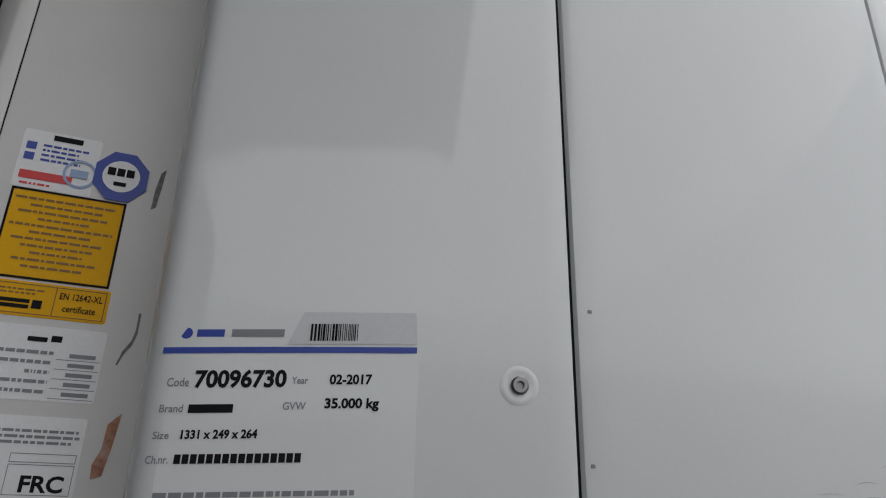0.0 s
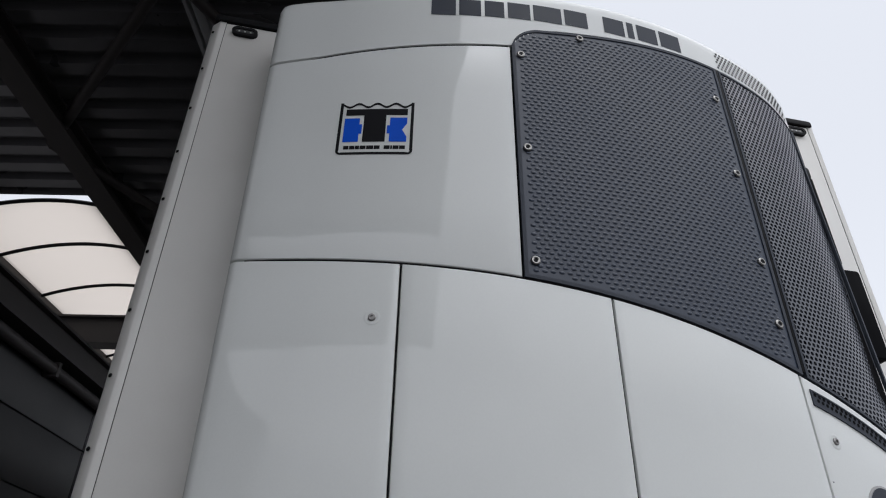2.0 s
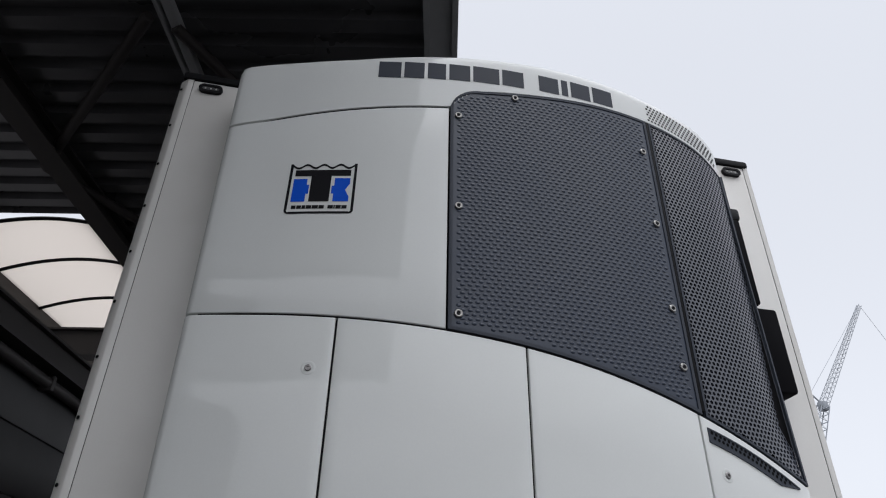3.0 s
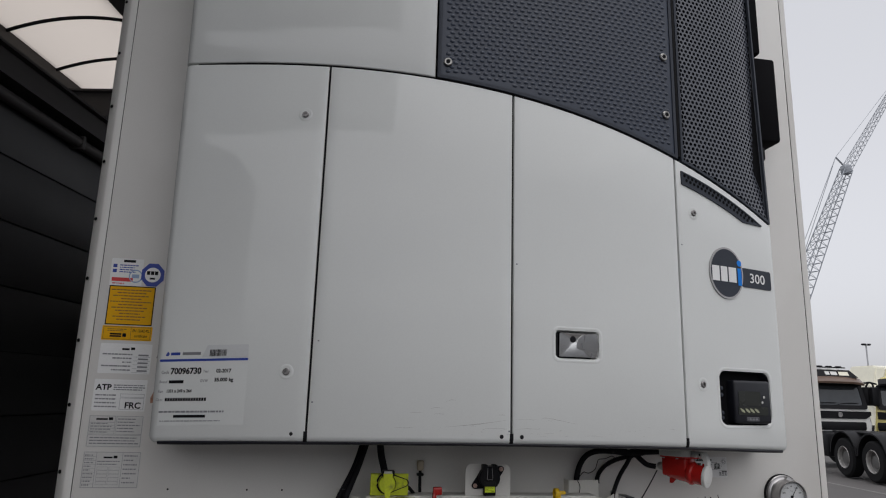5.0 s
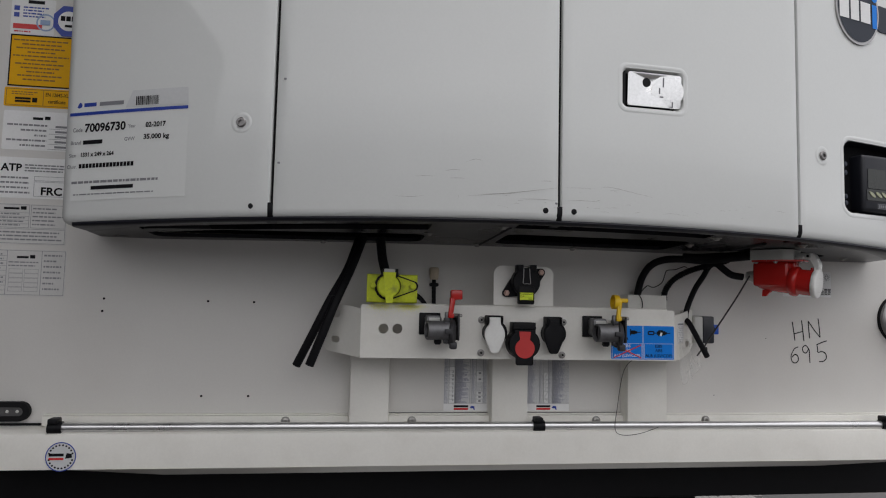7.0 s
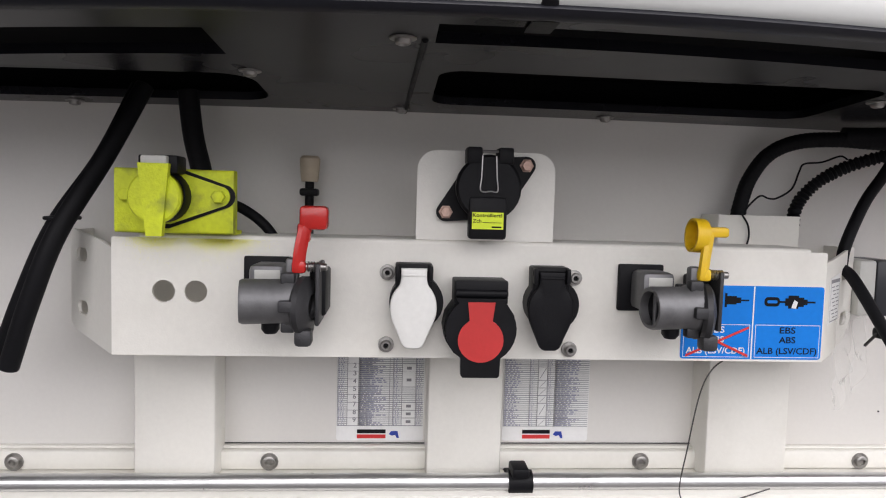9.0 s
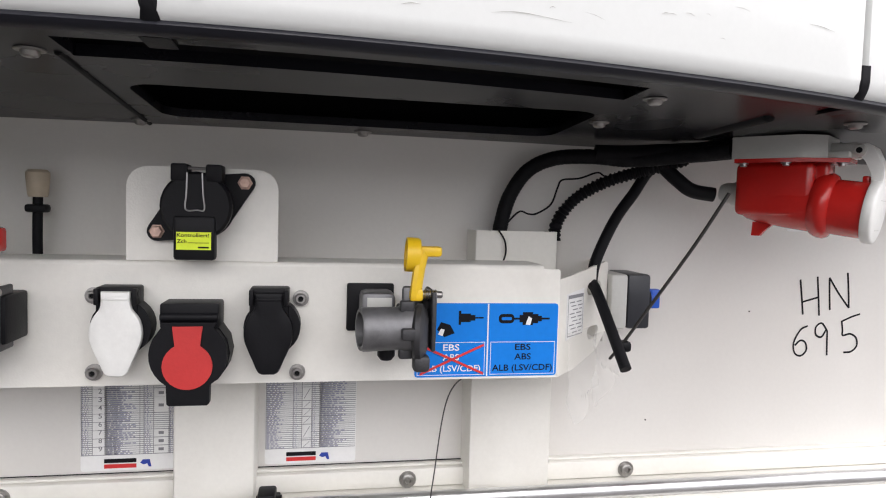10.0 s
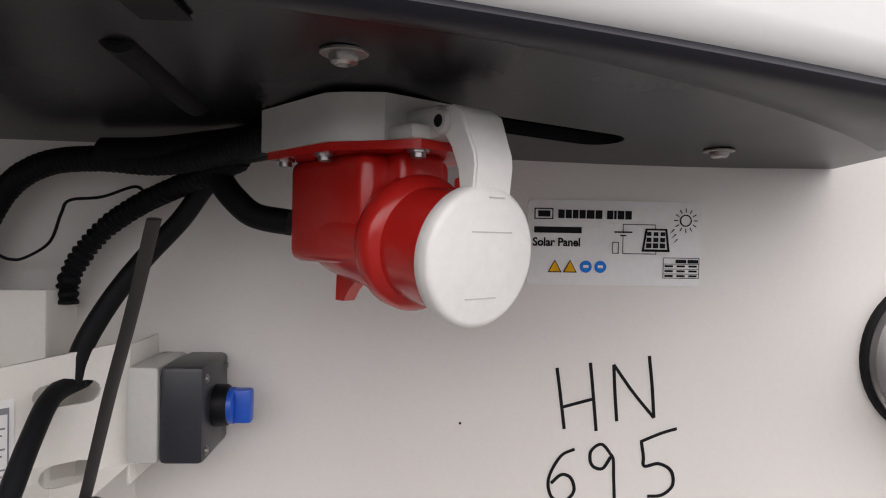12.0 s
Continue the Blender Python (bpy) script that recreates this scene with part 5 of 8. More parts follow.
    polygon(bm, [(-0.999, 1.284), (-0.985, 1.286), (-0.986, 1.294), (-0.996, 1.296)], facing(-0.0878), 0.0006)
    part("print", bm, INK, s)
    part("red_bar", ink(bmesh.new(), -1.032, -1.002, 1.281, 1.286, facing(-0.0878), 0.0006), INKRED, s)
    settle(s)

    # solar notice
    s = sticker("notice_sticker", "white solar panel notice with pictograms", "sticker", 0.752, 0.896, 1.6735, 1.7425, PAPER)
    bm = bmesh.new()
    u = 0.7765
    for w in (5.2, 5, 4.6, 5, 6.4, 5.6, 0, 5, 2, 5.4, 5.4):
        if w:
            ink(bm, u, u + w * 0.001, 1.7275, 1.7345, WALLFACE, 0.0014)
        u += w * 0.001 + (0.0009 if w else 0.003)
    outline_box(bm, 0.757, 0.7725, 1.7265, 1.7355, 0.0009, WALLFACE, 0.0014)
    ink(bm, 0.760, 0.770, 1.7285, 1.7335, WALLFACE, 0.0014)
    part("maker_bar", bm, INK, s)["kind"] = "stuff"
    bm = bmesh.new()
    ink(bm, 0.757, 0.796, 1.7155, 1.7205, WALLFACE, 0.0014)
    part("product_bar", bm, INK, s)
    part("notice_text", write(bmesh.new(), "Solar Panel", 0.756, 1.7050, 0.0065, WALLFACE, 0.039, 0.0014, 0.03), INK, s)
    bm = bmesh.new()
    plate(bm, [(0.8460, 1.7015), (0.8695, 1.7015), (0.8670, 1.7205), (0.8490, 1.7205)], [[(0.8480, 1.7035), (0.8675, 1.7035), (0.8655, 1.7190), (0.8505, 1.7190)]], 0.0004, facing(-0.0014))
    for r in range(3):
        for c in range(3):
            ink(bm, 0.8495 + c * 0.0057 + r * 0.0003, 0.8540 + c * 0.0057 - r * 0.0001, 1.7045 + r * 0.0050, 1.7085 + r * 0.0046, WALLFACE, 0.0016)
    plate(bm, circle(0.8825, 1.7275, 0.0050, 20), [circle(0.8825, 1.7275, 0.0041, 20)], 0.0004, facing(-0.0014))
    for k in range(12):
        a = radians(30 * k)
        c, sn = math.cos(a), math.sin(a)
        polygon(bm, [(0.8825 + r * c - w * sn, 1.7275 + r * sn + w * c) for r, w in ((0.0066, 0.0004), (0.0066, -0.0004), (0.0100, -0.0004), (0.0100, 0.0004))], WALLFACE, 0.0014)
    for u0, u1, v0, v1 in ((0.830, 0.8306, 1.7175, 1.7235), (0.830, 0.8575, 1.7232, 1.7238), (0.857, 0.8575, 1.7205, 1.7238), (0.823, 0.838, 1.7165, 1.7178), (0.828, 0.833, 1.7138, 1.7149), (0.830, 0.8306, 1.7000, 1.7140), (0.830, 0.8580, 1.6994, 1.7000), (0.8576, 0.8582, 1.6994, 1.7015)):
        ink(bm, u0, u1, v0, v1, WALLFACE, 0.0014)
    outline_box(bm, 0.8215, 0.8270, 1.6995, 1.7090, 0.0006, WALLFACE, 0.0014)
    outline_box(bm, 0.8640, 0.8945, 1.6800, 1.6970, 0.0005, WALLFACE, 0.0014)
    for k in range(3):
        ink(bm, 0.8640, 0.8945, 1.6835 + k * 0.0040, 1.6839 + k * 0.0040, WALLFACE, 0.0014)
        for j in range(3):
            ink(bm, 0.8655 + j * 0.0100, 0.8725 + j * 0.0100, 1.6812 + k * 0.0040, 1.6828 + k * 0.0040, WALLFACE, 0.0014)
    for j in (1, 2):
        ink(bm, 0.8645 + j * 0.0100, 0.8735 + j * 0.0100, 1.6925, 1.6955, WALLFACE, 0.0016)
    for k in range(3):
        polygon(bm, [(0.8690 + k * 0.0014, 1.7165 - k * 0.004), (0.8705 + k * 0.0014, 1.7175 - k * 0.004), (0.8735 + k * 0.0014, 1.7200 - k * 0.004), (0.8725 + k * 0.0014, 1.7205 - k * 0.004)], WALLFACE, 0.0014)
    part("pictogram", bm, INK, s)
    for cx in (0.7745, 0.7870):
        bm = bmesh.new()
        polygon(bm, [(cx - 0.0058, 1.6835), (cx + 0.0058, 1.6835), (cx, 1.6940)], WALLFACE, 0.0014)
        tri_sign = part("warning_triangle", bm, INK, s)
        bm = bmesh.new()
        polygon(bm, [(cx - 0.0045, 1.6843), (cx + 0.0045, 1.6843), (cx, 1.6926)], WALLFACE, 0.0018)
        part("triangle_field", bm, ORANGE, tri_sign)
    for cx in (0.8000, 0.8120):
        bm = bmesh.new()
        polygon(bm, circle(cx, 1.6885, 0.0050, 18), WALLFACE, 0.0014)
        disc = part("blue_sign", bm, LABELBLUE, s)
        part("sign_mark", ink(bmesh.new(), cx - 0.0022, cx + 0.0022, 1.6875, 1.6898, WALLFACE, 0.0018), PAPER, disc)
    settle(s)


wall_stickers()


def pen_marks():
    """Handwritten letters and figures in black marker."""
    root = thing("marker_writing", "handwritten black marker letters and figures HN 695", "writing", (0.82, 0, 1.50))
    strokes = {
        "letter_h": ([(0.7785, 1.6055), (0.7815, 1.585), (0.7855, 1.5555)], [(0.7840, 1.5735), (0.7930, 1.5760), (0.8080, 1.5800)], [(0.8060, 1.6100), (0.8085, 1.5880), (0.8120, 1.5540)]),
        "letter_n": ([(0.8290, 1.5620), (0.8270, 1.5850), (0.8255, 1.6085)], [(0.8255, 1.6085), (0.8420, 1.5860), (0.8600, 1.5650)], [(0.8600, 1.5650), (0.8580, 1.5900), (0.8550, 1.6160)]),
        "figure_six": ([(0.7945, 1.5390), (0.7830, 1.5330), (0.7735, 1.5150), (0.7760, 1.5000), (0.7860, 1.4960), (0.7945, 1.5040), (0.7920, 1.5150), (0.7840, 1.5180), (0.7755, 1.5110)],),
        "figure_nine": ([(0.8260, 1.5330), (0.8170, 1.5430), (0.8080, 1.5370), (0.8090, 1.5260), (0.8180, 1.5230), (0.8260, 1.5330), (0.8275, 1.5150), (0.8285, 1.4960)],),
        "figure_five": ([(0.8795, 1.5560), (0.8660, 1.5520), (0.8490, 1.5450)], [(0.8500, 1.5450), (0.8520, 1.5330), (0.8530, 1.5250), (0.8650, 1.5270), (0.8755, 1.5210), (0.8770, 1.5090), (0.8680, 1.5010), (0.8560, 1.5000)]),
    }
    for name, lines_ in strokes.items():
        bm = bmesh.new()
        for pts in lines_:
            hose(bm, [(x, -0.0004, z) for x, z in pts], 0.0014, 6, 6)
        for v in bm.verts:
            v.co.y = -0.0004 + (v.co.y + 0.0004) * 0.25
        part(name, bm, INK, root)
    return settle(root)


pen_marks()


# ---- marks on the wall beside the unit ----
def wall_mark(name, label, category, outline, material):
    ob = mesh_object(name, (lambda b: plate(b, outline, [], 0.0008, facing(-0.0012)))(bmesh.new()), material, False)
    return tagged(ob, label, category)


SMEAR = surface("dark_sealant", (0.17, 0.16, 0.16), 0.6, var=0.3, scale=90, fine=0.2, bump=0.2)
RUSTY = surface("rusty_brown_tape", (0.36, 0.16, 0.09), 0.6, var=0.35, scale=70, fine=0.2, bump=0.2, dirt=0.7, dirt_color=(0.55, 0.48, 0.42), dirt_scale=60)
wall_mark("tape_scrap", "rusty brown tape remnant on the white trailer wall", "tape", [(-1.049, 1.880), (-1.037, 1.884), (-1.032, 1.915), (-1.027, 1.960), (-1.034, 1.953), (-1.041, 1.945), (-1.043, 1.915), (-1.050, 1.897)], RUSTY)
wall_mark("sealant_crack", "dark cracked sealant beside the cooling unit", "sealant", [(-1.046, 2.020), (-1.041, 2.038), (-1.033, 2.052), (-1.030, 2.066), (-1.030, 2.090), (-1.027, 2.090), (-1.027, 2.062), (-1.031, 2.047), (-1.039, 2.034), (-1.044, 2.019)], SMEAR)
wall_mark("sealant_smear", "grey smear of sealant beside the cooling unit", "sealant", [(-1.041, 2.240), (-1.035, 2.245), (-1.032, 2.275), (-1.030, 2.305), (-1.036, 2.298), (-1.040, 2.270)], SMEAR)


# ---- sheet on the cooling unit ----
def stock_sheet():
    root = thing("stock_sheet", "white printed stock sheet on the cooling unit's panel", "sheet", (-0.86, -0.25, 1.83))

    def f(u, v, d):
        return on_front(u, v + 0.040 * (u + 0.80), d)


    def band(material, u0, u1, v0, v1, lift, name, n=10):
        return part(name, ink(bmesh.new(), u0, u1, v0, v1, f, lift, n), material, root)

    band(WHITE, -0.976, -0.735, 1.832, 2.012, 0.0008, "sheet", 16)
    bm = bmesh.new()
    n = 12
    lo = [bm.verts.new(f(u, 2.018, -0.0008)) for u in np.linspace(-0.868, -0.737, n)]
    hi = [bm.verts.new(f(u, 2.053, -0.0008)) for u in np.linspace(-0.854, -0.739, n)]
    for i in range(n - 1):
        bm.faces.new((lo[i], lo[i + 1], hi[i + 1], hi[i]))
    part("grey_tab", bm, PAPERGREY, root, "light grey tab")
    bm = bmesh.new()
    k, u = 0, -0.846
    rnd = random.Random(5)
    while u < -0.799:
        w = rnd.choice((0.0008, 0.0012, 0.0022))
        ink(bm, u, u + w, 2.0215, 2.040, f, 0.0014)
        u += w + rnd.choice((0.0008, 0.0014))
    part("barcode", bm, INK, root)["kind"] = "stuff"
    band(INKBLUE, -0.988, -0.737, 2.0085, 2.0150, 0.0014, "blue_rule", 16)
    bm = bmesh.new()
    polygon(bm, circle(-0.968, 2.030, 0.006, 16), f, 0.0010)
    ink(bm, -0.958, -0.931, 2.026, 2.034, f, 0.0010, 3)
    part("dealer_mark", bm, INKBLUE, root)
    band(INKGREY, -0.924, -0.872, 2.026, 2.034, 0.0010, "dealer_bar", 4)

    def words(text, u, v, h, w, material=INK):
        part("text", write(bmesh.new(), text, u, v, h, f, w, 0.0014, 0.035 if material is INK else 0.012), material, root)

    words("70096730", -0.953, 1.9735, 0.0165, 0.088)
    words("Code", -0.979, 1.9745, 0.0085, 0.021, INKGREY)
    words("Year", -0.860, 1.9765, 0.0070, 0.016, INKGREY)
    words("02-2017", -0.823, 1.9760, 0.0095, 0.042)
    words("Brand", -0.982, 1.9485, 0.0075, 0.022, INKGREY)
    band(INK, -0.955, -0.913, 1.9475, 1.9560, 0.0014, "maker_bar", 3)
    words("GVW", -0.866, 1.9500, 0.0075, 0.022, INKGREY)
    words("35.000 kg", -0.826, 1.9515, 0.0095, 0.053)
    words("Size", -0.984, 1.9225, 0.0070, 0.015, INKGREY)
    words("1331 x 249 x 264", -0.958, 1.9225, 0.0080, 0.071)
    words("Ch.nr.", -0.987, 1.8990, 0.0075, 0.021, INKGREY)
    for k in range(16):
        part("serial_bar", ink(bmesh.new(), -0.961 + k * 0.0074, -0.9550 + k * 0.0074, 1.8985, 1.9075, f, 0.0014), INK, root)
    bm = bmesh.new()
    for u0, u1, v0, v1 in text_rows(-0.975, -0.79, 1.8645, 1.8745, 1, 0.5, 0.0, 21) + text_rows(-0.970, -0.80, 1.842, 1.847, 1, 0.5, 0.0, 22):
        ink(bm, u0, u1, v0, v1, f, 0.0012)
    part("small_print", bm, INKGREY, root)["kind"] = "stuff"
    band(INK, -0.932, -0.842, 1.8535, 1.8610, 0.0014, "address_bar", 6)
    return settle(root)


stock_sheet()


# ---- thermometer ----
def thermometer():
    root = thing("dial_thermometer", "round stainless dial thermometer on the wall", "thermometer", (1.1, 0, 1.55))
    c = Vector((1.104, 0, 1.617))
    ax = (0, -1, 0)
    part("rubber_ring", lathe(bmesh.new(), c, ax, [(0.0700, 0), (0.0700, 0.006), (0.067, 0.008), (0.05, 0.008)], 48), GASKET, root)
    case = part("case", lathe(bmesh.new(), c, ax, [(0.0670, 0.007), (0.0670, 0.010), (0.0645, 0.013), (0.0600, 0.0135), (0.0560, 0.0150), (0.0525, 0.019), (0.0515, 0.023), (0.0510, 0.048), (0.0525, 0.049), (0.0533, 0.052), (0.0533, 0.060), (0.0520, 0.062), (0.0502, 0.061), (0.0495, 0.054)], 48), STEEL, root, "brushed stainless case")
    for a in (80, 210, 330):
        p = c + Vector((0.0605 * math.cos(radians(a)), -0.0142, 0.0605 * math.sin(radians(a))))
        part("case_screw", screw(bmesh.new(), p, ax, 0.0036, 0.003), ZINC, case)
    dial = part("dial", lathe(bmesh.new(), c, ax, [(0.0500, 0.052), (0, 0.052)], 48), PAPERGREY, root, "white dial")
    f = facing(-0.0521)
    bm = bmesh.new()
    for k in range(41):
        a = radians(225 - k * 270 / 40)
        r0 = 0.0415 if k % 5 == 0 else 0.0435
        cs, sn = math.cos(a), math.sin(a)
        polygon(bm, [(c.x + r * cs - w * sn, c.z + r * sn + w * cs) for r, w in ((r0, 0.0004), (r0, -0.0004), (0.0470, -0.0004), (0.0470, 0.0004))], f, 0.0004)
    part("scale", bm, INK, dial)["kind"] = "stuff"
    bm = bmesh.new()
    for k, t in enumerate(("-40", "-30", "-20", "-10", "0", "10", "20", "30", "40")):
        a = radians(225 - k * 270 / 8)
        w = 0.0026 * len(t)
        write(bm, t, c.x + 0.0345 * math.cos(a) - w, c.z + 0.0345 * math.sin(a) - 0.0025, 0.0050, f, 2 * w, 0.0004)
    write(bm, "°C", c.x - 0.004, c.z + 0.016, 0.0045, f, 0.008, 0.0004)
    ink(bm, c.x - 0.007, c.x + 0.007, c.z - 0.0385, c.z - 0.0350, f, 0.0004)
    part("figures", bm, INK, dial)
    a = radians(58)
    d, s = Vector((math.cos(a), 0, math.sin(a))), Vector((-math.sin(a), 0, math.cos(a)))
    bm = bmesh.new()
    lo = c + Vector((0, -0.0545, 0))
    vs = [bm.verts.new(lo + d * u + s * w + Vector((0, y, 0))) for y in (0, -0.0008) for u, w in ((-0.017, -0.0013), (0.0, -0.0012), (0.0400, -0.0003), (0.0400, 0.0003), (0.0, 0.0012), (-0.017, 0.0013))]
    bm.faces.new(vs[:6])
    bm.faces.new(vs[6:])
    for i in range(6):
        bm.faces.new((vs[i], vs[(i + 1) % 6], vs[6 + (i + 1) % 6], vs[6 + i]))
    lathe(bm, c + Vector((0, -0.0520, 0)), ax, [(0.0045, 0), (0.0045, 0.004), (0.003, 0.005), (0, 0.005)], 16)
    part("needle", bm, INK, root, "black needle")
    glass = bpy.data.materials.new("dial_glass")
    glass.use_nodes = True
    p = glass.node_tree.nodes["Principled BSDF"]
    p.inputs["Transmission Weight"].default_value = 1.0
    p.inputs["Roughness"].default_value = 0.02
    p.inputs["IOR"].default_value = 1.05
    pane = part("glass", lathe(bmesh.new(), c, ax, [(0.0500, 0.0585), (0, 0.0585)], 48), glass, root)
    pane.visible_shadow = False
    return settle(root)


thermometer()


# ---- connector bracket ----
FACE = -0.148


def wing_place(x0, y0, x1, y1):
    """Flat places on an upright plate that runs from (x0, y0) to (x1, y1); u from 0 to 1."""
    dx, dy = x1 - x0, y1 - y0
    length = math.hypot(dx, dy)
    nx, ny = -dy / length, dx / length
    if ny > 0:
        nx, ny = -nx, -ny
    return lambda u, v, d: Vector((x0 + dx * u - nx * d, y0 + dy * u - ny * d, v))


def slot_hole(cu, cv, half, r, n=6):
    right = [(cu + half + r * 0.085 / 0.01 * math.cos(radians(-90 + 180 * k / n)), cv + r * math.sin(radians(-90 + 180 * k / n))) for k in range(n + 1)]
    left = [(cu - half + r * 0.085 / 0.01 * math.cos(radians(90 + 180 * k / n)), cv + r * math.sin(radians(90 + 180 * k / n))) for k in range(n + 1)]
    return right + left


LEFT_WING = wing_place(-0.379, FACE, -0.462, -0.052)
RIGHT_WING = wing_place(0.364, FACE, 0.461, -0.055)


def bracket():
    root = thing("connector_bracket", "cream folded steel bracket carrying trailer connectors", "bracket", (0, -0.14, 1.5))
    bm = bmesh.new()
    plate(bm, rounded(-0.379, 0.364, 1.5105, 1.629, 0.002, 2), [circle(-0.3285, 1.5755, 0.0112, 24), circle(-0.2970, 1.5755, 0.0112, 24)], 0.003, facing(FACE))
    part("face_plate", bm, BRACKET, root)
    bm = bmesh.new()
    rows = [(FACE, 1.6285), (FACE + 0.0008, 1.6312), (FACE + 0.003, 1.6328), (FACE + 0.006, 1.6332), (-0.085, 1.6332), (-0.085, 1.6302), (FACE + 0.004, 1.6302), (FACE + 0.003, 1.6285)]
    ends = [[bm.verts.new((x, y, z)) for y, z in rows] for x in (-0.352, 0.345)]
    for i in range(len(rows)):
        j = (i + 1) % len(rows)
        bm.faces.new((ends[0][i], ends[0][j], ends[1][j], ends[1][i]))
    bm.faces.new(ends[0])
    bm.faces.new(ends[1])
    part("top_fold", bm, BRACKET, root)
    bm = bmesh.new()
    plate(bm, [(0, 1.5105), (0, 1.618), (0.25, 1.624), (0.95, 1.632), (1.0, 1.63), (1.0, 1.528), (0.9, 1.52)], [slot_hole(0.70, 1.6045, 0.07, 0.0075), slot_hole(0.68, 1.5470, 0.06, 0.0075)], 0.003, LEFT_WING)
    part("side_wing", bm, BRACKET, root)
    bm = bmesh.new()
    plate(bm, [(0, 1.5105), (0, 1.618), (0.25, 1.621), (0.95, 1.632), (1.0, 1.63), (1.0, 1.545), (0.78, 1.525), (0.3, 1.512)], [slot_hole(0.70, 1.6015, 0.09, 0.0078), slot_hole(0.70, 1.5480, 0.06, 0.0078)], 0.003, RIGHT_WING)
    part("side_wing", bm, BRACKET, root)
    for x in (-0.462, 0.461):
        part("foot", box(bmesh.new(), min(x, x - math.copysign(0.003, x)), max(x, x - math.copysign(0.003, x)), -0.053, 0.0, 1.53, 1.63, bevel=0.001), BRACKET, root)
    for x0, x1, top in ((-0.398, -0.304, 1.60), (-0.0555, 0.0355, 1.60), (0.292, 0.398, 1.6665)):
        y0 = -0.044
        bm = bmesh.new()
        prof = [(x0, 0.0), (x0, y0 + 0.004), (x0 + 0.0015, y0 + 0.001), (x0 + 0.004, y0), (x1 - 0.004, y0), (x1 - 0.0015, y0 + 0.001), (x1, y0 + 0.004), (x1, 0.0), (x1 - 0.003, 0.0), (x1 - 0.003, y0 + 0.003), (x0 + 0.003, y0 + 0.003), (x0 + 0.003, 0.0)]
        ends = [[bm.verts.new((x, y, z)) for x, y in prof] for z in (1.3385, top)]
        for i in range(len(prof)):
            j = (i + 1) % len(prof)
            bm.faces.new((ends[0][i], ends[0][j], ends[1][j], ends[1][i]))
        bm.faces.new(ends[0])
        bm.faces.new(ends[1])
        part("post", bm, BRACKET, root, "cream folded channel post")
    bm = bmesh.new()
    plate(bm, [(-0.078, 1.6332), (0.0645, 1.6332), *[(x, z) for x, z in rounded(-0.078, 0.0645, 1.60, 1.7245, 0.02, 6)[7:21]]], [], 0.003, facing(-0.1465))
    part("upright_plate", bm, BRACKET, root, "cream plate with rounded top corners")
    for x, z in ((-0.1060, 1.5990), (-0.1060, 1.5245), (0.0880, 1.5970), (0.0855, 1.5215)):
        bolt = part("flange_bolt", screw(bmesh.new(), (x, FACE, z), (0, -1, 0), 0.0056, 0.0085), ZINC, root, "zinc socket bolt")
        # black disc paints the shade of the bolt's socket recess
        part("socket_hole", lathe(bmesh.new(), (x, FACE - 0.0052, z), (0, -1, 0), [(0.0027, 0), (0.0027, 0.0003), (0, 0.0003)], 6), GASKET, bolt)
    # small notice on the wing
    bm = bmesh.new()
    plate(bm, [(0.13, 1.548), (0.47, 1.553), (0.47, 1.604), (0.13, 1.600)], [], 0.0006, lambda u, v, d: RIGHT_WING(u, v, d - 0.0008))
    note = part("wing_label", bm, PAPER, root, "small white label")
    bm = bmesh.new()
    for k in range(9):
        a = 0.18 + 0.03 * ((k * 7) % 3)
        ink(bm, a, a + 0.10, 1.5895 - k * 0.0043, 1.5907 - k * 0.0043, RIGHT_WING, 0.0012)
        ink(bm, a + 0.13, 0.41 + 0.012 * ((k * 5) % 3), 1.5895 - k * 0.0043, 1.5907 - k * 0.0043, RIGHT_WING, 0.0012)
    for a, b, v0, v1 in ((0.15, 0.45, 1.5945, 1.5985), (0.15, 0.157, 1.5525, 1.5945), (0.443, 0.45, 1.5525, 1.5945), (0.15, 0.45, 1.5515, 1.5525)):
        ink(bm, a, b, v0, v1, RIGHT_WING, 0.0012)
    part("label_print", bm, INKGREY, note)["kind"] = "stuff"
    return settle(root)


bracket()


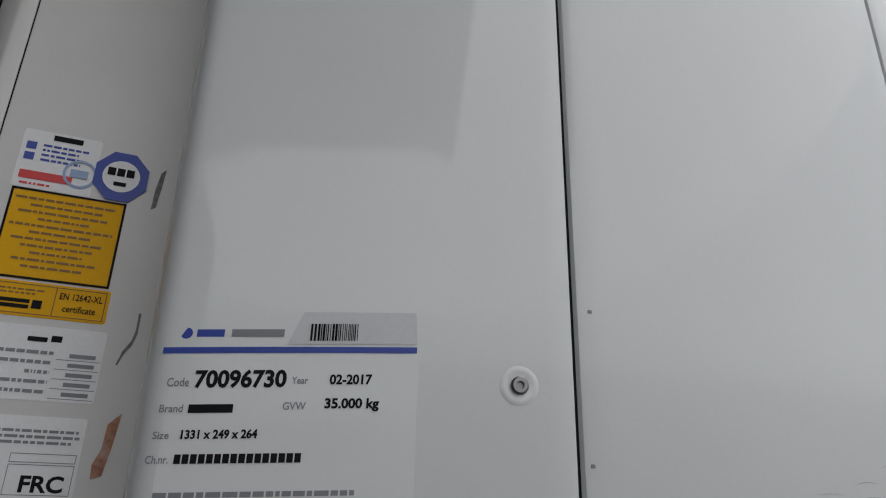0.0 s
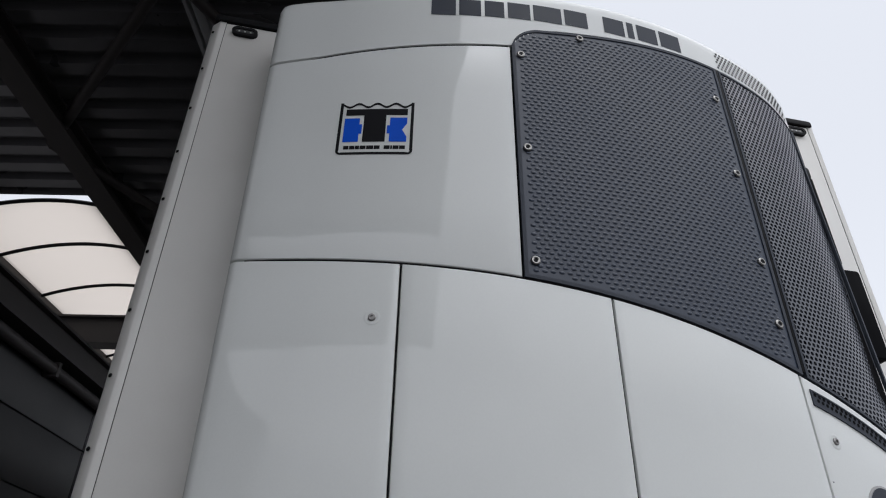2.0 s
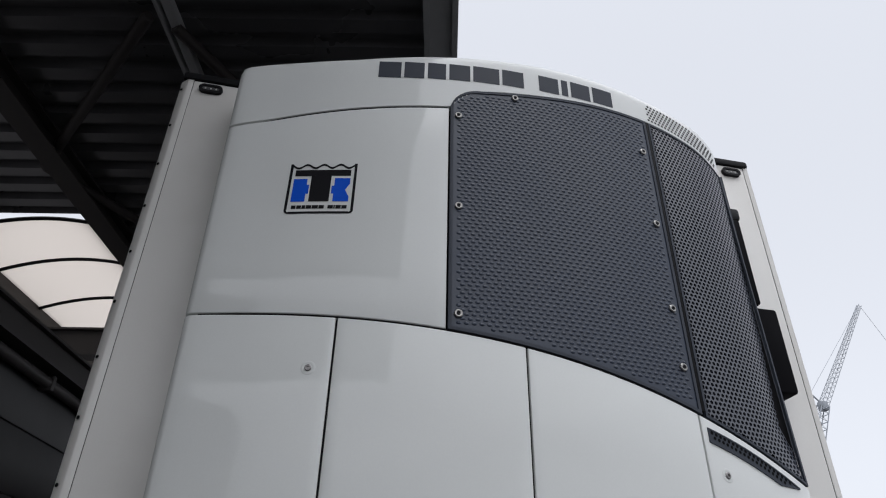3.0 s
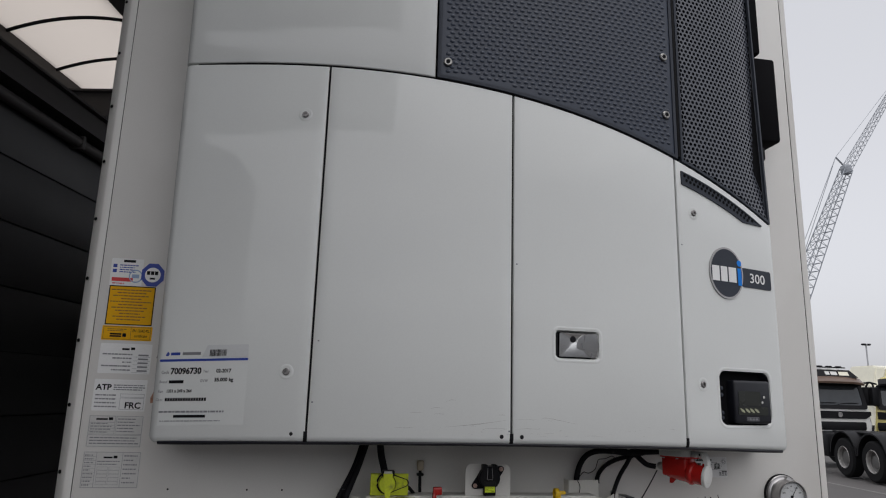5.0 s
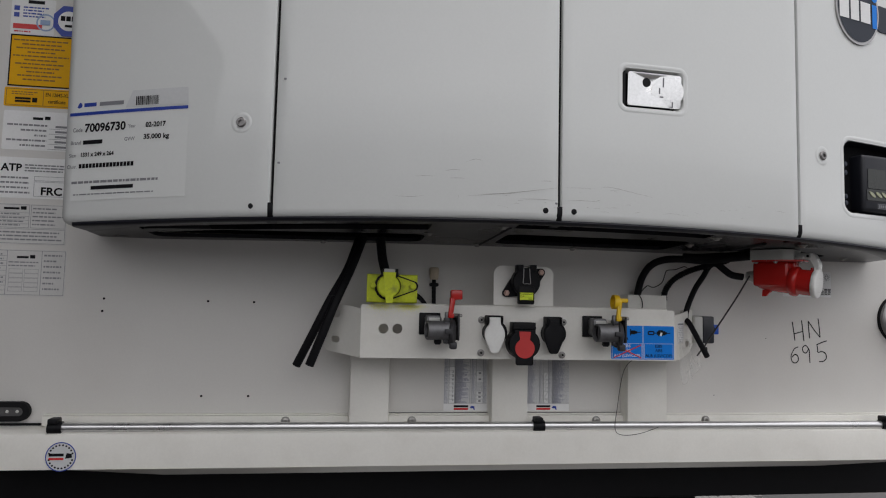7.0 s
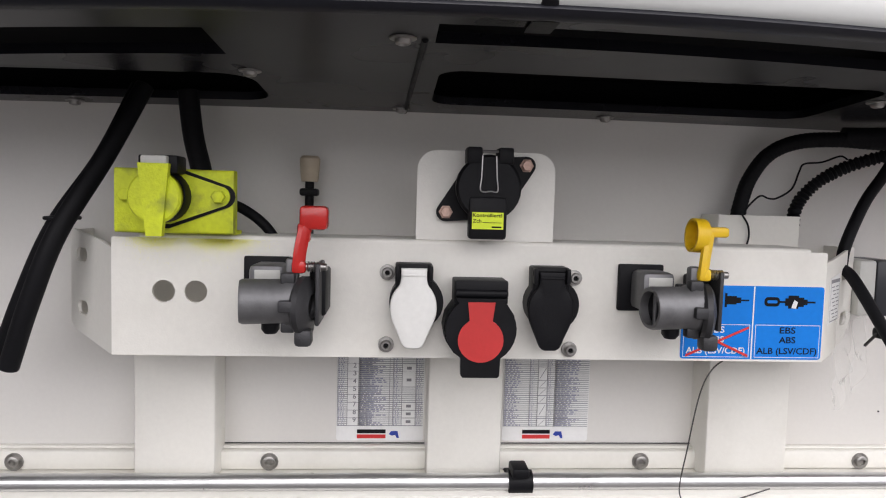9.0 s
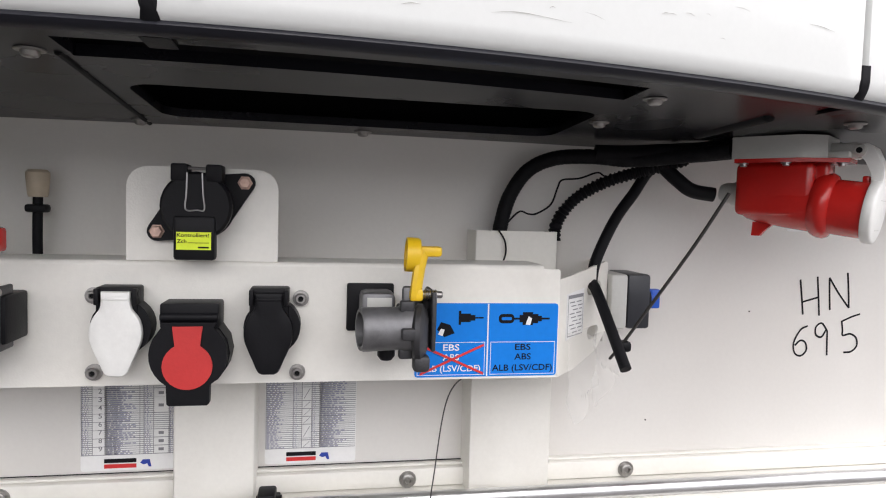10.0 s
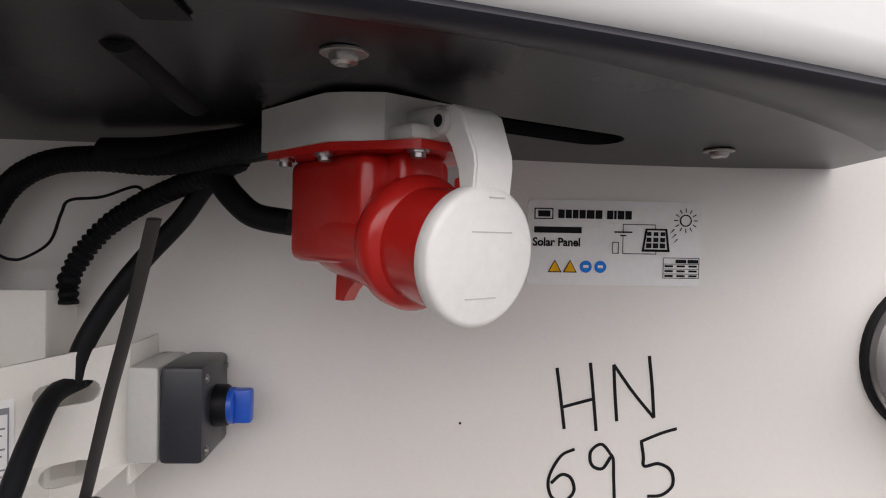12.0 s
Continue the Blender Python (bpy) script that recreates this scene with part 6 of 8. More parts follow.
def socket_small(cx, cz, lid, label):
    """Seven-pin socket: black body with hinge block, spring lid that narrows to a tab."""
    root = thing("trailer_socket", label, "socket", (cx, FACE, cz - 0.04), "trailer sockets on the bracket")
    y = FACE
    bm = bmesh.new()
    plate(bm, circle(cx + 0.003, cz + 0.006, 0.0270, 28), [], 0.022, facing(y - 0.022))
    box(bm, cx - 0.0185, cx + 0.0185, y - 0.024, y, cz + 0.016, cz + 0.0445, bevel=0.002)
    part("body", bm, BLACK, root)
    part("hinge_pin", rod(bmesh.new(), (cx - 0.019, y - 0.021, cz + 0.038), (cx + 0.019, y - 0.021, cz + 0.038), 0.004), BLACK, root)
    half = [(0.0405, 0.0128), (0.0300, 0.0129), (0.0240, 0.0142), (0.0190, 0.0178), (0.0120, 0.0215), (0.0030, 0.0232), (-0.0060, 0.0225), (-0.0160, 0.0190), (-0.0260, 0.0146), (-0.0330, 0.0118), (-0.0375, 0.0092), (-0.0395, 0.0055)]
    right = smooth_line([(w, 0, v) for v, w in half], 3)
    out = [(p[0], p[2]) for p in right] + [(-p[0], p[2]) for p in right[::-1]]
    bm = bmesh.new()
    rings = [[bm.verts.new((cx + u * f, y - 0.023 - d, cz + v * f)) for u, v in out] for f, d in ((1.0, 0.0), (1.0, 0.0040), (0.975, 0.0054), (0.90, 0.0062), (0.55, 0.0070))]
    for a, b in zip(rings, rings[1:]):
        for k in range(len(out)):
            q = (k + 1) % len(out)
            bm.faces.new((a[k], a[q], b[q], b[k]))
    bm.faces.new(rings[-1])
    bm.faces.new(rings[0][::-1])
    top = part("lid", bm, lid, root)
    for q in (-0.0165, 0.0165):
        part("hinge_cheek", box(bmesh.new(), cx + q - 0.002, cx + q + 0.002, y - 0.030, y - 0.018, cz + 0.028, cz + 0.0435, bevel=0.001), BLACK, root)
    part("lid_ridge", box(bmesh.new(), cx - 0.0118, cx + 0.0118, y - 0.0305, y - 0.028, cz + 0.0325, cz + 0.0350, bevel=0.0008), lid, top)
    return settle(root)


socket_small(-0.0795, 1.5655, CAPWHITE, "seven-pin trailer socket with a white lid on the bracket")
socket_small(0.0585, 1.5650, BLACK, "seven-pin trailer socket with a black lid on the bracket")


def socket_large():
    cx, cz, y = -0.0130, 1.5480, FACE
    root = thing("trailer_socket", "large black trailer socket with a red lid patch", "socket", (cx, y, 1.5), "trailer sockets on the bracket")
    bm = bmesh.new()
    plate(bm, [(cx + 0.0365 * math.cos(radians(22.5 * k)), cz + 0.0355 * math.sin(radians(22.5 * k))) for k in range(16)], [], 0.03, facing(y - 0.030))
    box(bm, cx - 0.0265, cx + 0.0265, y - 0.034, y, cz + 0.024, cz + 0.0480, bevel=0.002)
    part("body", bm, BLACK, root)
    part("hinge_pin", rod(bmesh.new(), (cx - 0.0262, y - 0.033, cz + 0.0350), (cx + 0.0262, y - 0.033, cz + 0.0350), 0.0042), BLACK, root)
    bm = bmesh.new()
    plate(bm, [*[(cx + 0.0350 * math.cos(radians(a)), cz + 0.0340 * math.sin(radians(a))) for a in np.linspace(-56, 50, 10)], (cx + 0.0250, cz + 0.031), (cx - 0.0250, cz + 0.031),
               *[(cx + 0.0350 * math.cos(radians(a)), cz + 0.0340 * math.sin(radians(a))) for a in np.linspace(130, 236, 10)], (cx - 0.0190, cz - 0.0455), (cx - 0.0170, cz - 0.0475), (cx + 0.0170, cz - 0.0475), (cx + 0.0190, cz - 0.0455)], [], 0.009, facing(y - 0.040))
    lid = part("lid", bm, BLACK, root)
    bm = bmesh.new()
    ring = [(cx - 0.0005 + 0.0225 * math.cos(radians(a)), cz - 0.010 + 0.0220 * math.sin(radians(a))) for a in range(-240, 61, 12)]
    plate(bm, [*ring, (cx + 0.0130, cz + 0.0275), (cx - 0.0140, cz + 0.0275)], [], 0.0018, facing(y - 0.0415))
    part("lid_patch", bm, REDMATT, lid, "red keyhole-shaped patch")
    return settle(root)


socket_large()


def socket_fifteen():
    """Round socket on a slanting two-bolt flange, with a hinged lid and its wire spring."""
    cx, cz, y = -0.0085, 1.6880, -0.1465
    root = thing("trailer_socket", "black fifteen-pin socket with hinged lid on the upright plate", "socket", (cx, y, 1.64), "trailer sockets on the bracket")
    a, b = Vector((-0.0485, 0, 1.6620)), Vector((0.0330, 0, 1.7110))
    bm = bmesh.new()
    d = (b - a).normalized()
    s = Vector((-d.z, 0, d.x))
    c = (a + b) / 2
    pts = []
    for p, ang in ((b, 0), (c, 90), (a, 180), (c, 270)):
        r = 0.0095 if p is not c else 0.031
        for k in range(-3, 4):
            t = radians(ang + k * (22 if p is not c else 12))
            q = p + (d * math.cos(t) + s * math.sin(t)) * r
            pts.append((q.x, q.z))
    plate(bm, pts, [], 0.006, facing(y - 0.006))
    part("flange", bm, BLACK, root)
    for p in (a, b):
        bm = bmesh.new()
        lathe(bm, (p.x, y - 0.006, p.z), (0, -1, 0), [(0.0072, 0), (0.0072, 0.0015), (0.0060, 0.0016), (0.0060, 0.0050), (0.0050, 0.0060), (0, 0.0060)], 6)
        part("flange_bolt", bm, COPPERY, root, "reddish hexagon bolt")
    part("body", lathe(bmesh.new(), (cx, y, cz), (0, -1, 0), [(0.031, 0.004), (0.031, 0.022), (0.029, 0.024), (0, 0.024)], 28), BLACK, root)
    bm = lathe(bmesh.new(), (cx, y, cz - 0.001), (0, -1, 0), [(0.0325, 0.024), (0.0325, 0.030), (0.030, 0.033), (0, 0.034)], 28)
    box(bm, cx - 0.0225, cx - 0.0075, y - 0.034, y - 0.010, cz + 0.022, cz + 0.0385, bevel=0.002)
    box(bm, cx + 0.0085, cx + 0.0235, y - 0.034, y - 0.010, cz + 0.022, cz + 0.0385, bevel=0.002)
    box(bm, cx - 0.0195, cx + 0.0180, y - 0.036, y - 0.022, cz - 0.0515, cz - 0.010, bevel=0.003)
    lid = part("lid", bm, BLACK, root)
    bm = bmesh.new()
    hose(bm, [(cx - 0.0075, y - 0.0345, cz + 0.030), (cx - 0.0080, y - 0.0352, cz + 0.010), (cx - 0.0085, y - 0.0352, cz - 0.0040), (cx + 0.0015, y - 0.0352, cz - 0.0045), (cx + 0.0080, y - 0.0352, cz - 0.0040), (cx + 0.0070, y - 0.0352, cz + 0.010), (cx + 0.0060, y - 0.0345, cz + 0.030)], 0.0008, 6, 6)
    rod(bm, (cx - 0.012, y - 0.030, cz + 0.0345), (cx + 0.012, y - 0.030, cz + 0.0345), 0.0014, 8)
    part("wire_spring", bm, STEEL, lid, "thin steel wire spring")
    f = facing(y - 0.0362)
    bm = ink(bmesh.new(), cx - 0.0165, cx + 0.0145, cz - 0.0415, cz - 0.0250, f, 0.0004)
    tag = part("check_label", bm, surface("neon_label", (0.72, 0.86, 0.03), 0.5, bump=0), lid, "neon yellow check label")
    part("check_text", write(write(bmesh.new(), "Kontrolliert!", cx - 0.0158, cz - 0.0295, 0.0034, f, 0.0285, 0.0008), "Zch", cx - 0.0158, cz - 0.0352, 0.0034, f, 0.0085, 0.0008), INK, tag)
    bm = ink(bmesh.new(), cx - 0.006, cx + 0.0125, cz - 0.0352, cz - 0.0347, f, 0.0008)
    ink(bm, cx + 0.003, cx + 0.0125, cz - 0.0400, cz - 0.0385, f, 0.0008)
    part("check_line", bm, INK, tag)
    return settle(root)


socket_fifteen()


def sprayed_socket():
    """Socket in a square channel, sprayed over with neon paint."""
    root = thing("sprayed_socket", "socket and channel oversprayed with neon yellow paint", "socket", (-0.31, -0.12, 1.634))
    bm = bmesh.new()
    prof = rounded(-0.166, -0.150, 1.6345, 1.6965, 0.003, 3)
    ends = [[bm.verts.new((x, yy, zz)) for yy, zz in prof] for x in (-0.3685, -0.2565)]
    for i in range(len(prof)):
        j = (i + 1) % len(prof)
        bm.faces.new((ends[0][i], ends[0][j], ends[1][j], ends[1][i]))
    bm.faces.new(ends[0])
    bm.faces.new(ends[1])
    part("channel", bm, NEON, root)
    part("channel_foot", box(bmesh.new(), -0.3685, -0.2565, -0.152, -0.128, 1.6335, 1.6375, bevel=0.001), NEON, root)
    c, z = -0.3200, 1.6700
    bm = bmesh.new()
    pts = [(c + 0.0270 * math.cos(radians(a)), z + 0.0270 * math.sin(radians(a))) for a in range(60, 301, 20)]
    pts += [(-0.2690 + 0.0100 * math.cos(radians(a)), z + 0.0010 + 0.0100 * math.sin(radians(a))) for a in range(-60, 61, 20)]
    plate(bm, pts, [], 0.004, facing(-0.170))
    part("flange", bm, NEON, root)
    part("gasket_edge", (lambda b: plate(b, [(x + (x + 0.30) * 0.11, zz + (zz - z) * 0.16) for x, zz in pts], [], 0.002, facing(-0.1675)))(bmesh.new()), BLACK, root)
    part("body", lathe(bmesh.new(), (c, -0.168, z), (0, -1, 0), [(0.0250, 0), (0.0250, 0.019), (0.0235, 0.021)], 28), BLACK, root)
    bm = lathe(bmesh.new(), (c - 0.002, -0.168, z - 0.001), (0, -1, 0), [(0.0245, 0.019), (0.0245, 0.025), (0.0225, 0.027), (0, 0.028)], 28)
    outline = [(c - 0.0075, z - 0.0370), (c + 0.0065, z - 0.0370), (c + 0.0130, z + 0.030), (c - 0.0150, z + 0.030)]
    plate(bm, outline, [], 0.008, facing(-0.199))
    lid = part("lid", bm, NEON, root)
    part("hinge", box(bmesh.new(), c - 0.017, c + 0.019, -0.192, -0.165, z + 0.021, z + 0.038, bevel=0.002), BLACK, root)
    part("hinge_pad", box(bmesh.new(), c - 0.013, c + 0.011, -0.198, -0.188, z + 0.028, z + 0.0375, bevel=0.002), LIGHTGREY, root)
    for x in (-0.2690, -0.3560):
        part("flange_bolt", lathe(bmesh.new(), (x, -0.170, z + 0.0010), (0, -1, 0), [(0.0078, 0), (0.0078, 0.001), (0.0066, 0.0012), (0.0066, 0.0060), (0.0058, 0.0066), (0, 0.0066)], 6), NEON, root)
    return settle(root)


sprayed_socket()

# spray dust on the bracket: fine specks
rnd = random.Random(11)
vs, fs = [], []
for k in range(14000):
    u, v = rnd.choice((rnd.gauss(-0.335, 0.014), rnd.gauss(-0.276, 0.014), rnd.gauss(-0.272, 0.020))), 1.6290 - abs(rnd.gauss(0, 0.0055)) * (1.0 if rnd.random() < 0.9 else 2.2)
    r = 0.00012 + 0.00022 * rnd.random() ** 2
    if v > 1.592 and -0.377 < u < -0.215:
        b = len(vs)
        vs += [(u + r * math.cos(k * 0.7 + i * 2.094), FACE - 0.0004, v + r * math.sin(k * 0.7 + i * 2.094)) for i in range(3)]
        fs.append((b, b + 1, b + 2))
me = bpy.data.meshes.new("paint_overspray")
me.from_pydata(vs, [], fs)
me.materials.append(surface("neon_spray_dust", (0.86, 0.84, 0.06), 0.6, bump=0))
tagged(new("paint_overspray", me), "neon yellow overspray specks on the bracket", "paint", kind="stuff")


CASTDARK = surface("dark_cast_metal", (0.045, 0.045, 0.048), 0.5, 0.4, var=0.2, scale=40, fine=0.1, bump=0.15, bump_scale=600)


def coupling(dx, lid, label, open_cap):
    """Cast palm coupling: square base, barrel that points aside, dark disc, and a lid that is flipped up. dx: place of the disc."""
    root = thing("air_coupling", label, "coupling", (dx, FACE, 1.55), "air couplings on the bracket")
    z, y = 1.5765, -0.2060
    base_x = dx - 0.036
    part("base_gasket", box(bmesh.new(), base_x - 0.030, base_x + 0.018, FACE - 0.006, FACE, 1.5640, 1.6130, bevel=0.002), BLACK, root)
    body = part("body", box(bmesh.new(), base_x - 0.018, base_x + 0.016, -0.190, FACE - 0.004, 1.5680, 1.6080, bevel=0.006), CASTALU, root, "grey cast aluminium body")
    ax = Vector((-1, -0.16, 0)).normalized()
    end = Vector((dx - 0.004, y, z))
    bm = bmesh.new()
    lathe(bm, end, ax, [(0.0150, 0.0), (0.0225, 0.002), (0.0225, 0.012), (0.0205, 0.016), (0.0208, 0.050), (0.0195, 0.053), (0.0165, 0.053), (0.0160, 0.044), (0.0, 0.044)], 28)
    part("barrel", bm, CASTALU, body)
    part("hinge_lug", box(bmesh.new(), dx - 0.016, dx - 0.004, y - 0.006, y + 0.006, z + 0.015, z + 0.0400, bevel=0.003), CASTALU, body)
    part("cast_mark", box(bmesh.new(), base_x - 0.012, base_x + 0.012, -0.1905, -0.189, 1.594, 1.603, bevel=0.0004), LIGHTGREY, body)
    for k in range(5):
        a = radians(40 + 72 * k)
        bm = box(bmesh.new(), dx - 0.019, dx - 0.006, y - 0.0055 + 0.0235 * math.cos(a), y + 0.0055 + 0.0235 * math.cos(a), z - 0.0055 + 0.0235 * math.sin(a), z + 0.0055 + 0.0235 * math.sin(a), bevel=0.002)
        part("claw", bm, CASTDARK, body)
    # black disc set into the barrel stands in for the shade of its opening
    part("mouth", lathe(bmesh.new(), end + ax * 0.0446, ax, [(0.0162, 0.0), (0.0, 0.0)], 24), BLACK, root)
    part("mouth_bar", rod(bmesh.new(), end + ax * 0.0465 + Vector((0, 0, -0.016)), end + ax * 0.0465 + Vector((0, 0, 0.016)), 0.0022, 10), CASTALU, root)
    bm = lathe(bmesh.new(), Vector((dx, y - 0.002, z - 0.004)), (1, -0.25, 0.0), [(0.0, -0.004), (0.0245, -0.004), (0.0275, -0.001), (0.0275, 0.004), (0.023, 0.007), (0.012, 0.010), (0.010, 0.005), (0.0, 0.005)], 28)
    box(bm, dx - 0.006, dx + 0.010, y - 0.018, y - 0.002, z - 0.040, z - 0.024, bevel=0.004)
    box(bm, dx - 0.004, dx + 0.008, y + 0.010, y + 0.024, z - 0.034, z - 0.016, bevel=0.004)
    part("coupling_disc", bm, CASTDARK, root, "dark coupling disc with claws")
    bm = box(bmesh.new(), dx + 0.004, dx + 0.020, y + 0.010, FACE - 0.001, z - 0.016, z + 0.028, bevel=0.003)
    part("side_block", bm, BLACK, root)
    bm = box(bmesh.new(), dx + 0.0115, dx + 0.016, y - 0.010, y + 0.036, z - 0.022, z + 0.036, bevel=0.002)
    part("guard_plate", bm, CASTDARK, root)
    hz = z + 0.0325
    part("hinge_pin", rod(bmesh.new(), (dx - 0.010, y - 0.004, hz), (dx + 0.022, y - 0.004, hz), 0.0034, 12), ZINC, root)
    bm = bmesh.new()
    for k in range(5):
        lathe(bm, (dx + 0.004 + k * 0.0026, y - 0.004, hz), (1, 0, 0), [(0.0042, 0), (0.0052, 0.001), (0.0042, 0.002)], 14)
    part("spring", bm, STEEL, root)
    bm = bmesh.new()
    arm = [(dx - 0.004, y - 0.006, hz - 0.002), (dx - 0.003, y - 0.006, hz + 0.012), (dx + 0.000, y - 0.004, hz + 0.030), (dx + 0.003, y - 0.001, hz + 0.040)]
    hose(bm, arm, 0.0070, 8, 4, flat=0.7)
    box(bm, dx - 0.010, dx + 0.003, y - 0.011, y - 0.001, hz - 0.006, hz + 0.006, bevel=0.003)
    if open_cap:
        lathe(bm, Vector((dx + 0.000, y + 0.004, hz + 0.037)), Vector((-1.0, 0.03, 0.05)), [(0.0, 0.0), (0.0155, 0.0), (0.0165, 0.002), (0.0165, 0.013), (0.0145, 0.013), (0.0140, 0.003), (0, 0.003)], 24)
        box(bm, dx + 0.000, dx + 0.021, y - 0.006, y + 0.006, hz + 0.036, hz + 0.046, bevel=0.003)
    else:
        box(bm, dx - 0.004, dx + 0.022, y - 0.008, y + 0.012, hz + 0.034, hz + 0.056, bevel=0.004)
        box(bm, dx - 0.006, dx + 0.006, y - 0.006, y + 0.006, hz + 0.022, hz + 0.040, bevel=0.003)
    part("lid", bm, lid, root)
    part("drain_plug", lathe(bmesh.new(), (dx - 0.030, y + 0.002, z - 0.019), (0, 0, -1), [(0.0, 0), (0.0085, 0.0), (0.0085, 0.008), (0.0055, 0.012), (0, 0.012)], 14), BLACK, root)
    return settle(root)


coupling(-0.1830, RED, "cast air coupling with its red lid flipped up", False)
coupling(0.2000, YELLOWH, "cast air coupling with its yellow lid flipped up", True)


def blue_notice():
    f = facing(FACE)
    root = sticker("coupling_notice", "blue coupling notice with a crossed-out field", "sticker", 0.2060, 0.3625, 1.5130, 1.5920, LABELBLUE, 0.0006, f)
    bm = bmesh.new()
    ink(bm, 0.2835, 0.2850, 1.5135, 1.5915, f, 0.0010)
    for a, b in ((0.2085, 0.2815), (0.2875, 0.3600)):
        outline_box(bm, a, b, 1.5150, 1.5505, 0.0006, f, 0.0010)
    part("white_rule", bm, PAPER, root)
    bm = bmesh.new()
    for t, u, v, w in (("EBS", 0.2360, 1.5415, 0.0175), ("ABS", 0.2360, 1.5310, 0.0175), ("ALB (LSV/CDF)", 0.2120, 1.5190, 0.0650)):
        write(bm, t, u, v, 0.0066, f, w, 0.0010)
    part("white_text", bm, PAPER, root)
    bm = bmesh.new()
    for t, u, v, w in (("EBS", 0.3150, 1.5415, 0.0175), ("ABS", 0.3145, 1.5310, 0.0185), ("ALB (LSV/CDF)", 0.2900, 1.5190, 0.0675)):
        write(bm, t, u, v, 0.0066, f, w, 0.0010)
    part("black_text", bm, INK, root)
    bm = bmesh.new()
    for z0, z1 in ((1.5165, 1.5475), (1.5475, 1.5165)):
        polygon(bm, [(0.2115, z0 - 0.0014), (0.2115, z0 + 0.0014), (0.2800, z1 + 0.0014), (0.2800, z1 - 0.0014)], f, 0.0016 if z0 < z1 else 0.0019)
    part("red_cross", bm, INKRED, root)
    bm = bmesh.new()
    for x0 in (0.2960,):
        plate(bm, rounded(x0, x0 + 0.0170, 1.5705, 1.5805, 0.004), [rounded(x0 + 0.003, x0 + 0.0145, 1.5738, 1.5772, 0.0015)], 0.0003, facing(FACE - 0.0010))
    ink(bm, 0.3130, 0.3190, 1.5745, 1.5765, f, 0.0010)
    for u0, u1, h in ((0.3190, 0.3225, 0.0040), (0.3225, 0.3340, 0.0070), (0.3340, 0.3400, 0.0050), (0.3400, 0.3440, 0.0030), (0.3440, 0.3530, 0.0010)):
        ink(bm, u0, u1, 1.5755 - h, 1.5755 + h, f, 0.0010)
    for u0, u1, h in ((0.2520, 0.2545, 0.0075), (0.2545, 0.2650, 0.0045), (0.2650, 0.2700, 0.0030), (0.2700, 0.2790, 0.0008)):
        ink(bm, u0, u1, 1.5765 - h, 1.5765 + h, f, 0.0010)
    polygon(bm, [(0.2290, 1.5640), (0.2370, 1.5560), (0.2480, 1.5600), (0.2430, 1.5690), (0.2330, 1.5720)], f, 0.0010)
    plate(bm, rounded(0.2105, 0.2275, 1.5705, 1.5805, 0.004), [rounded(0.2135, 0.2245, 1.5738, 1.5772, 0.0015)], 0.0003, facing(FACE - 0.0010))
    part("pictogram", bm, INK, root)
    bm = bmesh.new()
    polygon(bm, [(0.3260, 1.5690), (0.3310, 1.5685), (0.3330, 1.5755), (0.3290, 1.5780), (0.3270, 1.5730)], f, 0.0014)
    polygon(bm, [(0.2300, 1.5590), (0.2350, 1.5570), (0.2370, 1.5640), (0.2330, 1.5650)], f, 0.0014)
    part("white_glove_shape", bm, PAPER, root)["kind"] = "stuff"
    return settle(root)


blue_notice()


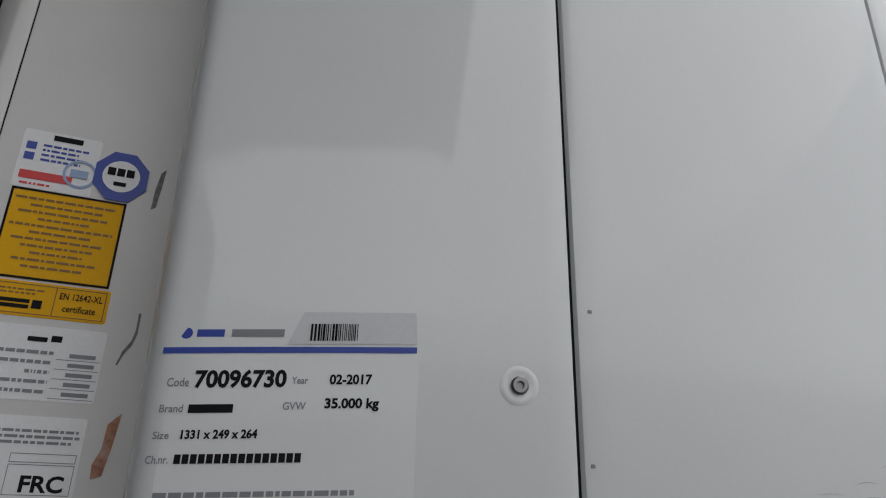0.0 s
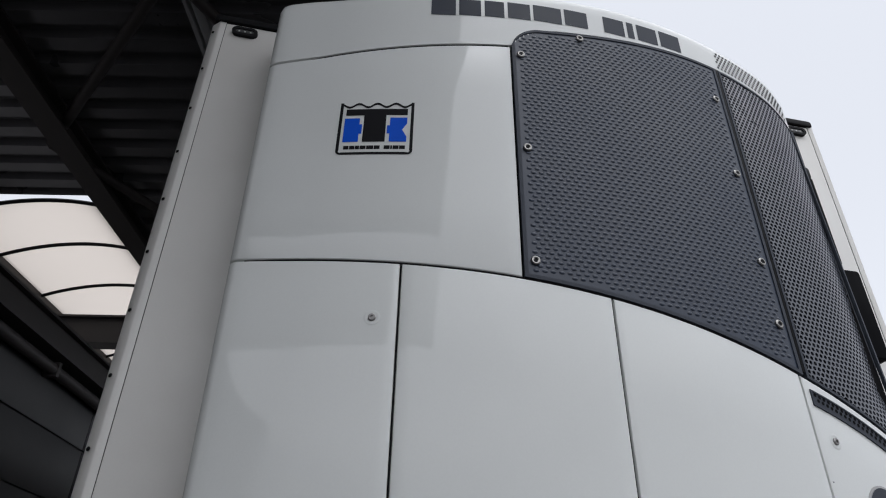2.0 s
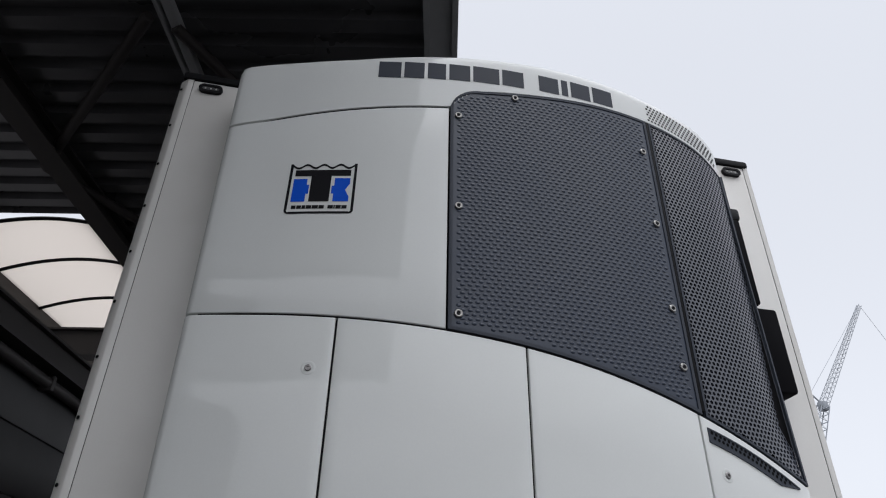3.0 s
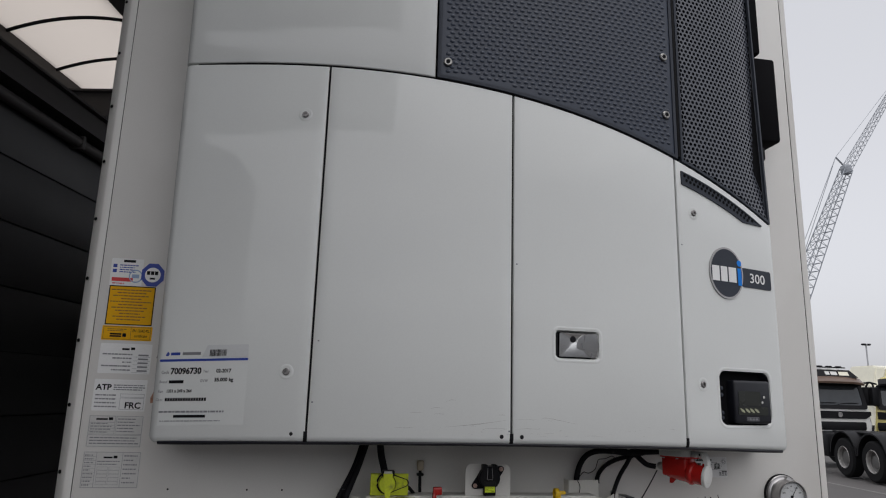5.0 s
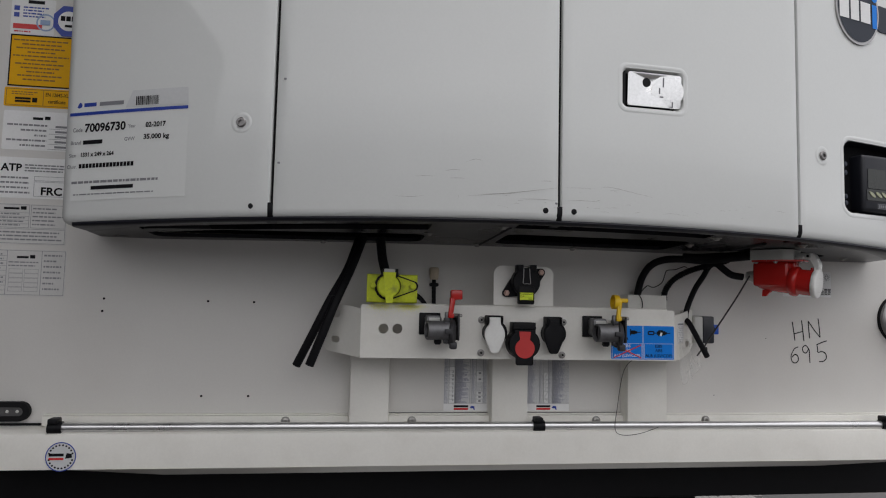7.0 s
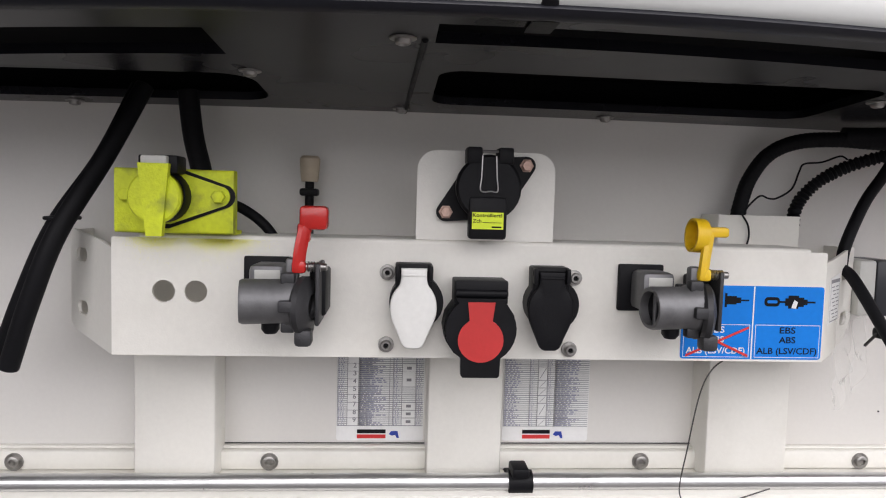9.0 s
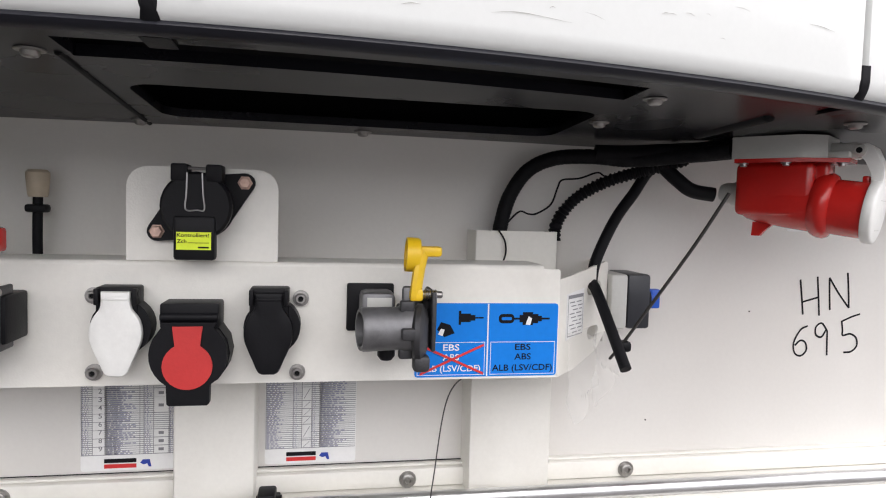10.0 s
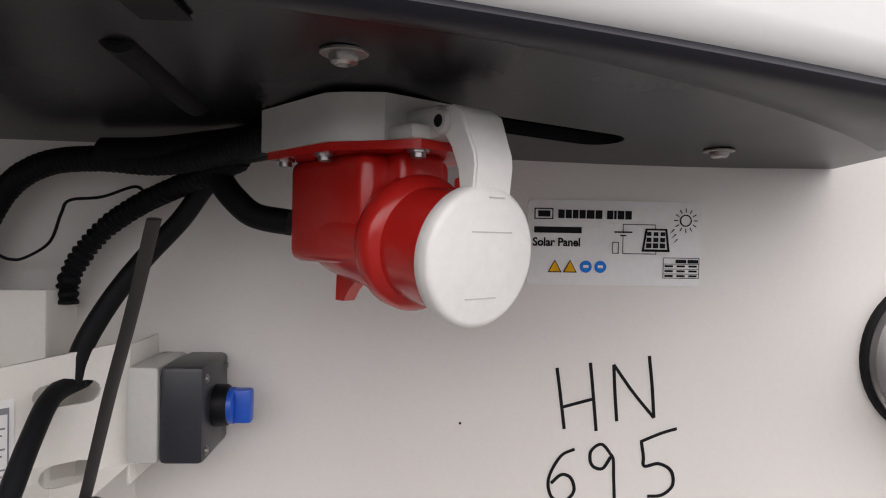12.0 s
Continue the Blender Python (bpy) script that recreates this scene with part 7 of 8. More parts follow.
def load_sheets():
    for x0, x1, seed in ((-0.167, -0.0575, 31), (0.0435, 0.1550, 32)):
        s = sticker("load_table_sheet", "white printed load table sheet below the bracket", "sheet", x0, x1, 1.3695, 1.5000, PAPER)
        left = seed == 31
        bm = bmesh.new()
        for k in range(44):
            v = 1.3885 + k * 0.00249
            ink(bm, x0 + 0.001, x1 - 0.001, v, v + (0.0008 if k % 4 == 0 else 0.0006), WALLFACE, 0.0014)
        for u in (0.0008, 0.0128, 0.0270, 0.0655, 0.0700, 0.0810, 0.0985) if left else (0.0008, 0.0335, 0.0440, 0.0560, 0.0660):
            ink(bm, x0 + u, x0 + u + 0.0006, 1.3885, 1.4980, WALLFACE, 0.0014)
        part("ruling", bm, INKGREY, s)["kind"] = "stuff"
        table_ink = bpy.data.materials.get("table_ink") or surface("table_ink", (0.33, 0.34, 0.45), 0.5, bump=0)
        spans = ((0.0020, 0.0110, 0.3), (0.0280, 0.0640, 0.6), (0.0280, 0.0480, 0.4), (0.0710, 0.0800, 0.5), (0.0995, 0.1075, 0.4)) if left else ((0.0020, 0.0240, 0.5), (0.0345, 0.0400, 0.5), (0.0570, 0.0630, 0.5), (0.0670, 0.1000, 0.5), (0.0670, 0.0850, 0.5))
        rows = []
        for i, (u0, u1, ragged) in enumerate(spans):
            rows += text_rows(x0 + u0, x0 + u1, 1.3889, 1.4980, 44, 0.5, ragged, seed + 4 * i)
        lines(s, rows, table_ink, 0.0016)
        # white number fields
        fields, bm = [], bmesh.new()
        if left:
            for k in range(9):
                v = 1.3890 + k * 0.0099
                fields.append((x0 + 0.0138, x0 + 0.0266, v + 0.0004, v + 0.0092))
                if k < 8:
                    write(bm, str(9 - k), x0 + 0.0202, v + 0.0050, 0.0058, WALLFACE, 0.004, 0.0024)
            for v, h in ((1.3905, 0.0080), (1.4005, 0.0080), (1.4105, 0.0080), (1.4395, 0.0170), (1.4585, 0.0090)):
                fields.append((x0 + 0.0820, x0 + 0.0980, v, v + h))
                ink(bm, x0 + 0.0870, x0 + 0.0930, v + h / 2 - 0.0018, v + h / 2 + 0.0018, WALLFACE, 0.0024)
        else:
            for v, h in ((1.3895, 0.0090), (1.4025, 0.0150), (1.4195, 0.0090), (1.4295, 0.0090), (1.4395, 0.0090), (1.4505, 0.0150)):
                fields.append((x0 + 0.0450, x0 + 0.0556, v, v + h))
                polygon(bm, [(x0 + 0.0462, v + 0.001), (x0 + 0.0470, v + 0.001), (x0 + 0.0545, v + h - 0.001), (x0 + 0.0537, v + h - 0.001)], WALLFACE, 0.0024)
        lines(s, fields, PAPER, 0.0020, name="number_field")
        part("row_number", bm, INKGREY, s)["kind"] = "stuff"
        part("maker_bar_dark", ink(bmesh.new(), x0 + 0.026, x0 + 0.062, 1.3790, 1.3840, WALLFACE, 0.0014), INK, s)
        part("maker_bar_red", ink(bmesh.new(), x0 + 0.026, x0 + 0.062, 1.3725, 1.3775, WALLFACE, 0.0014), INKRED, s)
        bm = bmesh.new()
        polygon(bm, [(x0 + 0.066, 1.3780), (x0 + 0.069, 1.3820), (x0 + 0.077, 1.3820), (x0 + 0.079, 1.3730), (x0 + 0.076, 1.3730), (x0 + 0.074, 1.3770), (x0 + 0.070, 1.3760)], WALLFACE, 0.0014)
        part("maker_shape", bm, INKBLUE, s)
        settle(s)


load_sheets()


# ---- tube along the ledge ----
def ledge_tube():
    root = thing("ledge_tube", "long aluminium tube held by black clamps along the ledge", "tube", (0, -0.075, 1.34))
    part("tube", rod(bmesh.new(), (-1.035, -0.072, 1.3475), (1.005, -0.072, 1.3455), 0.0098, 18), ALU, root)
    for x in (-1.028, 0.054, 0.985):
        bm = lathe(bmesh.new(), (x - 0.014, -0.072, 1.3465), (1, 0, 0), [(0.0098, 0), (0.0135, 0), (0.0135, 0.028), (0.0098, 0.028)], 18)
        box(bm, x - 0.010, x + 0.010, -0.070, -0.010, 1.3330, 1.3410, bevel=0.002)
        box(bm, x - 0.012, x + 0.008, -0.090, -0.060, 1.3560, 1.3680, bevel=0.003)
        part("clamp", bm, BLACK, root, "black plastic clamp")
    return settle(root)


ledge_tube()
root = thing("cable_knot", "knot of black cable ties and wire at the tube's end", "cable", (1.03, -0.07, 1.34))
bm = bmesh.new()
box(bm, 0.995, 1.045, -0.095, -0.055, 1.338, 1.354, bevel=0.004)
rod(bm, (1.04, -0.078, 1.347), (1.085, -0.08, 1.345), 0.006)
part("clip", bm, BLACK, root)
for pts in ([(0.985, -0.08, 1.375), (0.99, -0.085, 1.358), (1.01, -0.09, 1.362), (1.03, -0.09, 1.372), (1.05, -0.085, 1.355), (1.07, -0.08, 1.352)], [(0.995, -0.09, 1.352), (1.02, -0.095, 1.366), (1.045, -0.09, 1.358), (1.06, -0.085, 1.36)]):
    part("wire", hose(bmesh.new(), pts, 0.0022, 6), RUBBER, root)
settle(root)


# ---- cables and hoses ----
def cable(name, label, points, r, material=RUBBER, **kw):
    ob = mesh_object(name, hose(bmesh.new(), points, r, **kw), material)
    return tagged(ob, label, "cable")


def drain_hose(label, points, r):
    root = thing("drain_hose", label, "hose", points[-1])
    part("hose", hose(bmesh.new(), points, r, n=14), RUBBER, root)
    way = (Vector(points[-1]) - Vector(points[-2])).normalized()
    # hose is closed: a flat near-black disc draws the shade of its hollow
    part("bore", lathe(bmesh.new(), Vector(points[-1]) + way * 0.0006, way, [(r * 0.72, 0), (0, 0.0002)], 14), SHADE_BLACK, root, "near-black disc painting the shade of the open end")
    return settle(root)


drain_hose("slack black rubber hose hanging from the tray", [(-0.376, -0.065, 1.79), (-0.404, -0.100, 1.71), (-0.437, -0.133, 1.631), (-0.463, -0.137, 1.56), (-0.489, -0.128, 1.491)], 0.0100)
drain_hose("slack black rubber hose beside another one", [(-0.385, -0.055, 1.79), (-0.412, -0.085, 1.71), (-0.450, -0.112, 1.635), (-0.485, -0.108, 1.56), (-0.520, -0.090, 1.487)], 0.0098)
ob = mesh_object("hose_tie", box(bmesh.new(), -0.450, -0.427, -0.137, -0.101, 1.643, 1.647, bevel=0.0015), BLACK)
tagged(ob, "black cable tie round two hoses", "cable tie")
cable("supply_hose", "black hose behind the sprayed socket", [(-0.336, -0.045, 1.79), (-0.330, -0.045, 1.74), (-0.320, -0.048, 1.70), (-0.312, -0.05, 1.66), (-0.306, -0.055, 1.625)], 0.0115)
cable("socket_lead", "short black lead beside the sprayed socket", [(-0.310, -0.10, 1.668), (-0.275, -0.10, 1.664), (-0.254, -0.10, 1.654), (-0.238, -0.10, 1.641), (-0.226, -0.10, 1.625)], 0.0055)
root = thing("capped_lead", "black lead with a beige plastic cap standing behind the bracket", "cable", (-0.2, -0.02, 1.63))
part("lead", hose(bmesh.new(), [(-0.200, -0.03, 1.615), (-0.201, -0.028, 1.65), (-0.201, -0.026, 1.695)], 0.0052), RUBBER, root)
part("tie", box(bmesh.new(), -0.212, -0.190, -0.036, -0.018, 1.675, 1.684, bevel=0.003), BLACK, root)
part("cap", lathe(bmesh.new(), (-0.201, -0.026, 1.692), (0, 0, 1), [(0.0, 0), (0.0095, 0), (0.0105, 0.004), (0.0120, 0.022), (0.0120, 0.027), (0.0095, 0.030), (0, 0.030)], 18), BEIGE, root, "beige plastic cap")
settle(root)

cable("harness_cable", "thick black sleeved cable from the post to the socket", [(0.328, -0.022, 1.655), (0.330, -0.022, 1.675), (0.340, -0.022, 1.710), (0.361, -0.026, 1.742), (0.392, -0.035, 1.758), (0.434, -0.050, 1.761), (0.485, -0.065, 1.758), (0.535, -0.095, 1.763), (0.572, -0.130, 1.768)], 0.0092, n=12, ribs=0.0002, pitch=0.0050)
cable("corrugated_conduit", "black ribbed conduit rising from the post", [(0.401, -0.022, 1.655), (0.402, -0.022, 1.672), (0.411, -0.022, 1.691), (0.430, -0.026, 1.712), (0.459, -0.035, 1.730), (0.490, -0.050, 1.742), (0.518, -0.068, 1.751), (0.545, -0.085, 1.760)], 0.0074, n=12, ribs=0.0009, pitch=0.0056)
cable("wing_cable", "black cable dropping behind the bracket wing", [(0.545, -0.062, 1.772), (0.526, -0.050, 1.757), (0.510, -0.050, 1.743), (0.493, -0.052, 1.718), (0.470, -0.058, 1.690), (0.451, -0.066, 1.661), (0.436, -0.072, 1.630), (0.432, -0.074, 1.606)], 0.0070)
cable("socket_feed", "black cable looping into the red inlet", [(0.515, -0.066, 1.762), (0.524, -0.070, 1.749), (0.537, -0.079, 1.734), (0.553, -0.085, 1.722), (0.578, -0.092, 1.7175)], 0.0088)
cable("thick_cable", "bundle of black cables under the tray", [(0.440, -0.050, 1.7640), (0.480, -0.060, 1.7640), (0.515, -0.075, 1.7660), (0.555, -0.100, 1.768), (0.60, -0.135, 1.774), (0.64, -0.16, 1.782)], 0.0125)
cable("thin_wire", "thin kinked black wire between cables", [(0.330, -0.03, 1.668), (0.340, -0.03, 1.681), (0.352, -0.03, 1.691), (0.363, -0.03, 1.688), (0.374, -0.03, 1.689), (0.392, -0.03, 1.701), (0.400, -0.03, 1.722), (0.406, -0.03, 1.732), (0.429, -0.03, 1.735), (0.452, -0.03, 1.743), (0.461, -0.032, 1.739)], 0.0012, n=6)
cable("thin_wire", "thin black wire on the post", [(0.320, -0.047, 1.668), (0.328, -0.048, 1.655), (0.330, -0.048, 1.640), (0.325, -0.05, 1.625)], 0.0011, n=6)
cable("thin_wire", "thin black wire hanging below the bracket to the ledge", [(0.268, -0.140, 1.515), (0.252, -0.130, 1.497), (0.244, -0.120, 1.465), (0.238, -0.110, 1.400), (0.236, -0.100, 1.345), (0.255, -0.094, 1.328), (0.300, -0.092, 1.330), (0.350, -0.092, 1.345)], 0.0008, n=6, material=surface("grey_wire", (0.07, 0.068, 0.065), 0.6, bump=0))
cable("short_cable_end", "cut black cable end poking through the wing's slot", [(0.433, -0.062, 1.608), (0.428, -0.093, 1.603), (0.428, -0.118, 1.583), (0.430, -0.150, 1.550), (0.432, -0.174, 1.524)], 0.0066)
cable("cable_tie_tail", "long dark cable tie tail standing up from the bracket", [(0.5285, -0.197, 1.716), (0.509, -0.175, 1.665), (0.490, -0.154, 1.620), (0.473, -0.133, 1.579), (0.459, -0.116, 1.545), (0.446, -0.104, 1.520)], 0.0040, material=surface("dark_strap", (0.022, 0.02, 0.019), 0.6, var=0.2, scale=60), flat=0.45)
root = thing("strap_knot", "small black knot of a cable tie", "knot", (0.458, -0.112, 1.535))
part("knot", box(bmesh.new(), 0.452, 0.466, -0.120, -0.104, 1.530, 1.543, bevel=0.004), BLACK, root)
settle(root)

# crumpled clear film on the wing
film = thing("film_scrap", "crumpled clear film hanging on the bracket wing", "film", tuple(RIGHT_WING(0.5, 1.48, 0)))
for u0, u1, v0, v1, lift, seed in ((0.02, 0.60, 1.468, 1.560, 0.004, 3), (0.42, 0.98, 1.478, 1.552, 0.010, 4)):
    rnd = random.Random(seed)
    waves = [(rnd.uniform(3, 11), rnd.uniform(3, 11), rnd.uniform(0, 6), 0.0032 / (1 + k * 0.5)) for k in range(6)]
    bm = bmesh.new()
    grid = []
    for i in range(25):
        row = []
        for j in range(19):
            p, q = i / 24, j / 18
            d = sum(h * math.sin(f * p + g * q + o) for f, g, o, h in waves) * (1.3 - q)
            foot = 0.016 * math.sin(5 * p + seed) + 0.010 * abs(p - 0.5)
            row.append(bm.verts.new(RIGHT_WING(u0 + (u1 - u0) * p, v0 + foot * (1 - q) + (v1 - v0) * q, -lift - 0.006 - abs(d))))
        grid.append(row)
    for i in range(24):
        for j in range(18):
            bm.faces.new((grid[i][j], grid[i + 1][j], grid[i + 1][j + 1], grid[i][j + 1]))
    part("film_fold", bm, FILMCLEAR, film)
settle(film)


def rotary_switch():
    root = thing("rotary_switch", "grey and black switch box with a blue rotary knob", "switch", (0.485, -0.033, 1.548))
    part("base", box(bmesh.new(), 0.462, 0.4845, -0.066, 0.0, 1.5480, 1.6165, bevel=0.004), LIGHTGREY, root, "light grey base")
    cover = part("cover", box(bmesh.new(), 0.4845, 0.5150, -0.066, 0.0, 1.5480, 1.6165, bevel=0.004), surface("black_cover_plastic", (0.022, 0.024, 0.030), 0.35, bump=0.05), root, "black cover")
    for y, z in ((-0.058, 1.607), (-0.058, 1.556), (-0.008, 1.607)):
        part("cover_screw", screw(bmesh.new(), (0.5150, y, z), (1, 0, 0), 0.0024, 0.0015), ZINC, cover)
    part("collar", lathe(bmesh.new(), (0.5145, -0.035, 1.5825), (1, 0, 0), [(0.0155, 0), (0.0155, 0.009), (0.0140, 0.011), (0, 0.011)], 24), BLACK, root)
    bm = lathe(bmesh.new(), (0.5250, -0.035, 1.5825), (1, 0, 0), [(0.0135, 0), (0.0135, 0.004), (0.012, 0.005), (0, 0.005)], 24)
    box(bm, 0.526, 0.5420, -0.0405, -0.0295, 1.5700, 1.5950, bevel=0.002)
    part("knob", bm, BLUE, root, "blue rotary knob")
    return settle(root)


rotary_switch()


def red_inlet():
    """Red power inlet under the tray: sloping barrel with a white hinged cap."""
    root = thing("power_inlet", "red power inlet with a white hinged cap under the tray", "power inlet", (0.62, -0.16, 1.75))
    flat = Vector((0.6, -0.8, 0))
    ax = Vector((0.6, -0.8, -0.13)).normalized()
    c = Vector((0.690, -0.220, 1.700))
    # m: x runs along the barrel, y across it, z up from the cap's middle
    m = Matrix.Translation(c) @ Matrix(((flat.x, -flat.y, 0, 0), (flat.y, flat.x, 0, 0), (0, 0, 1, 0), (0, 0, 0, 1)))

    def level(z):
        return lambda u, v, d: m @ Vector((u, v, z + d))

    bm = lathe(bmesh.new(), c, -ax, [(0.0, 0.004), (0.0305, 0.004), (0.0305, 0.042), (0.0345, 0.044), (0.0365, 0.048), (0.0365, 0.054), (0.0340, 0.060), (0.0315, 0.062), (0.0312, 0.085), (0.0300, 0.115), (0.0275, 0.130), (0.0215, 0.141), (0.0, 0.146)], 44)
    box(bm, -0.140, -0.058, -0.0305, 0.0305, -0.0060, 0.0540, bevel=0.007, seg=4, m=m)
    box(bm, -0.064, -0.046, -0.0150, 0.0150, 0.0200, 0.0540, bevel=0.004, seg=3, m=m)
    plate(bm, [(-0.136, -0.046), (-0.070, -0.044), (-0.026, -0.018), (-0.026, 0.018), (-0.070, 0.044), (-0.136, 0.046)], [], 0.0045, level(0.0530))
    box(bm, -0.016, -0.009, -0.0060, 0.0060, 0.0280, 0.0390, bevel=0.002, m=m)
    barrel = part("housing", bm, RED, root, "glossy red plastic housing")
    bm = bmesh.new()
    fin = [(-0.126, -0.0135), (-0.102, -0.0150), (-0.112, -0.0230), (-0.118, -0.0300), (-0.127, -0.0300)]
    sides = [[bm.verts.new(m @ Vector((u, l, z))) for u, z in fin] for l in (-0.004, 0.004)]
    bm.faces.new(sides[0][::-1])
    bm.faces.new(sides[1])
    for i in range(len(fin)):
        j = (i + 1) % len(fin)
        bm.faces.new((sides[0][i], sides[0][j], sides[1][j], sides[1][i]))
    part("drain_fin", bm, RED, barrel)
    for u, v in ((-0.128, -0.0385), (-0.083, -0.0385), (-0.034, -0.0135), (-0.128, 0.0385), (-0.083, 0.0385)):
        part("housing_screw", screw(bmesh.new(), m @ Vector((u, v, 0.0530)), (0, 0, -1), 0.0038, 0.004), STEEL, barrel)
    bm = bmesh.new()
    plate(bm, [(-0.138, -0.049), (-0.069, -0.047), (-0.060, -0.041), (-0.046, -0.026), (-0.046, 0.026), (-0.060, 0.041), (-0.069, 0.047), (-0.138, 0.049)], [], 0.0245, level(0.0575))
    box(bm, -0.050, -0.019, -0.0125, 0.0125, 0.0575, 0.0745, bevel=0.003, m=m)
    box(bm, -0.060, -0.026, -0.0240, 0.0240, 0.0575, 0.0650, bevel=0.002, m=m)
    part("mount", bm, LIGHTGREY, root, "light grey mount")
    part("hinge_barrel", rod(bmesh.new(), m @ Vector((-0.019, -0.0135, 0.0660)), m @ Vector((-0.019, 0.0200, 0.0660)), 0.0068, 18), LIGHTGREY, root)
    part("hinge_pin", rod(bmesh.new(), m @ Vector((-0.019, -0.0142, 0.0660)), m @ Vector((-0.019, 0.0205, 0.0660)), 0.0034, 14), BLACK, root)
    bm = lathe(bmesh.new(), c, ax, [(0.0300, -0.0100), (0.0335, -0.0100), (0.0345, -0.0085), (0.0345, -0.0015), (0.0335, 0.0), (0.0310, 0.0010), (0.0, 0.0022)], 48)
    arm = [(-0.0225, 0.0655), (-0.0205, 0.0725), (-0.0120, 0.0735), (-0.0050, 0.0690), (0.0035, 0.0500), (0.0045, 0.0440), (0.0025, 0.0255), (-0.0070, 0.0255), (-0.0065, 0.0420), (-0.0120, 0.0540), (-0.0165, 0.0600)]
    sides = [[bm.verts.new(m @ Vector((u, l + (0.0015 if z > 0.06 else 0.0) * (1 if l > 0 else -1), z))) for u, z in arm] for l in (-0.0095, 0.0155)]
    caps = [bm.faces.new(sides[0][::-1]), bm.faces.new(sides[1])]
    for i in range(len(arm)):
        j = (i + 1) % len(arm)
        bm.faces.new((sides[0][i], sides[0][j], sides[1][j], sides[1][i]))
    bmesh.ops.bevel(bm, geom=[e for f in caps for e in f.edges], offset=0.0012, segments=2, affect="EDGES")
    cap = part("cap", bm, CAPWHITE, root, "white hinged cap")
    side = Vector((-flat.y, flat.x, 0))
    up = ax.cross(side)
    mt = Matrix.Translation(c) @ Matrix(((ax.x, side.x, up.x, 0), (ax.y, side.y, up.y, 0), (ax.z, side.z, up.z, 0), (0, 0, 0, 1)))
    for z, l, w in ((0.0290, 0.004, 0.005), (0.0125, 0.003, 0.013), (-0.0195, 0.000, 0.010)):
        part("moulded_line", box(bmesh.new(), 0.0006, 0.0023 - 0.0008 * abs(z) / 0.03, l - w, l + w, z, z + 0.0006, m=mt), LIGHTGREY, cap)
    part("gland", lathe(bmesh.new(), c - ax * 0.142, -ax, [(0.0, 0), (0.0145, 0.0), (0.0145, 0.010), (0.0125, 0.011), (0.0125, 0.019), (0.0095, 0.025), (0, 0.025)], 12), LIGHTGREY, root, "grey cable gland")
    return settle(root)


red_inlet()


# ---- the yard beyond ----
def wheel(root, c, r, w, axis=(-1, 0, 0)):
    t = part("tyre", lathe(bmesh.new(), c, axis, [(r * 0.58, -w / 2), (r * 0.90, -w / 2), (r, -w * 0.36), (r, w * 0.36), (r * 0.90, w / 2), (r * 0.58, w / 2)], 32), TYRE, root)
    part("rim", lathe(bmesh.new(), c, axis, [(r * 0.58, w * 0.46), (r * 0.55, w * 0.52), (r * 0.51, w * 0.46), (r * 0.49, w * 0.20)], 28), RIM, t)
    part("hub", lathe(bmesh.new(), c, axis, [(r * 0.50, w * 0.22), (r * 0.34, w * 0.06), (r * 0.30, w * 0.26), (r * 0.16, w * 0.30), (0, w * 0.30)], 28), HUB, t)
    return t


def chassis():
    """Bare rear end of a dark truck: two driven axles under round mudguards."""
    root = thing("truck_chassis", "dark bare truck chassis with two axles parked in the yard", "truck", (13.5, 13.35, 0))
    # m: y runs forward along the frame from the rear axle, x across it towards the far side
    m = Matrix.Translation((13.5, 13.35, 0)) @ Matrix.Rotation(radians(-12.5), 4, "Z")
    turn = m.to_3x3()
    for x in (0.75, 1.55):
        part("frame_rail", box(bmesh.new(), x - 0.05, x + 0.05, -1.3, 3.2, 0.86, 1.16, bevel=0.01, m=m), BLACK, root)
    for y in (0.0, 1.37):
        wheel(root, m @ Vector((0.16, y, 0.52)), 0.52, 0.34, turn @ Vector((-1, 0, 0)))
        wheel(root, m @ Vector((2.0, y, 0.52)), 0.52, 0.34, turn @ Vector((1, 0, 0)))
        bm = bmesh.new()
        arc = [(y + 0.68 * math.cos(radians(a)), 0.55 + 0.68 * math.sin(radians(a))) for a in range(5, 176, 10)]
        inner = [(y + 0.64 * math.cos(radians(a)), 0.55 + 0.64 * math.sin(radians(a))) for a in range(175, 4, -10)]
        plate(bm, arc + inner, [], 0.5, lambda u, v, d: m @ Vector((-0.02 + d, u, v)))
        part("mudguard", bm, BLACK, root)
        part("axle", rod(bmesh.new(), m @ Vector((0.2, y, 0.55)), m @ Vector((1.9, y, 0.55)), 0.09, 12), BLACK, root)
    part("deck_plate", box(bmesh.new(), 0.3, 1.9, -0.6, 1.9, 1.17, 1.22, bevel=0.02, m=m), BLACK, root)
    part("side_tank", box(bmesh.new(), 0.05, 0.6, 2.25, 3.1, 0.45, 1.12, bevel=0.08, m=m), BLACK, root)
    part("lamp_bracket", box(bmesh.new(), 0.10, 0.40, -1.05, -0.98, 0.80, 1.02, bevel=0.01, m=m), BLACK, root)
    for x in (0.18, 0.32):
        part("tail_lamp", box(bmesh.new(), x - 0.05, x + 0.05, -1.075, -1.045, 0.86, 0.96, bevel=0.01, m=m), INKRED if x < 0.2 else LENS, root)
    return settle(root)


chassis()


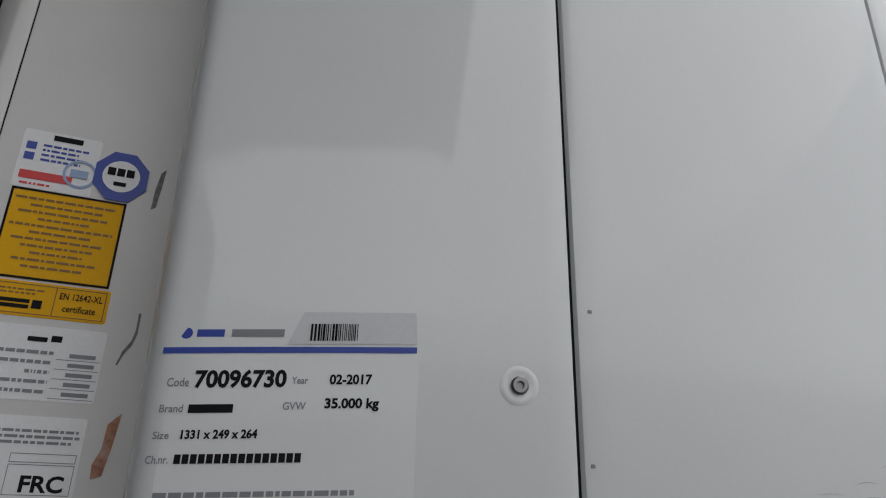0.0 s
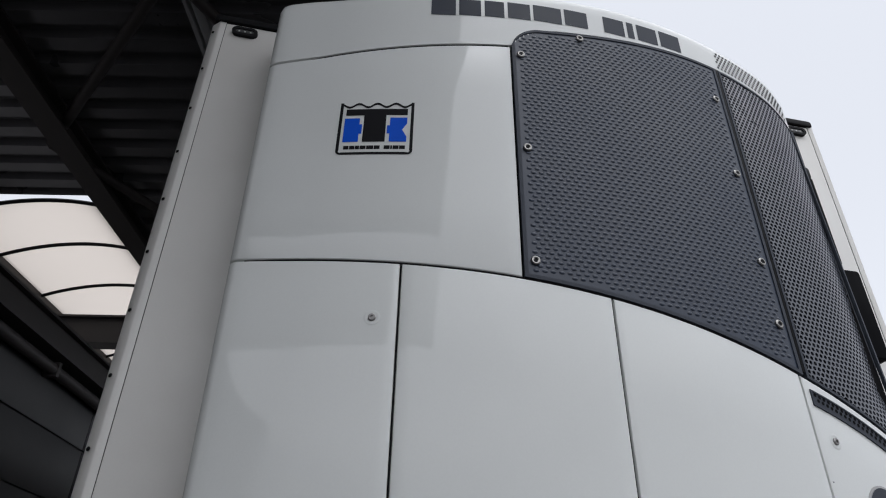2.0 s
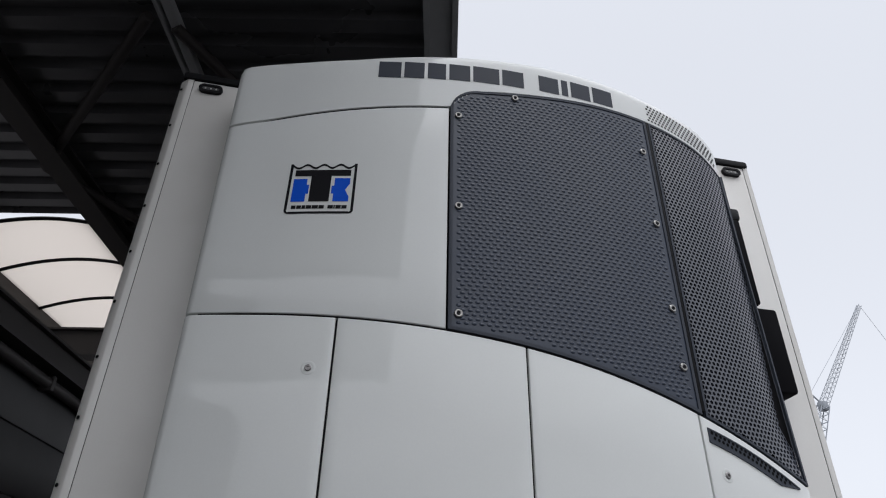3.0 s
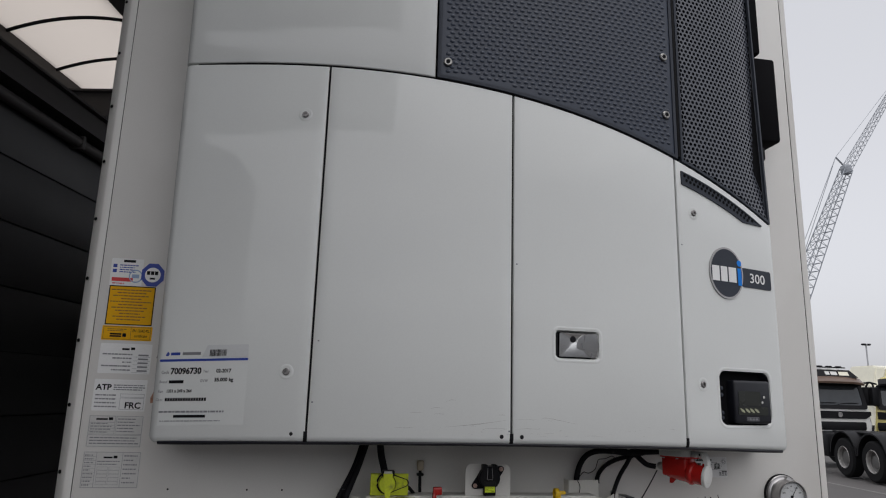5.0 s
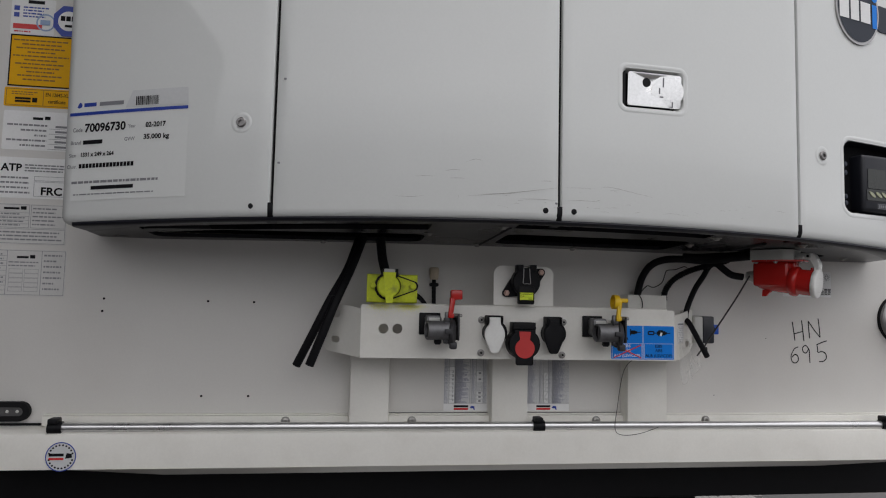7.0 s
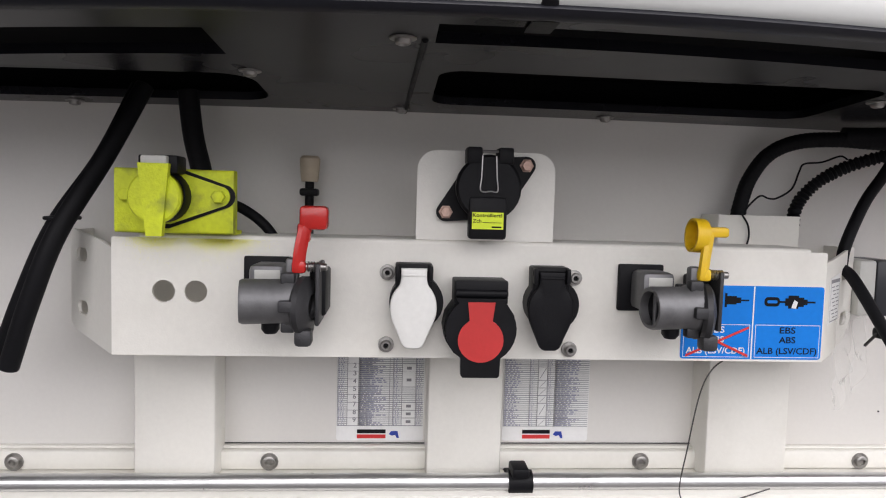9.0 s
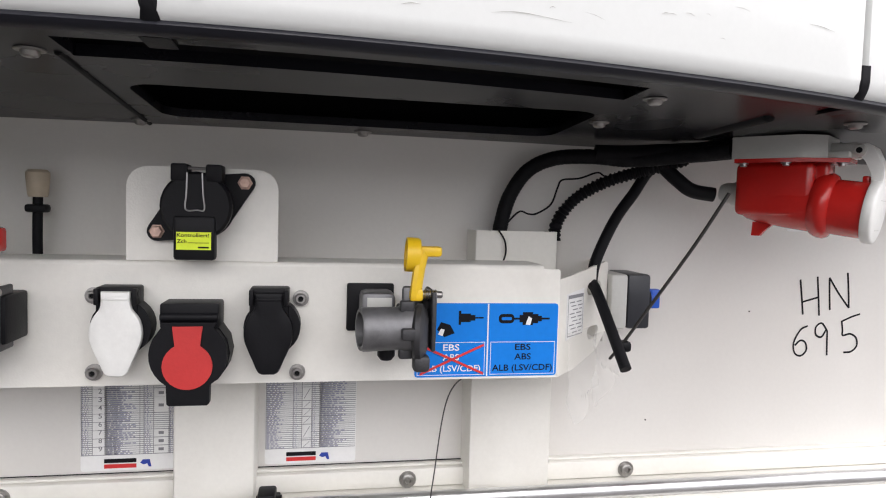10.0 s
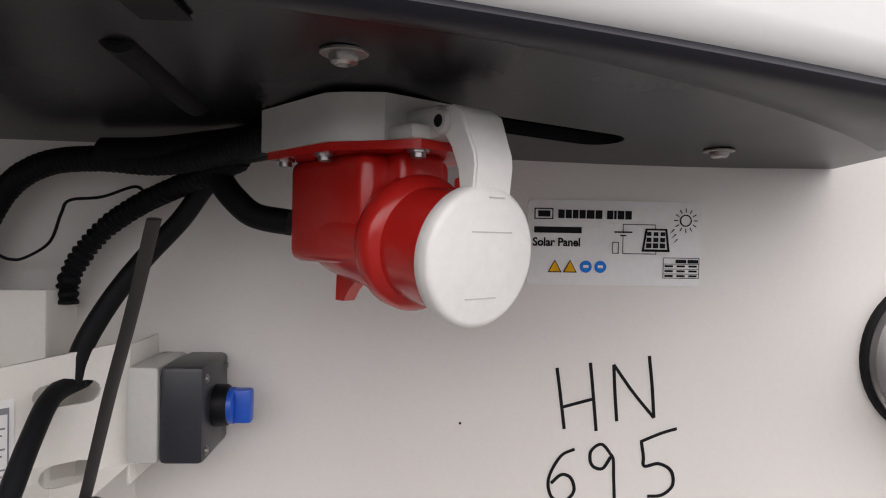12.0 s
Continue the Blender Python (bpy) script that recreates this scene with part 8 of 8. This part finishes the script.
def truck(x0, x1, y, roof, body, trim, band, label, board=True):
    """A cab that faces the camera: sloping screen, sun visor, sign board, grille, bumper, mirrors and wheels."""
    root = thing("truck", label, "truck", ((x0 + x1) / 2, y, 0), "parked trucks")
    w = x1 - x0

    def shell(outline, inset):
        """Sides drawn in towards the roof."""
        bm = bmesh.new()
        rows = [[bm.verts.new((x0 + inset + (0.30 * max(0, v - 1.8) if k == 0 else w - 2 * inset - 0.30 * max(0, v - 1.8)), u, v)) for u, v in outline] for k in (0, 1)]
        n = len(outline)
        for i in range(n):
            j = (i + 1) % n
            bm.faces.new((rows[0][i], rows[0][j], rows[1][j], rows[1][i]))
        bm.faces.new(rows[0])
        bm.faces.new(rows[1])
        bmesh.ops.bevel(bm, geom=bm.edges[:], offset=0.04, segments=2, affect="EDGES")
        return bm

    part("cab", shell([(y, 0.95), (y - 0.03, 1.35), (y, 1.86), (y + 0.20, 2.62), (y + 0.42, 2.86), (y + 2.0, 2.90), (y + 2.0, 0.95)], 0.0), body, root)
    part("roof", shell([(y + 0.30, 2.78), (y + 0.36, roof - 0.10), (y + 0.60, roof), (y + 1.9, roof - 0.02), (y + 2.0, 2.88)], 0.12), body, root)

    def screen(u, v, d):
        return Vector((u, y - 0.006 + 0.26 * (v - 1.86) + d, v))

    glass_hole = rounded(x0 + 0.24, x1 - 0.24, 1.92, 2.52, 0.09)
    bm = bmesh.new()
    plate(bm, rounded(x0 + 0.10, x1 - 0.10, 1.80, 2.60, 0.10), [glass_hole], 0.03, lambda u, v, d: screen(u, v, d - 0.03))
    part("screen_surround", bm, BLACK, root)
    bm = bmesh.new()
    plate(bm, glass_hole, [], 0.006, lambda u, v, d: screen(u, v, d - 0.012))
    glass = part("windscreen", bm, WINDSCREEN, root)
    for u in (x0 + 0.55, x0 + 1.35):
        part("wiper", hose(bmesh.new(), [screen(u, 1.94, -0.05), screen(u + 0.3, 1.985, -0.05), screen(u + 0.75, 1.99, -0.05)], 0.012, 6, 3), BLACK, glass)
    # sun visor that stands out over the screen
    bm = bmesh.new()
    rows = []
    for k in range(13):
        t = -1 + k / 6
        u = (x0 + x1) / 2 + t * (w / 2 - 0.20)
        drop = 0.05 * t ** 4
        out = 0.12 * t ** 4
        rows.append([bm.verts.new((u, y + out + dy, z - drop)) for dy, z in ((-0.22, 2.60), (-0.24, 2.66), (-0.02, 2.83), (0.30, 2.84), (0.20, 2.62))])
    for a, b in zip(rows, rows[1:]):
        for i in range(5):
            bm.faces.new((a[i], b[i], b[(i + 1) % 5], a[(i + 1) % 5]))
    bm.faces.new(rows[0])
    bm.faces.new(rows[-1])
    visor = part("sun_visor", bm, band, root)
    if board:
        bm = bmesh.new()
        plate(bm, [(x0 + 0.34, 2.80), (x1 - 0.34, 2.80), (x1 - 0.56, 3.04), (x0 + 0.56, 3.04)], [], 0.08, lambda u, v, d: Vector((u, y + 0.06 + (v - 2.8) * 0.5 + d - 0.10, v)))
        sign = part("sign_board", bm, BLACK, root, "black sign board")
        f = lambda u, v, d: Vector((u, y - 0.04 + (v - 2.8) * 0.5 + d - 0.006, v))
        for u0, u1 in ((x1 - 1.52, x1 - 1.36), (x1 - 1.32, x1 - 1.08)):
            part("sign_mark", ink(bmesh.new(), u0, u1, 2.87, 2.98, f, 0.004), CABWHITE, sign)
        part("sign_mark", ink(bmesh.new(), x1 - 1.02, x1 - 0.66, 2.86, 2.98, f, 0.004), CABCREAM, sign)
        for k in range(5):
            part("roof_lamp", box(bmesh.new(), x0 + 0.42 + k * 0.36, x0 + 0.60 + k * 0.36, y + 0.46, y + 0.58, roof, roof + 0.07, bevel=0.02), BLACK, root)
        part("lamp_bar", rod(bmesh.new(), (x0 + 0.3, y + 0.55, roof + 0.02), (x1 - 0.3, y + 0.55, roof + 0.02), 0.02, 8), BLACK, root)
    bm = bmesh.new()
    plate(bm, [(x0 + 0.08, 1.50), (x1 - 0.22, 1.50), (x1 - 0.02, 1.62), (x1 - 0.02, 1.73), (x0 + 0.08, 1.73)], [], 0.08, facing(y - 0.06))
    grille = part("grille", bm, trim, root)
    part("grille_emblem", lathe(bmesh.new(), ((x0 + x1) / 2 + 0.1, y - 0.06, 1.62), (0, -1, 0), [(0.08, 0), (0.08, 0.02), (0.05, 0.02), (0.05, 0.005), (0, 0.005)], 20), STEEL, grille)
    part("lower_grille", box(bmesh.new(), x0 + 0.05, x1 - 0.24, y - 0.09, y + 0.1, 1.14, 1.40, bevel=0.04), trim, root)
    part("bumper", box(bmesh.new(), x0 - 0.02, x1 + 0.02, y - 0.14, y + 0.3, 0.42, 1.10, bevel=0.06), BLACK, root)
    for q in (x0 + 0.28, x1 - 0.28):
        part("headlight", box(bmesh.new(), q - 0.18, q + 0.18, y - 0.17, y - 0.05, 0.82, 0.98, bevel=0.03), LENS, root)
    for q, d in ((x0, -1), (x1, 1)):
        arm = part("mirror_arm", hose(bmesh.new(), [(q - d * 0.14, y + 0.12, 2.62), (q + d * 0.08, y - 0.05, 2.66), (q + d * 0.18, y - 0.06, 2.5)], 0.03, 8, 4), BLACK, root)
        part("mirror", box(bmesh.new(), min(q + d * 0.05, q + d * 0.30), max(q + d * 0.05, q + d * 0.30), y - 0.12, y + 0.05, 1.92, 2.52, bevel=0.04), BLACK, arm)
    for q, d in ((x0 + 0.15, -1), (x1 - 0.15, 1)):
        wheel(root, Vector((q, y + 1.3, 0.52)), 0.52, 0.32, (d, 0, 0))
    return settle(root)


truck(14.52, 17.05, 17.2, 3.12, CABWHITE, BLACK, CABBROWN, "white truck cab with black grille and brown sun visor")
yellow = truck(17.30, 19.8, 17.3, 3.22, CABYELLOW, BLACK, BLACK, "pale yellow truck cab with a black sun visor", False)
yellow.matrix_basis = Matrix.Translation((17.30, 17.3, 0)) @ Matrix.Rotation(radians(-40), 4, "Z") @ Matrix.Translation((-17.30, -17.3, 0)) @ yellow.matrix_basis
truck(23.4, 25.9, 24.0, 3.72, CABCREAM, CABCREAM, CABCREAM, "cream truck cab parked behind others", False)


def lattice_crane():
    root = thing("lattice_crane", "tall grey lattice boom crane against the sky", "crane", (60, 100, 0))

    def boom(name, a, b, w0, w1, bays, r):
        a, b = Vector(a), Vector(b)
        d = (b - a).normalized()
        s1 = d.cross(Vector((0, 0, 1))).normalized()
        s2 = d.cross(s1).normalized()
        bm = bmesh.new()
        rings = []
        for k in range(bays + 1):
            t = k / bays
            w = (w0 + (w1 - w0) * t) / 2
            rings.append([a.lerp(b, t) + s1 * w * i + s2 * w * j for i, j in ((-1, -1), (1, -1), (1, 1), (-1, 1))])
        for k in range(bays):
            for i in range(4):
                rod(bm, rings[k][i], rings[k + 1][i], r, 5)
                rod(bm, rings[k][i], rings[k + 1][(i + 1) % 4], r * 0.55, 4)
                rod(bm, rings[k][i], rings[k][(i + 1) % 4], r * 0.55, 4)
        return part(name, bm, CRANE, root)

    boom("boom", (70.3, 100, 0.0), (92.3, 100, 44.4), 3.2, 1.5, 30, 0.10)
    boom("jib", (92.3, 100, 44.4), (108.2, 100, 67.2), 1.3, 0.6, 22, 0.06)
    part("mast_head", box(bmesh.new(), 91.5, 93.0, 99.3, 100.7, 43.4, 45.2, bevel=0.3), CRANE, root)
    top = (90.3, 100, 46.6)
    for a, b, r in (((92.3, 100, 44.6), top, 0.16), (top, (108.2, 100, 67.4), 0.04), (top, (80.2, 100, 24.0), 0.06), (top, (79.2, 100, 24.0), 0.06), ((108.2, 100, 67.2), (121.0, 100, 40.0), 0.04)):
        part("pendant", rod(bmesh.new(), a, b, r, 5), CRANE, root)
    part("cab", box(bmesh.new(), 58, 66, 97, 103, 0, 4, bevel=0.4), CRANE, root)
    return settle(root)


lattice_crane()

root = thing("light_mast", "tall yard light mast with a cross arm", "lamp post", (56.1, 60, 0))
part("mast", rod(bmesh.new(), (56.1, 60, 0), (56.1, 60, 8.2), 0.075, 10), GUTTER, root)
part("cross_arm", box(bmesh.new(), 55.72, 56.48, 59.9, 60.1, 8.12, 8.25, bevel=0.03), GUTTER, root)
for x in (55.8, 56.4):
    part("lamp_head", box(bmesh.new(), x - 0.16, x + 0.16, 59.8, 60.2, 8.15, 8.33, bevel=0.05), BLACK, root)
settle(root)

# far sheds and trees along the horizon
tagged(mesh_object("backdrop_shed", boxes((30, 120, 140, 150, 0, 7.5), bevel=0.3), GUTTER), "long grey shed at the far end of the yard", "shed", kind="structure")

# unseen block added behind the camera to hold back light from the low sky
tagged(mesh_object("backdrop_hall", boxes((-40, 50, -30, -24, 0, 5.0), bevel=0.1), GUTTER), "unseen grey block added behind the camera against low sky light", "hall", kind="structure")

# worn painted line beside the parked chassis
bm = bmesh.new()
box(bm, -0.06, 0.06, -3.6, 3.6, -0.034, -0.024, m=Matrix.Translation((12.3, 12.4, 0)) @ Matrix.Rotation(radians(-5), 4, "Z"))
tagged(mesh_object("pavement_line", bm, surface("worn_line_paint", (0.15, 0.145, 0.14), 0.8, var=0.3, scale=3, fine=0.2, bump=0.2), False), "pale worn painted line on the yard", "road marking", kind="structure")

# pavers under the trailer's front
paving = tagged(new("pavement"), "grey concrete pavers in running bond", "pavement", kind="structure")
bm = box(bmesh.new(), -0.103, 0.103, -0.051, 0.051, -0.06, 0.0, bevel=0.005, seg=1)
paver_mesh = bpy.data.meshes.new("paver")
bm.to_mesh(paver_mesh)
bm.free()
paver_mesh.materials.append(PAVER)
rnd = random.Random(2)
for r in range(20):
    for c in range(15):
        p = new("paver", paver_mesh)
        p.parent = paving
        p.location = (0.1 + c * 0.212 + (0.106 if r % 2 else 0), 3.4 + r * 0.108, -0.028 + 0.03 + rnd.uniform(-0.003, 0.003))
